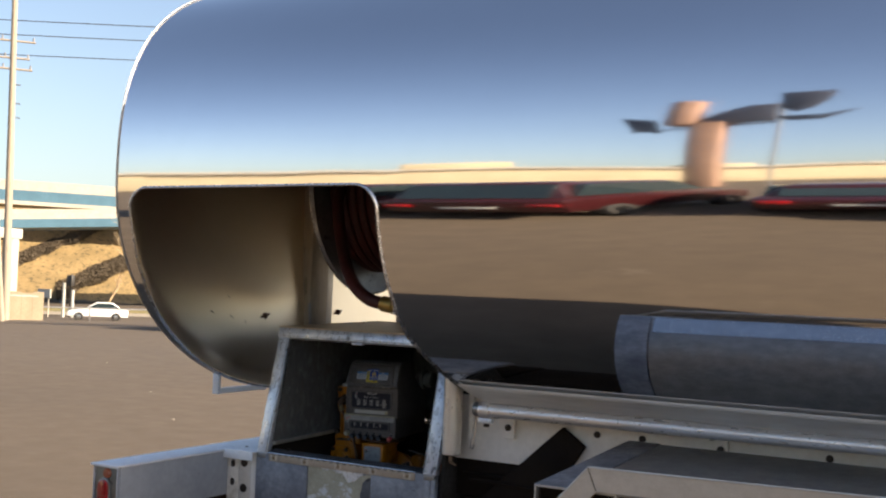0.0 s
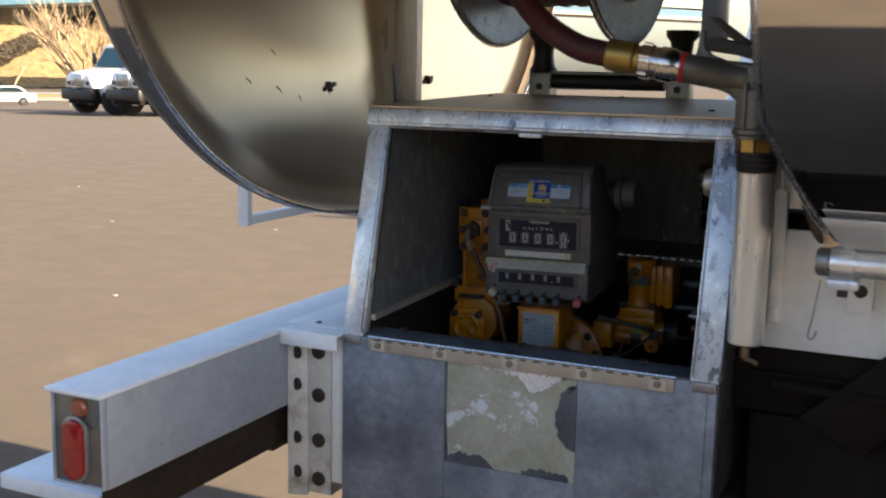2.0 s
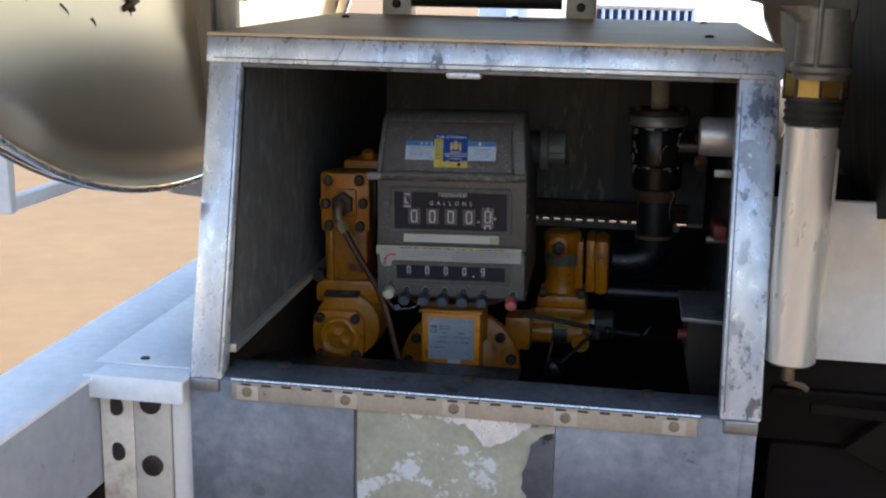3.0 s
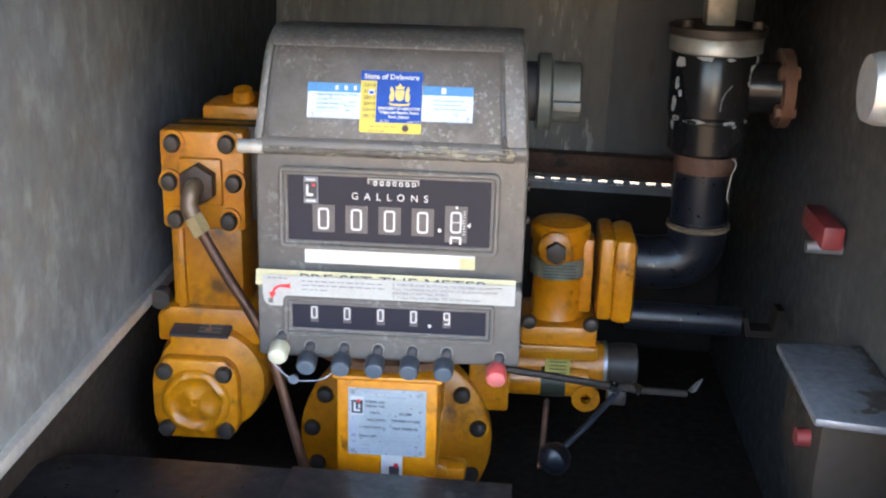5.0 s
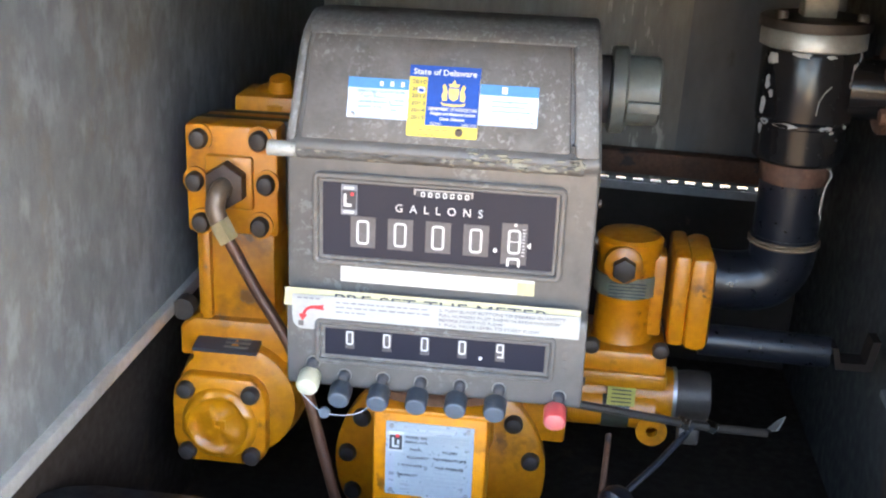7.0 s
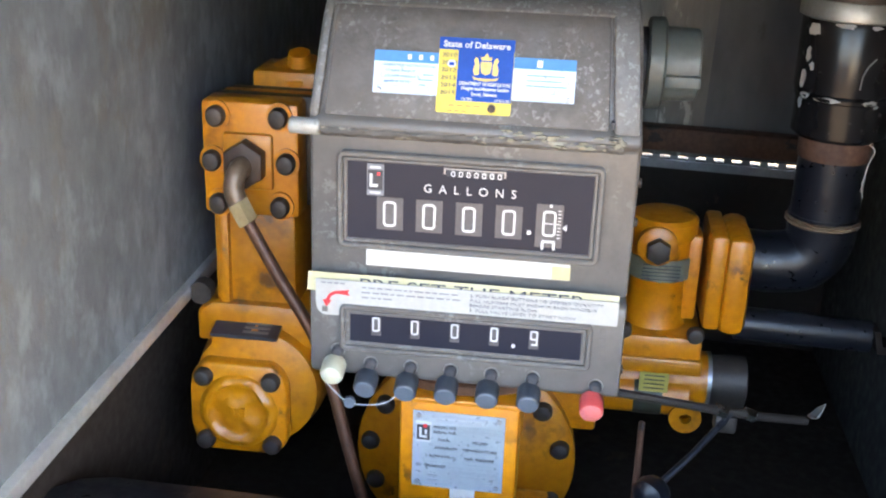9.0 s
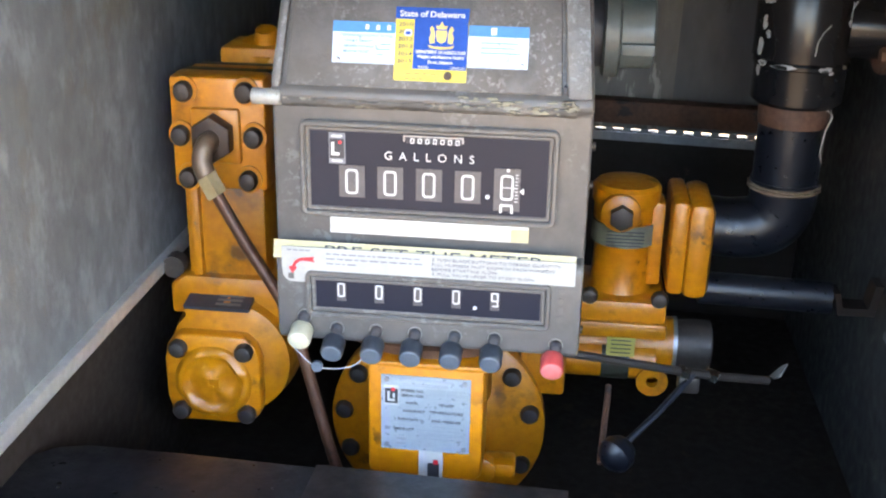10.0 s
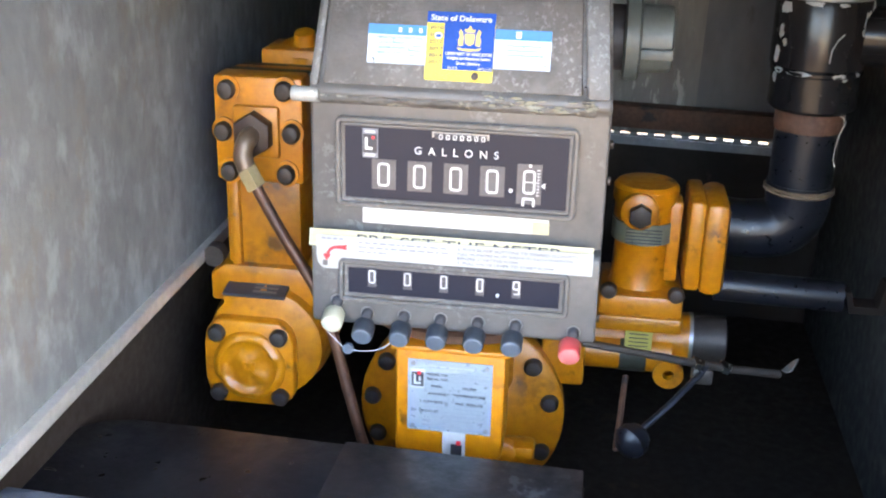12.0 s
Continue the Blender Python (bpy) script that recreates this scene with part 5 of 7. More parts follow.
    decal("sticker_field", 0.0390, 0.0430, on_lid(-2.4018, 1.2615, 0.0020), sticker_blue, st)
    decal("sticker_head", 0.0530, 0.0085, on_lid(-2.4085, 1.2788, 0.0021), sticker_blue, st)
    text("sticker_title", "State of Delaware", 0.0060, on_lid(-2.4085, 1.2786, 0.0028), white_print, st, width=0.047, bold=0.0001)
    for k, yr in enumerate(("2010", "2011", "2012", "2013", "2014", "2015")):
        text("year", yr, 0.0042, on_lid(-2.4275, 1.2712 - 0.0050 * k, 0.0021), ink, st, width=0.0105)
    for k, (s, w) in enumerate((("DEPARTMENT OF AGRICULTURE", 0.036), ("Weights and Measures Section", 0.034), ("Dover, Delaware", 0.018))):
        text("sticker_line", s, 0.0032, on_lid(-2.4013, 1.2530 - 0.0035 * k, 0.0028), white_print, st, width=w, bold=0.00008)
    decal("year_stamp", 0.0058, 0.0048, on_lid(-2.4255, 1.2655, 0.0024), white_print, st, corner=0.002)
    decal("year_stamp_mark", 0.0036, 0.0022, on_lid(-2.4255, 1.2655, 0.0032), sticker_blue, st)
    text("sticker_line", "TESTED", 0.0026, on_lid(-2.4135, 1.2425, 0.0028), white_print, st, width=0.008)
    text("sticker_line", "APPROVED", 0.0026, on_lid(-2.3885, 1.2425, 0.0028), white_print, st, width=0.011)
    em = bmesh.new()
    prism([(-0.0035, -0.0010), (-0.0028, -0.0046), (0.0, -0.0062), (0.0028, -0.0046), (0.0035, -0.0010), (0.0035, 0.0022), (-0.0035, 0.0022)], 0, 0.0004, 0, "z", em)
    for s in (-1, 1):
        prism([(s * 0.0042, -0.0058), (s * 0.0072, -0.0064), (s * 0.0080, -0.0030), (s * 0.0068, 0.0006), (s * 0.0078, 0.0030), (s * 0.0064, 0.0050), (s * 0.0052, 0.0036), (s * 0.0042, 0.0000)], 0, 0.0004, 0, "z", em)
    prism([(-0.0030, 0.0030), (0.0030, 0.0030), (0.0038, 0.0052), (0.0016, 0.0050), (0.0, 0.0078), (-0.0016, 0.0050), (-0.0038, 0.0052)], 0, 0.0004, 0, "z", em)
    prism([(-0.0085, -0.0072), (-0.0045, -0.0082), (0.0045, -0.0082), (0.0085, -0.0072), (0.0070, -0.0092), (0.0, -0.0100), (-0.0070, -0.0092)], 0, 0.0004, 0, "z", em)
    em.transform(Matrix.Diagonal((1.12, 1.12, 1, 1)))
    em.transform(on_lid(-2.4013, 1.2655, 0.0028))
    part("emblem", em, gold_print, st, "gold shield emblem", smooth=0)
    bars("fine_print", [(-0.014 + 0.006 * k, 0.0016, 0.0045, 0.0010) for k in range(4)] + [(-0.015 + 0.005 * k, -0.0022, 0.0036, 0.0010) for k in range(3)], on_lid(-2.4100, 1.2362, 0.0016), tag_ochre, st)["kind"] = "stuff"
    part("punch", cyl((-2.3955, F + 0.0012, 1.2372), (-2.3955, F - 0.0048, 1.2372), 0.0028, n=14), bolt_dark, st)

    # reset knob at the counter's side
    kn = lathe([(0, 0.036), (0.002, 0.0385), (0.013, 0.0385), (0.015, 0.0355), (0.0155, 0.031), (0.042, 0.030), (0.044, 0.027), (0.044, 0.0)], (-2.282, 3.975, 1.238), (1, 0, 0), 36)
    box(-2.267, -2.238, 3.940, 3.958, 1.224, 1.2345, 0.002, kn)
    part("reset_knob", kn, knob_grey, fm, "grey-green round reset knob")
    part("knob_shaft", cyl((-2.30, 3.975, 1.238), (-2.28, 3.975, 1.238), 0.03, n=20), ink, fm)
    for z in (1.035, 1.155, 1.185):
        part("side_screw", cyl((-2.292, 3.80, z), (-2.2862, 3.80, z), 0.0035, n=10), bolt_dark, fm)

    # meter body under the counter
    c = (-2.412, 3.975, 0.838)
    cb = (c[0] - 0.008, c[1], c[2])
    body = lathe([(-0.125, 0.038), (-0.120, 0.044), (-0.02, 0.046), (-0.006, 0.070), (-0.004, 0.080), (0.0, 0.103), (0.004, 0.108), (0.020, 0.108), (0.024, 0.099), (0.07, 0.092), (0.10, 0.07)], cb, (0, 1, 0), 48)
    mb = part("meter_body", body, yellow, fm, "yellow enamelled meter housing")
    for a in range(12, 355, 27):
        if 60 < a % 360 < 120:
            continue
        x, z = cb[0] + 0.0945 * math.cos(radians(a)), c[2] + 0.0945 * math.sin(radians(a))
        part("bolt", bolt_head((x, c[1] + 0.001, z), 0.0095, 0.011), bolt_dark, mb)
    part("neck", lathe([(0, 0.050), (0.06, 0.050), (0.075, 0.060), (0.096, 0.062), (0.100, 0.074), (0.112, 0.074)], (c[0], 3.900, 0.918), (0, 0, 1), 40), yellow, mb)
    part("flange_ring", lathe([(0, 0.078), (0.002, 0.0885), (0.010, 0.0900), (0.013, 0.086), (0.016, 0.07)], (c[0], 3.890, 0.9965), (0, 0, 1), 40), rust, mb, "rusty rim under the counter")
    pl = prism([(-2.459, 0.888), (-2.452, 0.881), (-2.372, 0.881), (-2.3625, 0.890), (-2.3625, 0.9925), (-2.459, 0.9925)], 3.803, 3.852, 0.003, "y")
    part("name_bracket", pl, yellow, mb, "flat yellow bracket for the nameplate")
    part("bracket_lip", box(-2.463, -2.3585, 3.7995, 3.852, 0.9895, 0.9945, 0.0018), yellow_worn, mb, "bent lip with chipped paint")
    N = flat(-2.4105, 3.8025, 0.9465)
    np_ = decal("nameplate", 0.0745, 0.070, N, label_foil, mb, "silver-blue data plate")
    for sx in (-0.0325, 0.0325):
        for sz in (-0.031, 0.031):
            p = N @ Vector((sx, sz, 0.0006))
            part("rivet", cyl(p, p + Vector((0, -0.0012, 0)), 0.0022, n=10), steel_dull, np_)
    decal("logo", 0.0125, 0.019, N @ pose(-0.0285, 0.0165, 0.0006), white_print, np_)
    decal("logo_field", 0.0108, 0.0135, N @ pose(-0.0285, 0.0160, 0.0013), ink, np_)
    lm = box(-0.0032, -0.0014, -0.0045, 0.0045, 0, 0.0004)
    box(-0.0014, 0.0030, -0.0045, -0.0026, 0, 0.0004, bm=lm)
    box(0.0012, 0.0030, -0.0012, 0.0028, 0, 0.0004, bm=lm)
    lm.transform(N @ pose(-0.0285, 0.0160, 0.0020))
    part("logo_mark", lm, white_print, np_, smooth=0)
    decal("logo_dot", 0.003, 0.003, N @ pose(-0.027, 0.0225, 0.0020), red_print, np_)
    bars("fine_print", [(0.0, 0.0308, 0.044, 0.0026), (0.0, 0.0268, 0.037, 0.0024), (-0.020, -0.0245, 0.008, 0.002), (-0.020, -0.029, 0.008, 0.002), (-0.022, 0.0045, 0.003, 0.002)], N, grey_print, np_)["kind"] = "stuff"
    for s, x, z, w in (("MODEL NO.", -0.0108, 0.0215, 0.019), ("SERIAL NO.", -0.0108, 0.0170, 0.019), ("MAX.", -0.0112, 0.0100, 0.010), ("VOL/REV", 0.0175, 0.0100, 0.013),
                       ("ACCURACY", -0.0098, 0.0025, 0.019), ("TEMPERATURE", 0.0175, 0.0025, 0.028), ("FLOW RATE", -0.0145, -0.0055, 0.017), ("MAX. PRESSURE", 0.0175, -0.0055, 0.024), ("PRODUCT", -0.0175, -0.0150, 0.016)):
        text("plate_word", s, 0.0032, N @ pose(x, z, 0.0008), ink, np_, width=w)
    for x, z, w, h in ((0.0185, 0.0218, 0.035, 0.0035), (0.0185, 0.0170, 0.035, 0.0035), (-0.0105, 0.0062, 0.020, 0.0036), (0.0180, 0.0062, 0.028, 0.0036), (-0.0105, -0.0015, 0.020, 0.0036),
                       (0.0180, -0.0015, 0.028, 0.0036), (-0.0145, -0.0092, 0.027, 0.0036), (0.0185, -0.0092, 0.028, 0.0036), (0.0130, -0.0165, 0.039, 0.0036), (0.0130, -0.0212, 0.039, 0.0036)):
        field = framed(x - w / 2, x + w / 2, z - h / 2, z + h / 2, 0.0003, 0, 0.0004)
        for v in field.verts:
            v.co = N @ Vector((v.co.x, v.co.z, 0.0008 + v.co.y))
        part("plate_field", field, grey_print, np_, smooth=0)
    tag = decal("tamper_label", 0.0205, 0.030, flat(-2.4055, 3.8022, 0.8965), label_white, mb, "torn black and white tamper label")
    decal("label_print", 0.010, 0.014, flat(-2.4030, 3.8010, 0.8935), ink, tag)
    decal("label_print", 0.004, 0.004, flat(-2.4010, 3.8000, 0.9025), red_print, tag)
    lug = lathe([(0, 0.012), (0.012, 0.012), (0.014, 0.009)], (-2.364, 3.845, 0.876), (0, -1, 0), 16)
    box(-2.364, -2.335, 3.835, 3.86, 0.869, 0.883, 0.004, lug)
    part("drain_lug", lug, yellow, mb)

    # side pump leg: air release above, gear housing below
    leg = part("leg", box(-2.655, -2.577, 3.935, 4.02, 0.99, 1.10, 0.008), yellow_worn, fm, "yellow casting with worn paint")
    part("leg_rib", box(-2.648, -2.638, 3.928, 3.94, 1.0, 1.095, 0.003), yellow_worn, leg)
    part("leg_foot", prism([(-2.670, 0.965), (-2.670, 0.995), (-2.655, 1.005), (-2.565, 1.005), (-2.545, 0.985), (-2.545, 0.965)], 3.925, 4.03, 0.004, "y"), yellow_worn, leg)
    part("foot_nut", cyl((-2.668, 3.93, 1.010), (-2.668, 3.945, 1.010), 0.011, n=12), bolt_dark, leg)
    blk = part("valve_block", box(-2.662, -2.576, 3.920, 3.952, 1.095, 1.187, 0.004), yellow, fm, "yellow bolted valve cover")
    for k in range(3):
        # dark first and last layers imitate the shaded gaps between plates
        part("plate_layer", box(-2.660 + 0.002 * k, -2.5715 + 0.003 * k, 3.954 + 0.016 * k, 3.967 + 0.016 * k, 1.096, 1.186 - 0.001 * k, 0.002), yellow if k == 1 else bolt_dark, blk)
    for x, z in ((-2.647, 1.176), (-2.592, 1.177), (-2.652, 1.140), (-2.586, 1.141), (-2.647, 1.105), (-2.592, 1.105)):
        part("boss", cyl((x, 3.923, z), (x, 3.917, z), 0.0115, n=18), yellow, blk)
        part("bolt", bolt_head((x, 3.917, z), 0.0085, 0.009), bolt_dark, blk)
    part("boss_pad", box(-2.642, -2.598, 3.914, 3.922, 1.118, 1.163, 0.003), yellow_worn, blk)
    part("plug", hexnut((-2.620, 3.914, 1.141), (-2.620, 3.898, 1.141), 0.0195), bolt_brown, blk, "brown hexagonal plug")
    part("elbow", tube(spline([(-2.620, 3.90, 1.141), (-2.621, 3.886, 1.139), (-2.622, 3.880, 1.128), (-2.617, 3.878, 1.116)]), 0.0088, 12), fitting_tan, blk, "tarnished tan elbow")
    part("tube_nut", hexnut((-2.6185, 3.878, 1.119), (-2.609, 3.877, 1.103), 0.0100), nut_pale, blk, "brass compression nut")
    part("pilot_tube", tube(spline([(-2.611, 3.877, 1.106), (-2.585, 3.874, 1.065), (-2.553, 3.868, 1.02), (-2.535, 3.862, 0.98), (-2.520, 3.858, 0.93), (-2.500, 3.852, 0.87), (-2.475, 3.850, 0.81), (-2.455, 3.865, 0.75)]), 0.0055, 10), copper, blk, "brown copper pilot tube")
    part("top_flange", box(-2.640, -2.555, 4.002, 4.06, 1.160, 1.196, 0.004), yellow_worn, blk)
    part("top_plug", lathe([(0, 0.028), (0.016, 0.026), (0.02, 0.012), (0.03, 0.010)], (-2.60, 4.03, 1.180), (0, -0.3, 1), 20), yellow_worn, blk)
    gh = lathe([(0, 0.046), (0.004, 0.058), (0.03, 0.062), (0.06, 0.062), (0.11, 0.058)], (-2.606, 3.876, 0.938), (0, 1, 0), 40)
    gear = part("gear_housing", gh, yellow_worn, fm, "round yellow gear housing, paint chipped at the rim")
    cov = part("cover", prism([(-2.660, 0.888), (-2.650, 0.878), (-2.586, 0.878), (-2.574, 0.888), (-2.572, 0.900), (-2.572, 0.946), (-2.576, 0.960), (-2.586, 0.969), (-2.650, 0.969), (-2.661, 0.958), (-2.664, 0.940), (-2.664, 0.904)], 3.862, 3.880, 0.004, "y"), yellow, gear)
    dish = lathe([(0, 0.037), (0.004, 0.0355), (0.0065, 0.032), (0.0068, 0.029), (0.0045, 0.027), (0.0025, 0.023), (0.003, 0.017), (0.005, 0.011), (0.0055, 0.005), (0.0055, 0.0)], (-2.617, 3.8625, 0.922), (0, -1, 0), 40)
    for v in dish.verts:
        q = Vector((v.co.x * 70, 0, v.co.z * 70))
        v.co.y += 0.0035 * noise.noise(q) + 0.0015 * noise.noise(q * 2.3)
    part("cast_dish", dish, yellow_worn, cov, "rough-cast sunken face")
    dm = box(-2.6225, -2.620, 3.8555, 3.860, 0.918, 0.928)
    box(-2.620, -2.616, 3.8555, 3.860, 0.918, 0.9205, bm=dm)
    box(-2.6145, -2.610, 3.8555, 3.860, 0.919, 0.9275, bm=dm)
    part("cast_mark", dm, yellow, cov, smooth=0)
    for x, z in ((-2.649, 0.9555), (-2.586, 0.9555), (-2.649, 0.8905), (-2.586, 0.8905)):
        part("bolt", bolt_head((x, 3.8625, z), 0.0088, 0.010), bolt_dark, cov)
    tp = box(-2.645, -2.583, 3.872, 3.90, 0.993, 0.9965, 0.0)
    tp.transform(Matrix.Translation((-2.61, 3.885, 0.99)) @ Matrix.Rotation(radians(10), 4, "X") @ Matrix.Translation((2.61, -3.885, -0.99)))
    part("tag_plate", tp, ink, gear, "black tag plate", smooth=0)
    part("tag_seat", box(-2.648, -2.580, 3.878, 3.93, 0.965, 0.9905, 0.005), yellow_worn, gear)
    for k in range(3):
        part("tag_line", box(-2.616, -2.592, 3.877 + 0.007 * k, 3.8805 + 0.007 * k, 0.9955, 0.9969, 0.0, m=Matrix.Translation((-2.61, 3.885, 0.99)) @ Matrix.Rotation(radians(10), 4, "X") @ Matrix.Translation((2.61, -3.885, -0.99))), tag_grey, gear, smooth=0)
    
    # strainer on the far side of the counter
    st_c = (-2.250, 4.012)
    sb = part("strainer", lathe([(0, 0.033), (0.008, 0.030), (0.05, 0.028), (0.056, 0.031), (0.092, 0.031), (0.096, 0.0335), (0.110, 0.0335), (0.114, 0.030), (0.117, 0.0)], (*st_c, 0.974), (0, 0, 1), 36), yellow, fm, "yellow upright strainer body")
    part("boss", lathe([(0, 0.019), (0.010, 0.019), (0.012, 0.016), (0.012, 0.0)], (-2.256, 3.985, 1.066), (0, -1, 0), 24), yellow, sb)
    part("plug", hexnut((-2.2555, 3.976, 1.064), (-2.2555, 3.962, 1.064), 0.0122), bolt_dark, sb)
    band = lathe([(0, 0.0322), (0.022, 0.0322)], (*st_c, 1.028), (0, 0, 1), 36)
    part("name_band", band, plate_green, sb, "grey-green metal data band")
    bars("band_print", [(0, 0.007 - 0.0036 * k, 0.036, 0.0012) for k in range(5)], flat(-2.250, 3.9805, 1.0385), ink, sb)
    part("rib", box(-2.226, -2.212, 3.995, 4.03, 0.985, 1.072, 0.003), yellow, sb)
    part("flange", box(-2.207, -2.190, 3.975, 4.06, 0.984, 1.080, 0.005), yellow, sb)
    part("flange", box(-2.192, -2.166, 3.972, 4.06, 0.980, 1.080, 0.010), yellow, sb)
    part("base", box(-2.290, -2.205, 3.965, 4.06, 0.953, 0.978, 0.004), yellow, sb)
    part("base", box(-2.295, -2.203, 3.960, 4.06, 0.940, 0.957, 0.004), yellow_worn, sb)
    for x in (-2.281, -2.213):
        part("bolt", bolt_head((x, 3.965, 0.984), 0.0085, 0.009), bolt_dark, sb)
    br = part("outlet", lathe([(0, 0.026), (0.10, 0.026), (0.105, 0.028), (0.112, 0.028)], (-2.305, 4.0, 0.918), (1, 0, 0), 28), yellow, fm, "yellow outlet barrel")
    part("end_ring", lathe([(0, 0.0285), (0.004, 0.0285)], (-2.193, 4.0, 0.918), (1, 0, 0), 28), steel_dull, br)
    part("gland", lathe([(0, 0.025), (0.012, 0.027), (0.034, 0.027), (0.036, 0.02), (0.036, 0)], (-2.189, 4.0, 0.918), (1, 0, 0), 20), bolt_dark, br, "dark gland nut")
    part("paper_tag", box(-2.260, -2.232, 3.962, 3.9665, 0.918, 0.940), tag_yellow, br, smooth=0)
    bars("tag_print", [(0, 0.007 - 0.0045 * k, 0.020, 0.0012) for k in range(4)], flat(-2.246, 3.9615, 0.929), ink, br)["kind"] = "stuff"
    part("lower_band", lathe([(0, 0.0215), (0.028, 0.0215)], (-2.264, 3.985, 0.905), (1, 0, 0), 24), band_dark, br)
    part("lower_barrel", cyl((-2.345, 3.985, 0.905), (-2.21, 3.985, 0.905), 0.0205, n=24), yellow, br)
    part("link_eye", lathe([(0, 0.016), (0.010, 0.016), (0.010, 0.006), (0, 0.006)], (-2.212, 3.972, 0.891), (0, -1, 0), 20), yellow, br)
    part("lower_block", box(-2.345, -2.30, 3.93, 3.985, 0.885, 0.945, 0.004), yellow, br)
    part("valve_rod", tube([(-2.30, 3.895, 0.967), (-2.190, 3.935, 0.936), (-2.152, 3.950, 0.926), (-2.105, 3.968, 0.916)], 0.0042, 8), bolt_dark, fm, "thin linkage rod")
    for p in ((-2.187, 3.936, 0.935), (-2.160, 3.947, 0.928)):
        part("rod_nut", hexnut(Vector(p) - Vector((0.006, -0.002, -0.0014)), Vector(p) + Vector((0.006, -0.002, -0.0014)) * 1, 0.0065), chrome, fm)
    part("clevis", box(-2.192, -2.172, 3.932, 3.948, 0.914, 0.931, 0.003), bolt_dark, fm)
    # shifts and a stretch that fit each casting to the camera's view
    for casting, m in ((gear, Matrix.Translation((-0.006, 0.033, -0.011))), (sb, Matrix.Translation((0.005, 0.052, -0.012))), (br, Matrix.Translation((0.005, 0.060, -0.014))),
                       (blk, Matrix.Translation((0.006, 0, 0)) @ Matrix.Translation((0, 0, 1.105)) @ Matrix.Diagonal((1, 1, 1.11, 1)) @ Matrix.Translation((0, 0, -1.105)))):
        for o in (casting, *casting.children_recursive):
            o.data.transform(m)
    return fm


# affine that fits the meter and its pipes to the camera's view
VIEW_FIT = Matrix(((1.0282, -0.0095, -0.0214, 0.1339), (0, 1, 0, 0), (0.0256, 0.0123, 1.0251, -0.0262), (0, 0, 0, 1)))


def fit_to_view(ob):
    for o in ob.children_recursive:
        o.data.transform(VIEW_FIT)
    return ob


fit_to_view(build_meter())


# ---- pipework and fittings beside the meter ----
def build_pipes():
    r = thing("pipe_riser", "black-painted fuel pipe elbow rising to a chipped gloss-black filter", "pipe")
    c = (-2.093, 4.087)
    el = spline([(-2.168, c[1], 1.030), (-2.140, c[1], 1.028), (-2.108, c[1], 1.034), (-2.094, c[1], 1.055), (-2.093, c[1], 1.085)], 6)
    part("elbow", tube(el, 0.031, 24, taper=0.0350), pipe_black, r, "black cast elbow")
    part("collar", lathe([(0, 0.0345), (0.002, 0.0372), (0.004, 0.0360), (0.006, 0.0372), (0.008, 0.0345)], (*c, 1.074), (0, 0, 1), 36), rag_tan, r, "frayed tan sealing tape")
    part("pipe", cyl((*c, 1.08), (*c, 1.172), 0.0330, n=28), pipe_black, r)
    part("rust_band", lathe([(0, 0.0344), (0.004, 0.0350), (0.022, 0.0352), (0.024, 0.0344)], (*c, 1.144), (0, 0, 1), 28), rust, r, "flaking rusty band")
    part("torn_tape", tube(spline([(-2.070, 4.062, 1.167), (-2.062, 4.057, 1.160), (-2.066, 4.055, 1.148), (-2.0685, 4.053, 1.135), (-2.069, 4.053, 1.122), (-2.0665, 4.053, 1.113)]), 0.0006, 5), tan_pale, r, "loose strand of sealing tape")
    flt = part("filter", lathe([(0, 0.040), (0.004, 0.0445), (0.044, 0.0445), (0.047, 0.0475), (0.112, 0.048), (0.116, 0.046)], (*c, 1.166), (0, 0, 1), 48), black_gloss, r, "gloss-black filter canister with chipped paint")
    part("filter_seam", lathe([(0, 0.0440), (0.002, 0.0462), (0.005, 0.0462), (0.007, 0.0440)], (*c, 1.204), (0, 0, 1), 48), black_gloss, flt)
    rnd = random.Random(11)

    def chip(az, z, w, h, rad):
        """A ragged flake of missing paint on the canister; az in degrees, 0 facing the front."""
        n = 14
        pts = []
        for k in range(n):
            a = 2 * math.pi * k / n
            s = rnd.uniform(0.62, 1.15)
            pts.append((w * s * math.cos(a), h * s * math.sin(a)))
        b = bmesh.new()
        ring = [[b.verts.new((c[0] + (rad + d) * math.sin(radians(az) + u / rad), c[1] - (rad + d) * math.cos(radians(az) + u / rad), z + v)) for u, v in pts] for d in (-0.001, 0.0005)]
        for k in range(n):
            b.faces.new((ring[0][k], ring[0][(k + 1) % n], ring[1][(k + 1) % n], ring[1][k]))
        b.faces.new(ring[1])
        part("paint_chip", b, chip_white, flt, smooth=0)

    for az, z, w, h in ((-58, 1.272, 0.008, 0.007), (-62, 1.247, 0.004, 0.008), (-66, 1.225, 0.004, 0.009), (-54, 1.238, 0.003, 0.004), (-20, 1.279, 0.010, 0.003), (12, 1.279, 0.006, 0.002),
                        (52, 1.262, 0.006, 0.011), (60, 1.245, 0.007, 0.008), (66, 1.270, 0.006, 0.010), (47, 1.252, 0.003, 0.004)):
        chip(az, z, w, h, 0.0479)
    for az, z, w, h in ((-28, 1.2085, 0.014, 0.0028), (20, 1.2080, 0.008, 0.0024), (-62, 1.2085, 0.006, 0.003), (52, 1.208, 0.004, 0.002)):
        chip(az, z, w, h, 0.0458)
    for az, z, w, h in ((-72, 1.200, 0.004, 0.006), (30, 1.204, 0.003, 0.002)):
        chip(az, z, w, h, 0.0446)
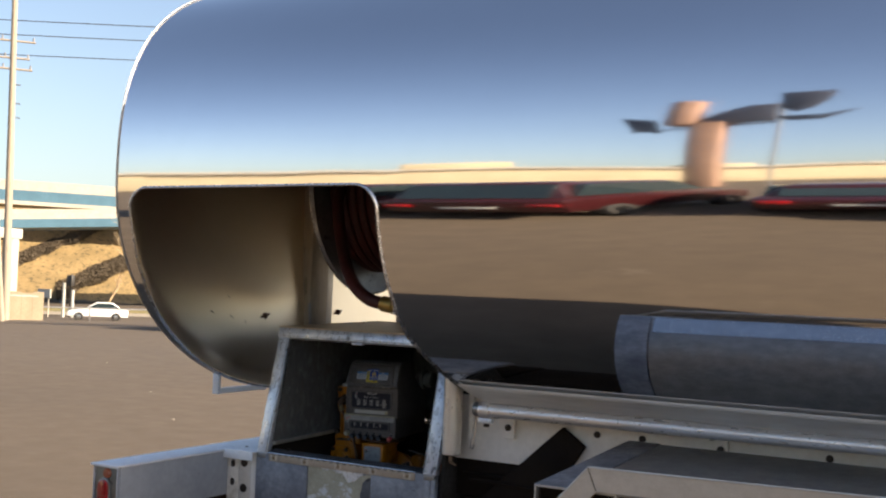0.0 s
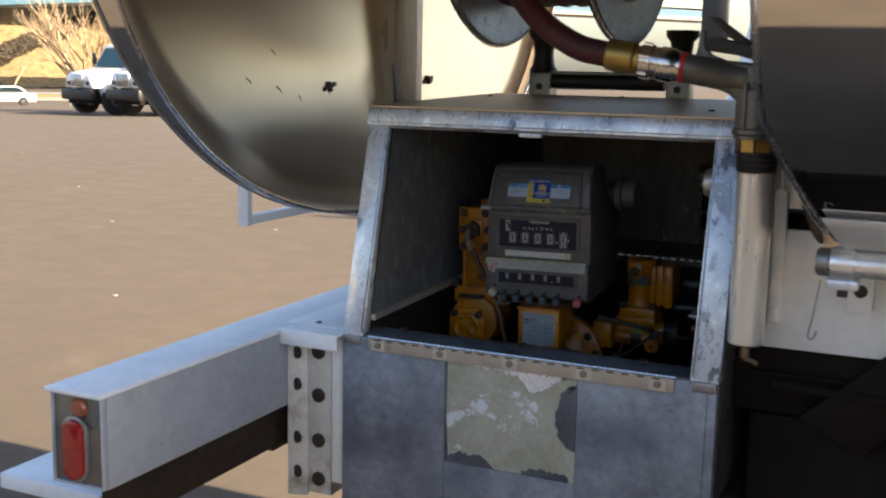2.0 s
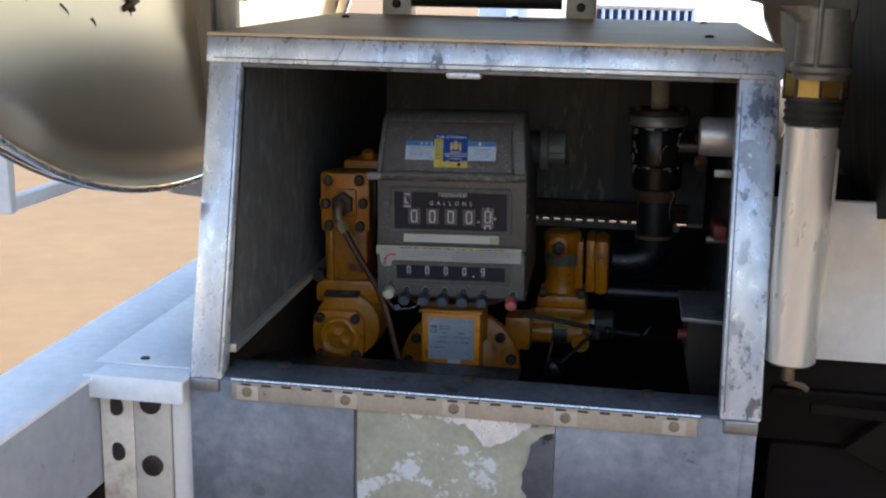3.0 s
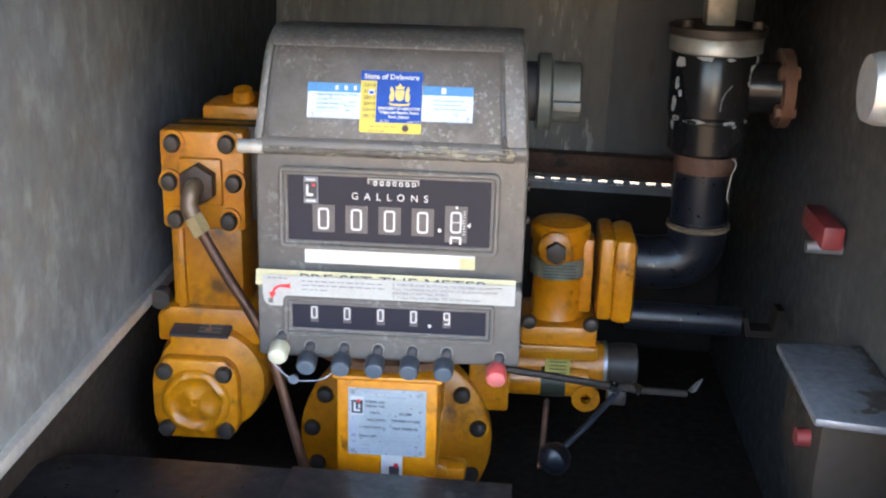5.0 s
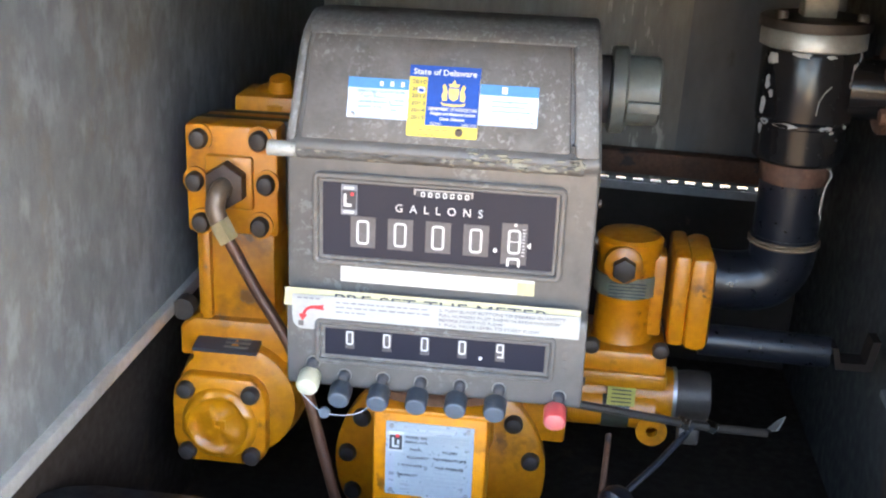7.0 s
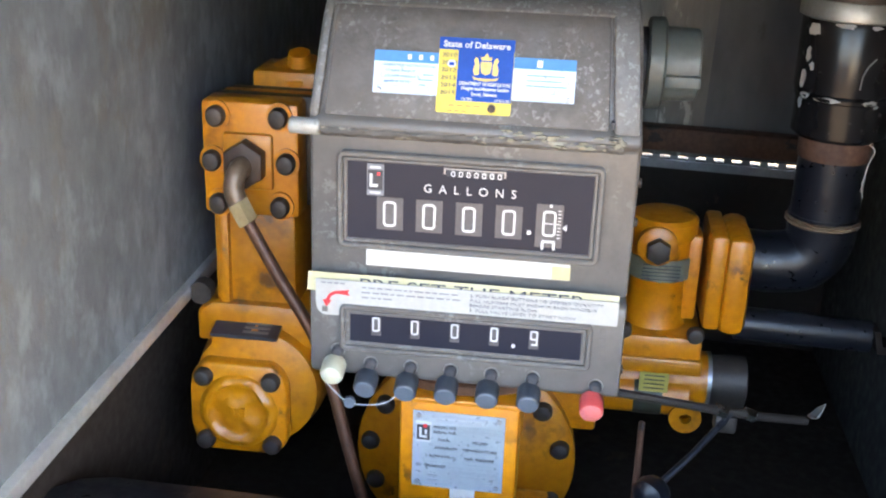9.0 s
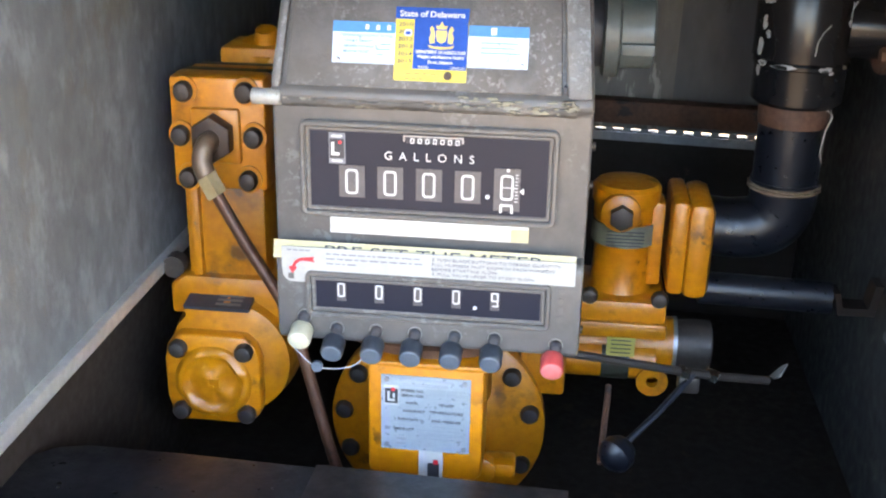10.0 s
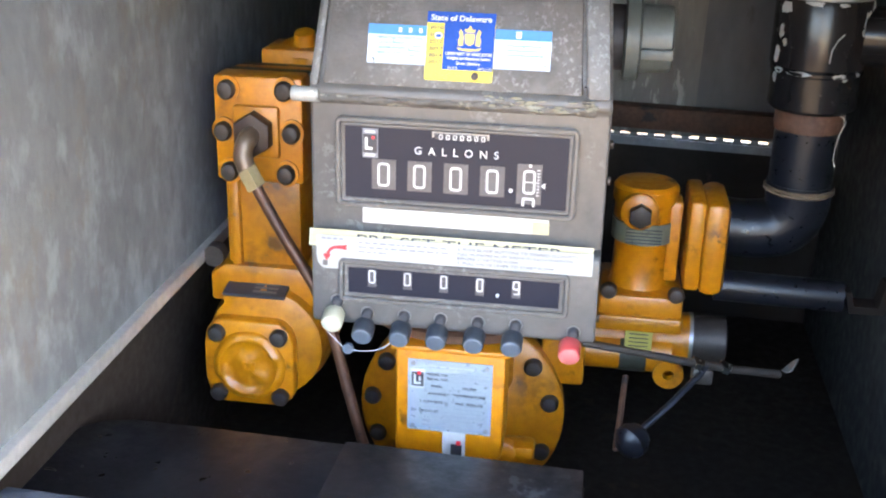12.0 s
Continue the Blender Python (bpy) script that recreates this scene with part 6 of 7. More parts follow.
    part("scratch", tube([(c[0] + 0.047 * math.sin(radians(a)), c[1] - 0.0486 * math.cos(radians(a)), z) for a, z in ((4, 1.222), (5, 1.235), (10, 1.244), (18, 1.251))], 0.0006, 5), chip_white, flt)
    part("filter_cap", lathe([(0, 0.047), (0.002, 0.0515), (0.017, 0.0515), (0.019, 0.050), (0.019, 0.0)], (*c, 1.2815), (0, 0, 1), 48), cap_alloy, flt, "dull bright cap ring")
    part("cap_flange", lathe([(0, 0.050), (0.001, 0.054), (0.010, 0.054), (0.012, 0.051), (0.012, 0.0)], (*c, 1.3000), (0, 0, 1), 48), bolt_dark, flt, "dark flange over the cap")
    part("stem", box(c[0] - 0.016, c[0] + 0.016, c[1] - 0.016, c[1] + 0.016, 1.310, 1.395, 0.003), nozzle_grey, flt, "square grey stem, paint flaking")
    for s in (-1, 1):
        part("cap_bolt", bolt_head((c[0] + s * 0.038, c[1] - 0.028, 1.311), 0.006, 0.009, (0, 0, 1)), bolt_dark, flt)
    part("side_port", cyl((-2.055, c[1] - 0.01, 1.245), (-2.012, c[1] - 0.015, 1.245), 0.030, n=20), black_gloss, flt)
    part("port_flange", lathe([(0, 0.044), (0.012, 0.044)], (-2.024, c[1] - 0.015, 1.245), (1, 0, 0), 24), rust, flt, "rusty orange port flange")
    for a in (35, 145, 215, 325):
        y, z = c[1] - 0.015 + 0.036 * math.cos(radians(a)), 1.245 + 0.036 * math.sin(radians(a))
        part("flange_bolt", hexnut((-2.030, y, z), (-2.008, y, z), 0.008), rust, flt)

    fit_to_view(r)
    for o in r.children_recursive:
        o.data.transform(Matrix.Translation((0.012, 0.052, -0.021)))
    hp = thing("cross_pipe", "thin black drain pipe lying across the pan", "pipe")
    part("pipe", cyl((-2.165, 4.07, 0.965), (-2.035, 4.07, 0.962), 0.0165, n=20), pipe_black, hp)
    part("bracket", prism([(-2.036, 0.975), (-2.030, 0.952), (-1.995, 0.952), (-1.990, 0.985), (-1.998, 0.985), (-2.002, 0.960), (-2.026, 0.960), (-2.030, 0.975)], 4.05, 4.075, 0.0, "y"), shadow_black, hp)

    fit_to_view(hp)
    vb = thing("valve_box", "small grey steel control box with a rust-stained lid", "control box")
    # body takes the pan's near-black to imitate its unlit sides
    part("body", prism([(-2.022, 0.955), (-2.010, 0.90), (-1.949, 0.90), (-1.949, 1.022), (-2.022, 1.022)], 3.69, 3.815, 0.003, "y"), pan_black, vb)
    part("lid", prism([(-2.033, 3.675), (-1.949, 3.665), (-1.949, 3.845), (-2.032, 3.835)], 1.0225, 1.030, 0.002, "z"), lid_dark, vb, "dark bare lid with a stain")
    part("button", cyl((-2.034, 3.72, 0.990), (-2.020, 3.72, 0.990), 0.008, n=16), dull_red, vb, "red push button")

    ac = thing("vent_cap", "grey cylindrical vent fitting on the side wall", "vent")
    part("body", lathe([(0, 0.026), (0.004, 0.029), (0.066, 0.029), (0.074, 0.026), (0.074, 0)], (-1.949, 3.72, 1.296), (-1, 0, 0), 32), alloy, ac, "bare metal drum")
    part("clamp", lathe([(0, 0.038), (0.018, 0.038)], (-1.949, 3.725, 1.29), (-1, 0, 0), 32), bolt_dark, ac)
    part("wing_nut", box(-2.00, -1.96, 3.700, 3.712, 1.238, 1.250, 0.003), steel_dull, ac)

    vh = thing("shutoff_handle", "red shut-off lever on the side wall", "valve handle")
    part("lever", box(-1.975, -1.952, 3.94, 4.03, 1.092, 1.118, 0.004), dull_red, vh)
    part("stem", cyl((-1.985, 3.96, 1.09), (-1.945, 3.96, 1.09), 0.007, n=10), steel_dull, vh)

    lv = thing("delivery_lever", "dark ball-ended lever low in the drip pan", "lever")
    part("rod", tube([(-2.163, 3.938, 0.922), (-2.195, 3.91, 0.892), (-2.226, 3.885, 0.868)], 0.0034, 8), pipe_black, lv)
    part("rod", tube([(-2.240, 3.96, 0.89), (-2.245, 3.88, 0.850)], 0.0032, 8), rust, lv)
    part("ball", lathe([(0, 0.004), (0.004, 0.013), (0.011, 0.017), (0.021, 0.017), (0.028, 0.011), (0.031, 0.0)], (-2.222, 3.892, 0.866), (-0.5, -0.7, -0.2), 20), pipe_black, lv)
    rag = thing("rag_scrap", "crumpled grey scrap caught on the linkage", "scrap")
    b = bmesh.new()
    rnd = random.Random(8)
    pts = [(-2.092 + rnd.uniform(-0.006, 0.006) + 0.010 * math.cos(k * 0.9), 3.985 + 0.008 * math.sin(k * 0.9), 0.902 + rnd.uniform(0, 0.026)) for k in range(7)]
    vs = [b.verts.new(p) for p in pts]
    cv = b.verts.new((-2.092, 3.978, 0.916))
    for k in range(7):
        b.faces.new((vs[k], vs[(k + 1) % 7], cv))
    o = part("paper", b, tag_grey, rag, smooth=0)
    o.modifiers.new("paper", "SOLIDIFY").thickness = 0.001
    fit_to_view(rag)


build_pipes()


# ---- rear bumper, step and frame ----
def build_bumper():
    bp = thing("rear_bumper", "steel bumper beam with shaded-grey sides, sky-bright top and red lamp", "bumper")
    X0, X1, Y0, Y1 = -2.998, -2.878, 2.920, 5.06
    part("beam", box(X0, X1, Y0, Y1, 0.762, 0.934, 0.004), beam_shade_grey, bp, "hollow beam, sides coloured a shaded blue-grey")
    # white top colour imitates the beam's top reflecting the sky
    part("top_plate", box(X0 - 0.006, X1 + 0.004, Y0 - 0.022, Y1, 0.9345, 0.9425, 0.002), beam_white, bp)
    end = part("end_plate", box(X0 + 0.004, X1 - 0.006, Y0 - 0.008, Y0 - 0.0005, 0.766, 0.930, 0.002), nozzle_grey, bp, "dull grey end plate")
    part("end_flange", framed(X0 + 0.001, X1 - 0.001, 0.764, 0.934, 0.005, Y0 - 0.014, Y0 - 0.001, 0.002), beam_shade_grey, bp)

    def oval(rx, rz, x, z, y0, y1, bevel):
        pts = []
        for k in range(36):
            a = 2 * math.pi * k / 36
            pts.append((x + rx * math.cos(a), z + (rz - rx) * (1 if math.sin(a) > 0 else -1) * (1 if abs(math.sin(a)) > 1e-6 else 0) + rx * math.sin(a)))
        return prism(pts, y0, y1, bevel, "y")

    part("lamp_gasket", oval(0.029, 0.062, -2.942, 0.833, Y0 - 0.016, Y0 - 0.006, 0.002), steel_dull, end)
    lamp = part("tail_lamp", oval(0.024, 0.056, -2.942, 0.833, Y0 - 0.024, Y0 - 0.012, 0.005), lens_red, end, "red oval lamp lens")
    part("lens_seam", box(-2.965, -2.919, Y0 - 0.0246, Y0 - 0.023, 0.8325, 0.8335), dull_red, lamp, smooth=0)
    part("marker_lamp", lathe([(0, 0.018), (0.004, 0.018), (0.010, 0.013), (0.012, 0.0)], (-2.932, Y0 - 0.008, 0.911), (0, -1, 0), 20), lens_amber, end, "faded amber marker lens")
    part("wire", tube(spline([(-2.927, Y0 - 0.01, 0.895), (-2.912, Y0 - 0.016, 0.887), (-2.902, Y0 - 0.012, 0.875)]), 0.002, 5), black_iron, end)

    st = thing("rear_step", "pale steel step plate behind the bumper", "step")
    part("tread", box(-3.30, -3.03, 3.06, 4.98, 0.640, 0.675, 0.006), beam_white, st, "pale painted step plate")
    part("hanger", box(-3.10, -2.99, 3.6, 3.68, 0.60, 0.78, 0.004), rust, st)
    part("hanger", box(-3.10, -2.99, 4.7, 4.78, 0.60, 0.78, 0.004), rust, st)

    ch = thing("bolted_channel", "cream steel channel with two rows of bolt holes", "bracket")
    part("web", box(-2.830, -2.772, 3.503, 3.512, 0.565, 0.918, 0.002), channel_cream, ch)
    part("flange", prism([(-2.8755, 3.490), (-2.8755, 3.498), (-2.833, 3.511), (-2.830, 3.503)], 0.555, 0.918, 0.001, "z"), channel_cream, ch)
    part("return", box(-2.778, -2.770, 3.5035, 3.56, 0.565, 0.918, 0.002), alloy, ch)
    for z in (0.893, 0.794, 0.690, 0.60):
        part("bolt", bolt_head((-2.802, 3.503, z), 0.0165, 0.006), bolt_dark, ch)
    for z in (0.887, 0.815, 0.692, 0.612):
        part("bolt", bolt_head((-2.854, 3.4965, z), 0.0145, 0.005, (-0.28, -0.96, 0)), bolt_dark, ch)
    part("side_plate", box(-2.768, -2.734, 3.50, 3.52, 0.60, 0.935, 0.002), panel_white, ch)
    cp = thing("cap_plate", "white folded cap plate joining bumper and cabinet", "plate")
    part("top", box(-2.876, -2.736, 3.468, 3.92, 0.9385, 0.9455, 0.002), beam_white, cp)
    part("upper_plate", box(-2.893, -2.742, 3.515, 3.90, 0.9463, 0.9487, 0.0008), beam_white, cp)
    part("front_lip", box(-2.888, -2.736, 3.464, 3.472, 0.9100, 0.9455, 0.002), beam_white, cp)
    part("screw", bolt_head((-2.825, 3.54, 0.9486), 0.007, 0.003, (0, 0, 1)), bolt_dark, cp)
    lad = thing("ladder_bracket", "thin pale steel bracket hanging behind the tank", "bracket")
    part("upright", box(-3.155, -3.125, 3.700, 3.720, 1.122, 1.40, 0.003), beam_white, lad)
    part("rung", box(-3.152, -3.128, 3.7205, 4.0045, 1.124, 1.147, 0.003), beam_white, lad)
    part("upright", box(-3.155, -3.125, 4.005, 4.025, 1.122, 1.40, 0.003), beam_white, lad)
    part("tie", box(-3.15, -2.93, 3.706, 3.716, 1.37, 1.39, 0.002), beam_white, lad)


build_bumper()


def build_side():
    fr = thing("side_frame", "cream-painted side skirt above black chassis steel", "truck frame")
    part("skirt", box(-1.93, 1.9, 3.625, 3.640, 0.995, 1.225, 0.002), panel_white, fr, "cream-painted skirt panel")
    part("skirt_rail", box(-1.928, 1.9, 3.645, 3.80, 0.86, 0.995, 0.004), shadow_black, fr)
    # top raised to block sunlit ground, so the gap above reads black
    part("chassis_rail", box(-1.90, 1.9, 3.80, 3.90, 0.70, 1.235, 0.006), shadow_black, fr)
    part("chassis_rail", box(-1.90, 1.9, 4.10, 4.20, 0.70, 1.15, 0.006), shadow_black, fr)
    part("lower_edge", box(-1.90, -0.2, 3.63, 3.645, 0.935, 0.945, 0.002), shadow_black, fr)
    # added plate that fills the dark brown area below the beam
    part("rear_web", box(-2.935, -2.918, 2.96, 5.0, 0.655, 0.762, 0.003), deep_brown, fr, "dark brown plate under the bumper")
    # added black box standing in for the shade below the cabinet
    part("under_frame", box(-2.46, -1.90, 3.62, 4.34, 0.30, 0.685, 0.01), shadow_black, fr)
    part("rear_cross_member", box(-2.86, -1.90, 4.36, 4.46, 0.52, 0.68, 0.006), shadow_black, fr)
    for x in (-1.38, -1.22, -0.62, 0.2):
        part("bolt", bolt_head((x, 3.625, 1.130), 0.012, 0.006), bolt_dark, fr)
    for x in (0.35, 1.35):
        for y in (3.35, 4.3):
            part("tyre", lathe([(0, 0.42), (0.03, 0.47), (0.22, 0.47), (0.25, 0.42)], (x, y, 0.47), (0, 1, 0), 28), tyre_mat, fr)
    # black box standing in for the deep shade under the tank
    part("underbody", box(-1.9, 1.9, 3.64, 4.34, 0.28, 0.86, 0.02), shadow_black, fr, "black block standing in for the shade under the truck")
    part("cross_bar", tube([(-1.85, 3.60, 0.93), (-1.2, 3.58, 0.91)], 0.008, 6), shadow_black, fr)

    rail = thing("grab_rail", "bright aluminium grab rail clamped to the skirt", "rail")
    part("bar", cyl((-1.735, 3.465, 1.196), (1.9, 3.465, 1.203), 0.0238, n=24), rail_alu, rail, "long aluminium tube")
    part("clamp", lathe([(0, 0.027), (0.004, 0.029), (0.036, 0.029), (0.040, 0.027)], (-1.748, 3.465, 1.196), (1, 0, 0), 24), rail_alu, rail)
    part("end_cap", lathe([(0, 0.020), (0.006, 0.025), (0.022, 0.025)], (-1.772, 3.465, 1.196), (1, 0, 0), 24), steel_dull, rail)
    part("lug", box(-1.752, -1.700, 3.453, 3.485, 1.150, 1.168, 0.004), zinc, rail)
    part("lug_bolt", cyl((-1.726, 3.469, 1.137), (-1.726, 3.469, 1.152), 0.010, n=6), bolt_dark, rail)
    for x in (-1.705, -0.95, -0.2, 0.55):
        part("tab", box(x - 0.022, x + 0.022, 3.60, 3.624, 1.085, 1.19, 0.004), panel_white, rail)
        part("tab_bolt", bolt_head((x, 3.60, 1.125), 0.012, 0.007), bolt_dark, rail)
        part("standoff", cyl((x, 3.49, 1.175), (x, 3.61, 1.170), 0.010, n=10), steel_dull, rail)
    part("hitch_pin", tube(spline([(-1.762, 3.455, 1.165), (-1.770, 3.450, 1.10), (-1.776, 3.452, 1.065), (-1.768, 3.452, 1.06), (-1.762, 3.452, 1.075)]), 0.0018, 6), steel_dull, rail)

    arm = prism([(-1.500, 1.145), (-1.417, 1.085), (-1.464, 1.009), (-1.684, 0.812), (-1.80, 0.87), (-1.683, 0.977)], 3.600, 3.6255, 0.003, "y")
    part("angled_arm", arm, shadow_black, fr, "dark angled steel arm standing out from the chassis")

    fb = thing("fender_locker", "bare aluminium locker on the side with an open dark tray", "locker")
    part("top_sheet", prism([(2.873, 1.078), (3.615, 1.120), (3.615, 1.114), (2.873, 1.072)], -1.145, 1.9, 0.0), steel_dull, fb, "grey aluminium sheet top")
    part("edge_strip", prism([(2.870, 1.080), (3.615, 1.123), (3.615, 1.115), (2.870, 1.072)], -1.256, -1.149, 0.001), panel_grey, fb, "paler plate along the end of the top")
    part("sheet_edge", prism([(2.876, 1.0825), (2.99, 1.0890), (2.99, 1.0850), (2.876, 1.0785)], -1.135, 1.9, 0.0), chrome, fb, "bright folded edge of the sheet")
    part("front_tube", framed(-1.256, -1.02, 0.93, 1.0785, 0.005, 2.866, 2.884), alloy, fb)
    outer = [(-1.262, 0.955), (-1.172, 1.055), (-1.090, 1.147), (1.9, 1.190)]
    inner = [(1.9, 1.128), (-1.066, 1.084), (-1.140, 1.000), (-1.200, 0.930)]
    part("tray_frame", prism(outer + inner, 2.838, 2.847, 0.0, "y"), tan_pale, fb, "pale tan bevelled tray frame", smooth=0)
    part("tray_lip", tube([(x, 2.838, z) for x, z in outer], 0.0028, 6), alloy, fb)
    part("mitre_joint", tube([(-1.090, 2.8375, 1.145), (-1.066, 2.8375, 1.086)], 0.0012, 5), bolt_dark, fb)
    part("tray_floor", box(-1.18, 1.9, 2.86, 3.38, 0.80, 0.82), deep_brown, fb)
    part("tray_back", box(-1.24, 1.9, 3.39, 3.40, 0.60, 1.10), deep_brown, fb)
    part("tray_side", prism([(2.890, 1.070), (3.40, 1.100), (3.40, 0.62), (2.890, 0.62)], -1.254, -1.249, 0.0), bolt_dark, fb)
    for x in (-1.0, 0.2, 1.4):
        part("hanger", box(x, x + 0.06, 3.40, 3.665, 0.90, 0.94, 0.003), shadow_black, fb)
    for o in fb.children_recursive:
        o.data.transform(Matrix.Translation((0, -0.020, 0.003)))


build_side()


# ---- the yard's other vehicles ----
def build_truck(paint, grille_mat, label):
    """A short-bonnet delivery truck, nose towards -y, standing on the origin."""
    tk = thing("truck", label, "truck")
    cabp = [(1.35, 0.75), (1.35, 1.55), (1.75, 2.32), (1.95, 2.42), (3.1, 2.42), (3.15, 2.3), (3.15, 0.75)]
    part("cab", prism(cabp, -1.0, 1.0, 0.05, taper=[1, 1, 0.9, 0.88, 0.88, 0.9, 1]), paint, tk, "painted cab")
    hood = [(0.1, 0.90), (0.05, 1.25), (0.18, 1.42), (1.4, 1.62), (1.5, 1.6), (1.5, 0.90)]
    part("bonnet", prism(hood, -0.92, 0.92, 0.06, taper=[0.9, 0.72, 0.74, 1, 1, 1]), paint, tk)
    ws = prism([(1.335, 1.62), (1.715, 2.27), (1.70, 2.275), (1.325, 1.64)], -0.83, 0.83, 0.0, taper=[1, 0.9, 0.9, 1])
    part("windscreen", ws, cab_glass, tk, "teal tinted windscreen", smooth=0)
    for s in (-1, 1):
        part("side_window", prism([(1.75, 1.62), (2.0, 2.2), (2.7, 2.25), (2.8, 1.62)], s * 0.985, s * 0.93, 0.0), cab_glass, tk, smooth=0)
        part("mudguard", lathe([(0, 0.56), (0.30, 0.50), (0.32, 0.45)], (s * 0.66, 0.98, 0.86), (s, 0, 0), 24), paint, tk)
        w = part("wheel", lathe([(0, 0.50), (0.03, 0.53), (0.25, 0.53), (0.28, 0.48), (0.27, 0.30), (0.16, 0.28), (0.16, 0)], (s * 0.76, 0.95, 0.53), (s, 0, 0), 28), tyre_mat, tk)
        part("hub", lathe([(0, 0.26), (0.05, 0.22), (0.08, 0.1), (0.14, 0.09)], (s * 0.92, 0.95, 0.53), (s, 0, 0), 20), alloy, w)
        part("headlamp", box(s * 0.55 - 0.11, s * 0.55 + 0.11, 0.045, 0.14, 1.00, 1.14, 0.03), grille_mat if grille_mat is truck_blue else car_glass, tk)
        part("mirror", box(s * 1.2 - 0.1, s * 1.2 + 0.1, 1.5, 1.56, 1.7, 2.1, 0.03, bm=cyl((s * 0.95, 1.55, 1.7), (s * 1.2, 1.53, 1.8), 0.015, n=6)), black_iron, tk)
    g = part("grille", framed(-0.34, 0.34, 0.93, 1.36, 0.03, -0.0, 0.08, 0.01), chrome, tk, "chrome grille surround")
    for k in range(13):
        x = -0.28 + k * 0.0467
        part("grille_bar", box(x - 0.010, x + 0.010, 0.0, 0.05, 0.95, 1.34, 0.004), chrome, g)
    part("grille_back", box(-0.32, 0.32, 0.05, 0.09, 0.94, 1.35), grille_mat, g, smooth=0)
    part("bumper", box(-0.90, 0.90, -0.05, 0.16, 0.50, 0.88, 0.09), black_iron, tk, "black front bumper")
    # black box that darkens the space beneath the truck
    part("chassis", box(-0.72, 0.72, 0.14, 6.8, 0.38, 0.80, 0.04), shadow_black, tk)
    part("load_body", box(-1.15, 1.15, 3.3, 7.6, 0.95, 2.55, 0.1), paint, tk)
    part("rear_axle", box(-1.1, 1.1, 5.6, 6.6, 0.0, 0.95, 0.2), tyre_mat, tk)
    return tk


def place(ob, x, y, z, yaw):
    ob.matrix_basis = pose(x, y, z, 0, 0, yaw)
    return ob


t1 = build_truck(car_white, black_iron, "white bonneted truck parked across the yard")
t2 = build_truck(car_white, black_iron, "white bonneted truck with a dark grille beside another")
for tk, x, y, yaw in ((t1, -37.3, 39.4, -14), (t2, -33.9, 38.5, -13)):
    tk.matrix_basis = pose(x, y, ground_z(x, y), 0, 0, yaw) @ Matrix.Diagonal((1.31, 1.31, 1.31, 1))
t1["group"] = t2["group"] = "white trucks parked in the yard"
t3 = build_truck(car_white, truck_blue, "white truck with a blue and chrome grille behind the tank")
t3.matrix_basis = pose(-2.12, 9.9, 0, 0, 0, 3) @ Matrix.Diagonal((1.2, 1.2, 1.05, 1))


def build_car(paint, label, suv=False):
    """A parked car, nose towards +x, standing on the origin."""
    car = thing("car", label, "car")
    if suv:
        body = [(-2.2, 0.35), (-2.25, 1.0), (-2.1, 1.05), (1.2, 1.08), (2.1, 0.95), (2.2, 0.4)]
        roof = [(-2.1, 1.03), (-1.85, 1.70), (-1.6, 1.75), (0.35, 1.74), (1.15, 1.06)]
    else:
        body = [(-2.2, 0.32), (-2.25, 0.85), (-2.0, 0.93), (1.1, 0.92), (2.1, 0.75), (2.2, 0.35)]
        roof = [(-1.75, 0.91), (-1.15, 1.38), (-0.9, 1.42), (0.1, 1.42), (1.0, 0.9)]
    part("body", prism(body, -0.88, 0.88, 0.06, "y", taper=[0.94, 0.97, 0.97, 1, 0.97, 0.92]), paint, car)
    part("cabin", prism(roof, -0.80, 0.80, 0.05, "y", taper=[1, 0.82, 0.8, 0.8, 1]), paint, car)
    c = Vector((sum(p[0] for p in roof) / 5, 0, sum(p[1] for p in roof) / 5))
    glass = [(c.x + (x - c.x) * 0.86, c.z + (z - c.z) * 0.74) for x, z in roof]
    for s in (-1, 1):
        part("side_window", prism(glass, s * 0.70, s * 0.80, 0.0, "y"), car_glass, car, smooth=0)
        for x in (-1.35, 1.35):
            w = part("wheel", lathe([(0, 0.30), (0.02, 0.33), (0.18, 0.33), (0.20, 0.30), (0.19, 0.20), (0.12, 0.19), (0.12, 0)], (x, s * 0.70, 0.33), (0, s, 0), 22), tyre_mat, car)
            part("rim", lathe([(0, 0.19), (0.03, 0.17), (0.04, 0.05)], (x, s * 0.83, 0.33), (0, s, 0), 18), chrome, w)
        part("tail_lamp", box(-2.27, -2.16, s * 0.66 - 0.13, s * 0.66 + 0.13, 0.68, 0.84, 0.02), lens_red, car)
        part("headlamp", box(2.06, 2.18, s * 0.62 - 0.14, s * 0.62 + 0.14, 0.62, 0.76, 0.03), chrome, car)
    part("number_plate", box(-2.275, -2.25, -0.26, 0.26, 0.56, 0.68, 0.004), label_white, car, "blank white plate")
    part("windscreen", prism([(roof[3][0] + 0.07, roof[3][1] - 0.05), (roof[4][0] + 0.02, roof[4][1] + 0.04), (roof[4][0] - 0.05, roof[4][1] + 0.04), (roof[3][0] - 0.0, roof[3][1] - 0.06)], -0.66, 0.66, 0.0, "y"), car_glass, car, smooth=0)
    part("rear_window", prism([(roof[1][0] - 0.06, roof[1][1] - 0.06), (roof[0][0] - 0.01, roof[0][1] + 0.05), (roof[0][0] + 0.06, roof[0][1] + 0.05), (roof[1][0] + 0.02, roof[1][1] - 0.06)], -0.66, 0.66, 0.0, "y"), car_glass, car, smooth=0)
    return car


place(build_car(car_white, "white sedan parked beyond the yard"), -64.2, 60.6, ground_z(-64.2, 60.6) - 0.05, -132)
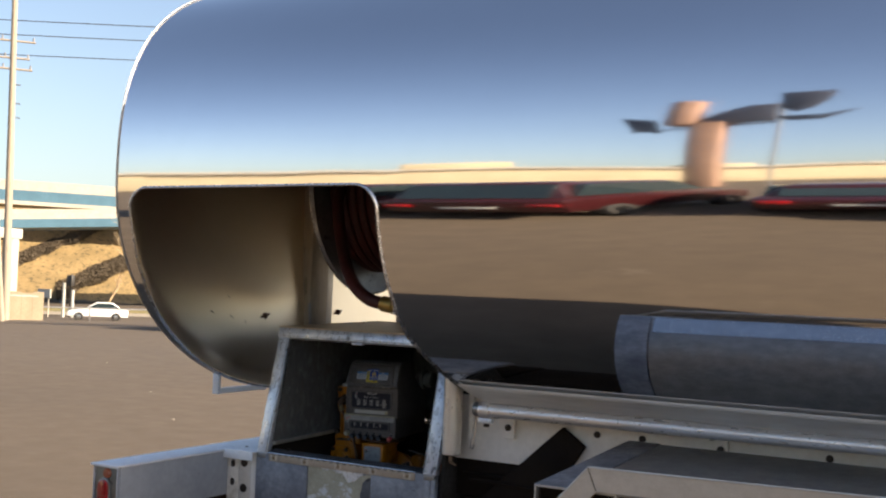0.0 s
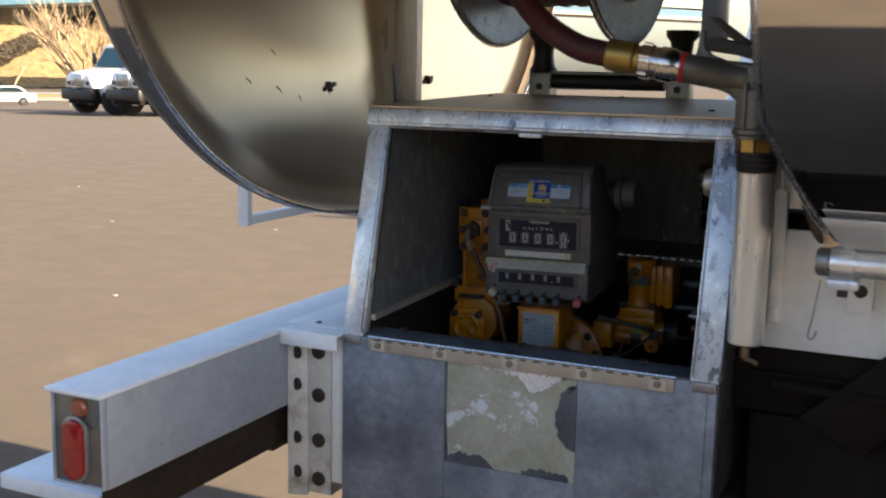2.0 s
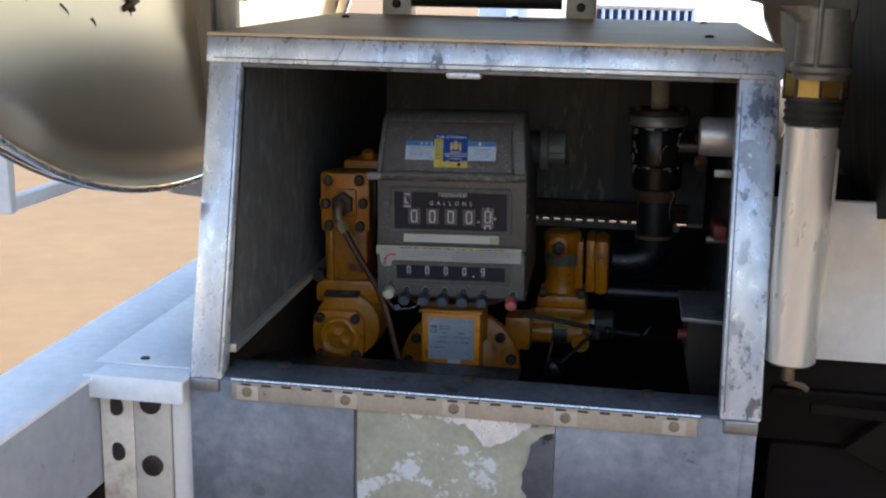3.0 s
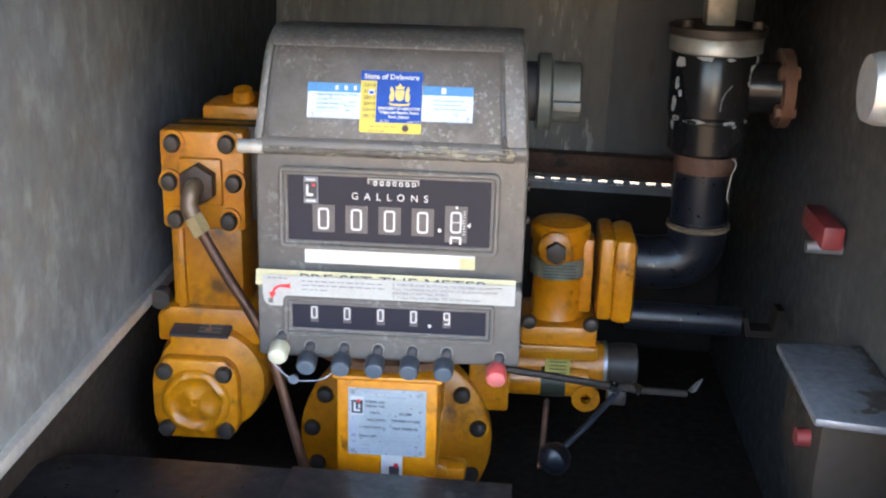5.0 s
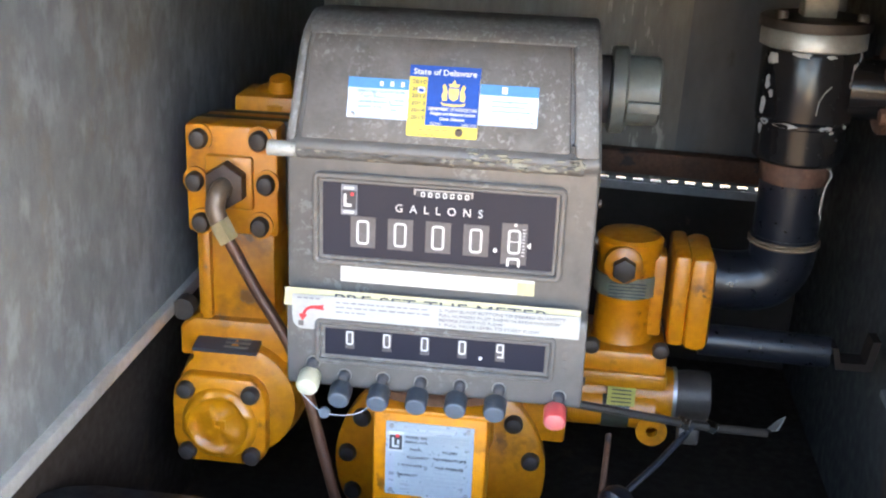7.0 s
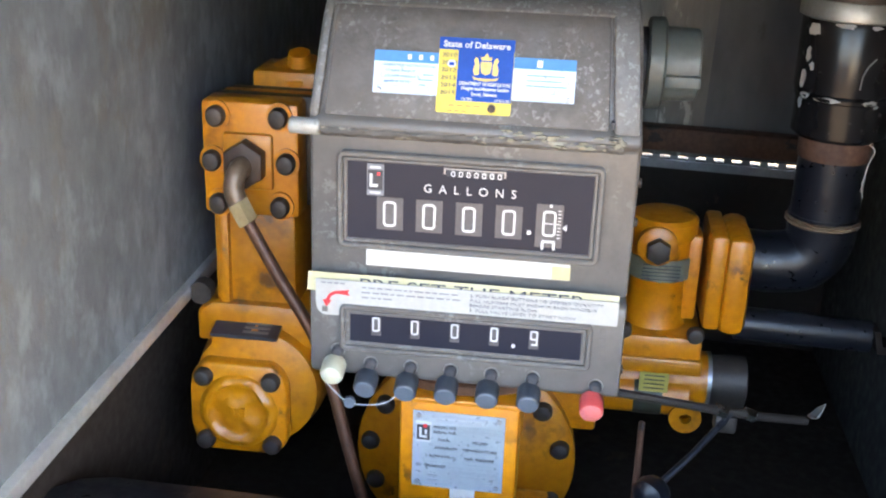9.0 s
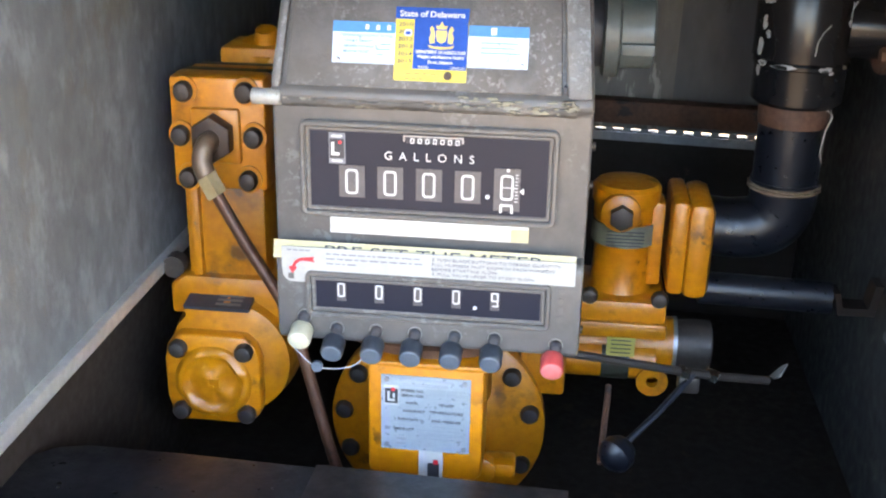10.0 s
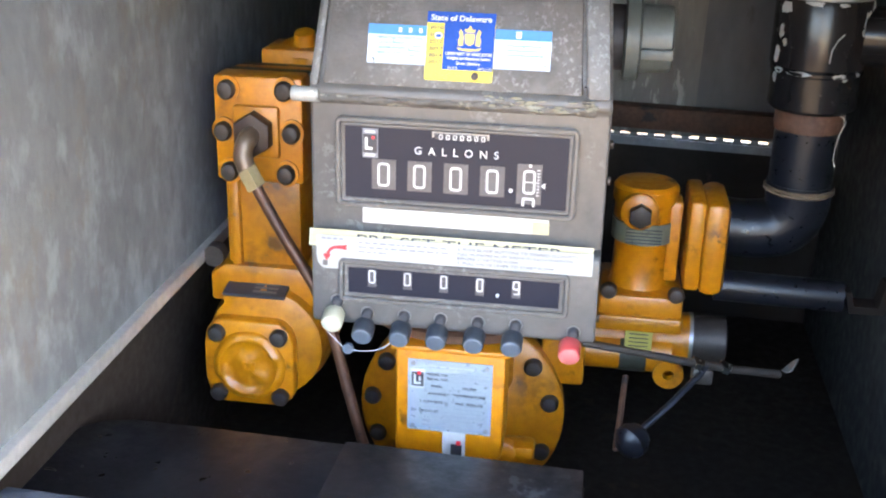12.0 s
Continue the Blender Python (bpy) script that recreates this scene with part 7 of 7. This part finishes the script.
# row across the yard, which the tank mirrors
for x, y, yaw, lab, suv in ((-6.15, -4.2, -91, "dark red wagon parked tail-out in a row", True), (-3.95, -4.1, -86, "dark red wagon with a pale number plate", True),
                            (-1.45, -4.6, -97, "dark red sedan near the row's end", False), (1.0, -4.0, -88, "dark red wagon at the row's end", True)):
    c = place(build_car(car_red, lab, suv), x, y, 0.0, yaw)
    c["group"] = "cars parked across the yard"


# ---- buildings and sign behind the camera ----
def build_opposite():
    b = thing("low_building", "long low cream stucco building across the yard", "building")
    part("wall", box(-60, 45, -46, -34, 0.0, 4.6, 0.05), stucco, b)
    part("roof", box(-60.5, 45.5, -46.4, -33.6, 4.6, 4.95, 0.05), concrete, b)
    for x, w, h in ((-31, 5, 1.3), (-18, 3, 0.9), (-4, 7, 0.7), (9, 4, 1.5), (24, 6, 1.0)):
        part("rooftop_unit", box(x, x + w, -42, -37, 4.95, 4.95 + h, 0.2), stucco, b)
    turn = Matrix.Translation((-7, -52, 0)) @ Matrix.Rotation(radians(-30), 4, "Z") @ Matrix.Diagonal((1, 1, 1.0, 1)) @ Matrix.Translation((7, 40, 0))
    for o in b.children_recursive:
        o.data.transform(turn)
    s = thing("roadside_sign", "orange brick sign pier carrying dark sign boxes", "sign")
    part("pier", box(-8.1, -7.40, -20.4, -19.6, 0.0, 7.6, 0.05), brick_orange, s)
    part("cap", box(-8.75, -8.05, -20.5, -19.5, 7.3, 10.4, 0.3), brick_orange, s)
    part("sign_box", prism([(-9.9, 8.4), (-9.1, 8.1), (-8.9, 6.7), (-9.5, 7.0)], -20.3, -19.8, 0.05, "y"), sign_dark, s, "dark sign box")
    part("sign_box", prism([(-8.0, 7.0), (-7.0, 7.5), (-6.25, 7.6), (-6.25, 9.5), (-6.9, 9.4), (-7.6, 8.6), (-8.0, 7.9)], -20.3, -19.8, 0.05, "y"), sign_dark, s, "dark sign box")
    part("sign_arm", cyl((-9.6, -20.0, 6.9), (-6.2, -20.0, 7.4), 0.07, n=8), sign_dark, s)
    for o in s.children_recursive:
        o.data.transform(Matrix.Translation((0.22, 0, 0)))
    p = thing("flag_pole", "thin grey steel pole beside the sign", "pole")
    part("shaft", cyl((-5.90, -20.0, 0), (-5.90, -20.0, 10.2), 0.05, n=8), steel_dull, p)
    part("banner", prism([(-6.05, 11.0), (-4.75, 11.1), (-4.85, 9.8), (-5.15, 8.8), (-5.6, 8.4), (-5.95, 8.9)], -20.05, -19.95, 0.02, "y", prism([(-6.05, 8.0), (-4.9, 8.0), (-4.1, 8.5), (-4.9, 7.5), (-5.7, 7.5)], -20.05, -19.95, 0.02, "y")), sign_dark, p, "dark hanging banner")


build_opposite()


near_things = set(bpy.data.objects)


# ---- distance: poles, bank, overpass, bare trees ----
def build_pole():
    p = thing("utility_pole", "tall weathered wooden utility pole with cross-arms", "utility pole")
    base, top = Vector((-59.3, 46.8, -1.6)), Vector((-59.45, 46.3, 22.5))
    part("shaft", tube([base, (base + top) / 2, top], 0.26, 12, taper=0.16), bark_pale, p)
    d = (top - base).normalized()
    side = Vector((0.62, 0.78, 0))
    for z, w in ((16.4, 1.5), (15.3, 1.1), (14.6, 1.3)):
        c = base + d * (z + 1.6)
        a = part("cross_arm", tube([c - side * w, c + side * w * 0.9], 0.07, 6), bark_pale, p)
        for s in (-0.9, -0.45, 0.8):
            part("insulator", cyl(c + side * w * s, c + side * w * s + Vector((0, 0, 0.3)), 0.06, n=6), steel_dull, a)
    for z in (11.5, 12.4, 13.6):
        c = base + d * (z + 1.6)
        part("step_peg", cyl(c, c + side * 0.5, 0.04, n=5), steel_dull, p)
    q = thing("leaning_pole", "shorter leaning wooden stub pole", "pole")
    part("shaft", tube([(-55.5, 43.6, -1.6), (-56.0, 43.0, 7.1)], 0.17, 10, taper=0.12), bark_pale, q)
    for z0, z1 in ((18.9, 21.6), (18.0, 20.4), (16.6, 18.9)):
        w = thing("power_line", "thin black overhead power line", "wire", "overhead lines")
        a, b = Vector((-100, 20, z0 - 0.5)), Vector((-20, 95, z1 + 1.6))
        pts = [a.lerp(b, k / 24) - Vector((0, 0, 4 * 0.9 * (k / 24) * (1 - k / 24))) for k in range(25)]
        part("strand", tube(pts, 0.035, 4), black_iron, w)


build_pole()


def slab(p0, p1, thick, height, extra=1.9):
    """A long beam between two points of its top near edge."""
    p0, p1 = Vector(p0), Vector(p1)
    d = p1 - p0
    p0, p1 = p0 - d * extra * 2.2, p1 + d * extra * 3
    d = (p1 - p0).normalized()
    out = Vector((0, 0, 1)).cross(d).normalized()
    if out.dot(Vector((-1, 1, 0))) < 0:
        out = -out
    b = bmesh.new()
    vs = [b.verts.new(v) for p in (p0, p1) for v in (p, p + out * thick, p + out * thick - Vector((0, 0, height)), p - Vector((0, 0, height)))]
    for f in ((0, 1, 2, 3), (4, 5, 6, 7), (0, 1, 5, 4), (1, 2, 6, 5), (2, 3, 7, 6), (3, 0, 4, 7)):
        b.faces.new([vs[i] for i in f])
    return b


def build_bridges():
    a = thing("overpass", "far overpass with a pale parapet and blue steel girder", "bridge")
    part("parapet", slab((-129.3, 95.3, 14.2), (-116.5, 110.5, 14.1), 9, 1.3), concrete, a)
    part("girder", slab((-129.1, 95.2, 12.9), (-116.3, 110.4, 12.75), 8.6, 1.5), girder_blue, a, "blue steel girder")
    part("lower_flange", slab((-128.8, 95.1, 11.4), (-116.0, 110.3, 11.3), 8.0, 0.5), concrete, a)
    b = thing("overpass", "near overpass with a pale parapet and blue steel girder", "bridge")
    part("parapet", slab((-105.1, 77.5, 8.4), (-94.5, 90.1, 9.3), 9, 1.15), concrete, b)
    part("girder", slab((-104.9, 77.4, 7.2), (-94.3, 90.0, 8.3), 8.6, 0.95), girder_blue, b, "blue steel girder")
    for x, y in ((-100.9, 79.8), (-103.9, 77.2)):
        part("pier", cyl((x, y, -2), (x, y, 5.4), 0.85, n=16), concrete, b)
    part("pier_cap", box(-105.6, -100.0, 77.4, 80.6, 5.3, 6.4, 0.1), concrete, b)


build_bridges()


def build_bank():
    b = bmesh.new()
    n, m_ = 150, 40
    rnd = random.Random(4)
    near0, near1 = Vector((-138, 64, -1.3)), Vector((-59, 156, -2.2))
    up = Vector((-25, 20, 0)).normalized()
    grid = []
    for i in range(n + 1):
        row = []
        for j in range(m_ + 1):
            f = j / m_
            p = near0.lerp(near1, i / n) + up * (f * 42)
            rise = 13.0 * min(1, max(0, (f - 0.06) / 0.62)) ** 1.1
            p.z += rise + 0.45 * noise.noise(p * 0.12) + rnd.uniform(-0.12, 0.12)
            row.append(b.verts.new(p))
        grid.append(row)
    for i in range(n):
        for j in range(m_):
            b.faces.new((grid[i][j], grid[i + 1][j], grid[i + 1][j + 1], grid[i][j + 1]))
    tagged(part("bank", b, dry_grass, smooth=80), "embankment of dry golden winter grass", "embankment", kind="structure")
    r = bmesh.new()
    a0, a1 = Vector((-103, 34, 0)), Vector((-30, 118, 0))
    rows = []
    for i in range(31):
        p = a0.lerp(a1, i / 30)
        rows.append([r.verts.new((q.x, q.y, ground_z(q.x, q.y) + 0.06)) for q in (p, p + Vector((-7, 5.5, 0)))])
    for q, w in zip(rows, rows[1:]):
        r.faces.new((q[0], w[0], w[1], q[1]))
    tagged(part("road", r, road_mat, smooth=80), "pale concrete road beyond the yard", "road", kind="structure")
    g = bmesh.new()
    rows = []
    for i in range(31):
        p = a0.lerp(a1, i / 30)
        rows.append([g.verts.new((q.x, q.y, ground_z(q.x, q.y) + 0.05)) for q in (p + Vector((-7.5, 6, 0)), p + Vector((-16, 13, 0)))])
    for q, w in zip(rows, rows[1:]):
        g.faces.new((q[0], w[0], w[1], q[1]))
    tagged(part("verge", g, green_grass, smooth=80), "verge of thin winter grass", "grass", kind="structure")


build_bank()


def bare_tree(name, label, base, height, seed, spread=0.5, limbs=7, depth=4, r0=0.09):
    rnd = random.Random(seed)
    t = thing(name, label, "tree")
    twigs, trunk = bmesh.new(), bmesh.new()
    base = Vector(base)

    def grow(p, d, length, r, level):
        q = p + d * length
        mid = p.lerp(q, 0.5) + Vector((rnd.uniform(-1, 1), rnd.uniform(-1, 1), rnd.uniform(-0.5, 0.5))) * length * 0.06
        tube([p, mid, q], r, 4, twigs if level else trunk, taper=r * 0.6)
        if level >= depth:
            return
        for k in range(rnd.choice((2, 3, 3))):
            nd = (d + Vector((rnd.uniform(-1, 1), rnd.uniform(-1, 1), rnd.uniform(-0.25, 0.8))) * spread).normalized()
            grow(p.lerp(q, rnd.uniform(0.55, 1.0)), nd, length * rnd.uniform(0.55, 0.8), r * 0.58, level + 1)

    for k in range(limbs):
        a = 2 * math.pi * k / limbs + rnd.uniform(-0.3, 0.3)
        d = Vector((math.cos(a) * spread, math.sin(a) * spread, 1)).normalized()
        grow(base, d, height * rnd.uniform(0.3, 0.42), r0, 0)
    part("trunk", trunk, bark, t)
    part("crown", twigs, bark, t, "fan of bare tan twigs")
    return t


bare_tree("bare_shrub", "large bare-branched shrub behind the parked trucks", (-41.8, 45.3, -1.0), 7.4, 1, 0.55, 13, 4)
bare_tree("bare_shrub", "bare tan shrub on the bank's foot", (-39.4, 47.8, -1.0), 7.6, 2, 0.5, 12, 4)
bare_tree("bare_tree", "small bare street tree on the verge", (-77.4, 71.9, -1.8), 4.6, 3, 0.45, 1, 4, 0.12)
bare_tree("bare_tree", "small bare tree near the road", (-65, 85, -1.8), 5.0, 6, 0.45, 2, 4, 0.12)


def hedge(label, base, size, seed, n):
    rnd = random.Random(seed)
    h = thing("evergreen_hedge", label, "hedge")
    b = bmesh.new()
    base, size = Vector(base), Vector(size)
    ax = Vector((0.64, 0.77, 0))
    out = Vector((-0.77, 0.64, 0))
    for k in range(n):
        u, v, w = rnd.uniform(-1, 1), rnd.uniform(-1, 1), rnd.random() ** 0.8
        top = 1 - abs(u) ** 3 * 0.5
        c = base + ax * u * size.x + out * v * size.y + Vector((0, 0, w * size.z * top * rnd.uniform(0.8, 1.1)))
        s = rnd.uniform(0.10, 0.26)
        q = Euler((rnd.uniform(0, 6), rnd.uniform(0, 6), rnd.uniform(0, 6))).to_matrix()
        vs = [b.verts.new(c + q @ (Vector(p) * s)) for p in ((1, 0, 0), (0, 1, 0.1), (-1, 0.1, 0), (0, -0.8, 0.3))]
        b.faces.new(vs[:3])
        b.faces.new((vs[0], vs[2], vs[3]))
    part("foliage", b, hedge_dark, h, smooth=0)
    return h


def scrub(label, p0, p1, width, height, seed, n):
    """Dark leaves along a line up the bank, ragged at its edges, standing in for shadow."""
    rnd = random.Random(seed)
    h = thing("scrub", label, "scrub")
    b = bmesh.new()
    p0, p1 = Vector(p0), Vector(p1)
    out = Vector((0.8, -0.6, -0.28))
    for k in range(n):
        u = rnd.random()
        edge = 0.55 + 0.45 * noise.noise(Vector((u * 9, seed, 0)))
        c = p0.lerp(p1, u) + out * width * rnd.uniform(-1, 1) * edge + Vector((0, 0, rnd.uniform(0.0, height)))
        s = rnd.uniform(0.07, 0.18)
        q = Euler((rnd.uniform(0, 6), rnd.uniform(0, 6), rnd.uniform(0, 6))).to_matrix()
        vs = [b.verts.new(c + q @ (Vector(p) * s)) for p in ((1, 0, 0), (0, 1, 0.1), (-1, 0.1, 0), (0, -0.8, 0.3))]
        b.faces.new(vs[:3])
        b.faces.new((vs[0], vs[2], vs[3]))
    part("brush", b, bank_shade_dark, h, smooth=0)


# leafy bands laid where shadows cross the bank
scrub("dark leafy band standing in for the shadow up the bank", (-124.3, 94.5, 1.2), (-126.6, 121.0, 10.8), 3.9, 0.7, 31, 26000)
scrub("dark leafy band standing in for the shadow low on the bank", (-115.3, 98.5, -0.8), (-117.0, 126.0, 8.5), 5.6, 0.8, 32, 34000)
# foliage kept to fill the dark zone below the overpass
hedge("dark foliage filling the dark zone below the overpass", (-64, 86, -1.8), (9, 2.0, 3.2), 12, 4800)
hedge("small round evergreen bush by the road", (-80.0, 62.6, -1.8), (1.2, 1.0, 1.8), 13, 700)


def build_far_bits():
    f = thing("slat_fence", "tan slatted fence along the yard's edge", "fence")
    a, b = Vector((-68, 34, 0)), Vector((-60.4, 50.2, 0))
    for k in range(26):
        p = a.lerp(b, k / 25)
        z = ground_z(p.x, p.y)
        m = Matrix.Translation((p.x, p.y, z)) @ Matrix.Rotation(math.atan2(b.y - a.y, b.x - a.x), 4, "Z")
        part("slat", box(-0.352, 0.352, -0.03, 0.03, 0, 1.85 + 0.05 * math.sin(k * 2.3), m=m), clay, f, smooth=0)
    part("top_rail", tube([(a.x, a.y, ground_z(a.x, a.y) + 1.6), (b.x, b.y, ground_z(b.x, b.y) + 1.6)], 0.05, 5), steel_dull, f)
    g = thing("guard_rail", "thin steel guard rail along the road", "guard rail")
    a, b = Vector((-66, 47, 0)), Vector((-44, 78, 0))
    part("rail", tube([(a.lerp(b, k / 8).x, a.lerp(b, k / 8).y, ground_z(a.lerp(b, k / 8).x, a.lerp(b, k / 8).y) + 0.9) for k in range(9)], 0.06, 5), steel_dull, g)
    for k in range(9):
        p = a.lerp(b, k / 8)
        z = ground_z(p.x, p.y)
        part("post", cyl((p.x, p.y, z), (p.x, p.y, z + 0.95), 0.05, n=6), steel_dull, g)
    s = thing("road_sign", "small pale sign board on two posts", "sign")
    part("board", box(-73.9, -72.4, 61.3, 61.4, -0.3, 0.4), label_white, s, smooth=0)
    for x in (-73.7, -72.6):
        part("post", cyl((x, 61.35, -1.9), (x, 61.35, 0.4), 0.05, n=6), concrete, s)
    for dx in (0.0, 0.55):
        w = thing("marker_post", "white round-topped marker post", "post", "marker posts by the road")
        part("shaft", cyl((-72.3 + dx, 62.6 + dx * 0.8, -1.9), (-72.3 + dx, 62.6 + dx * 0.8, 0.95 - dx), 0.13, n=10), label_white, w)
    k = thing("traffic_signal", "small dark signal head above the posts", "signal")
    part("head", box(-72.2, -71.6, 62.7, 63.1, 0.7, 1.6, 0.08), black_iron, k)
    part("mast", cyl((-71.9, 62.9, -1.9), (-71.9, 62.9, 0.8), 0.06, n=6), black_iron, k)
    lit = thing("litter", "scattered pale scraps of litter on the asphalt", "litter", kind="stuff")
    b = bmesh.new()
    for x, y in ((-11.4, 11.55), (-6.6, 6.9), (-9.0, 9.5), (-14, 10), (-7.4, 9.9), (-5.4, 6.2), (-16, 15)):
        z = ground_z(x, y)
        box(x - 0.016, x + 0.016, y - 0.012, y + 0.012, z, z + 0.006, 0.002, b)
    part("scraps", b, concrete, lit, smooth=0)


build_far_bits()

# the distance turned to fit the camera's view, except shrubs by the trucks
for ob in list(bpy.data.objects):
    if ob not in near_things and ob.parent is None and not ob.name.startswith("bare_shrub"):
        ob.matrix_basis = Matrix.Rotation(radians(-0.85), 4, "Z") @ ob.matrix_basis
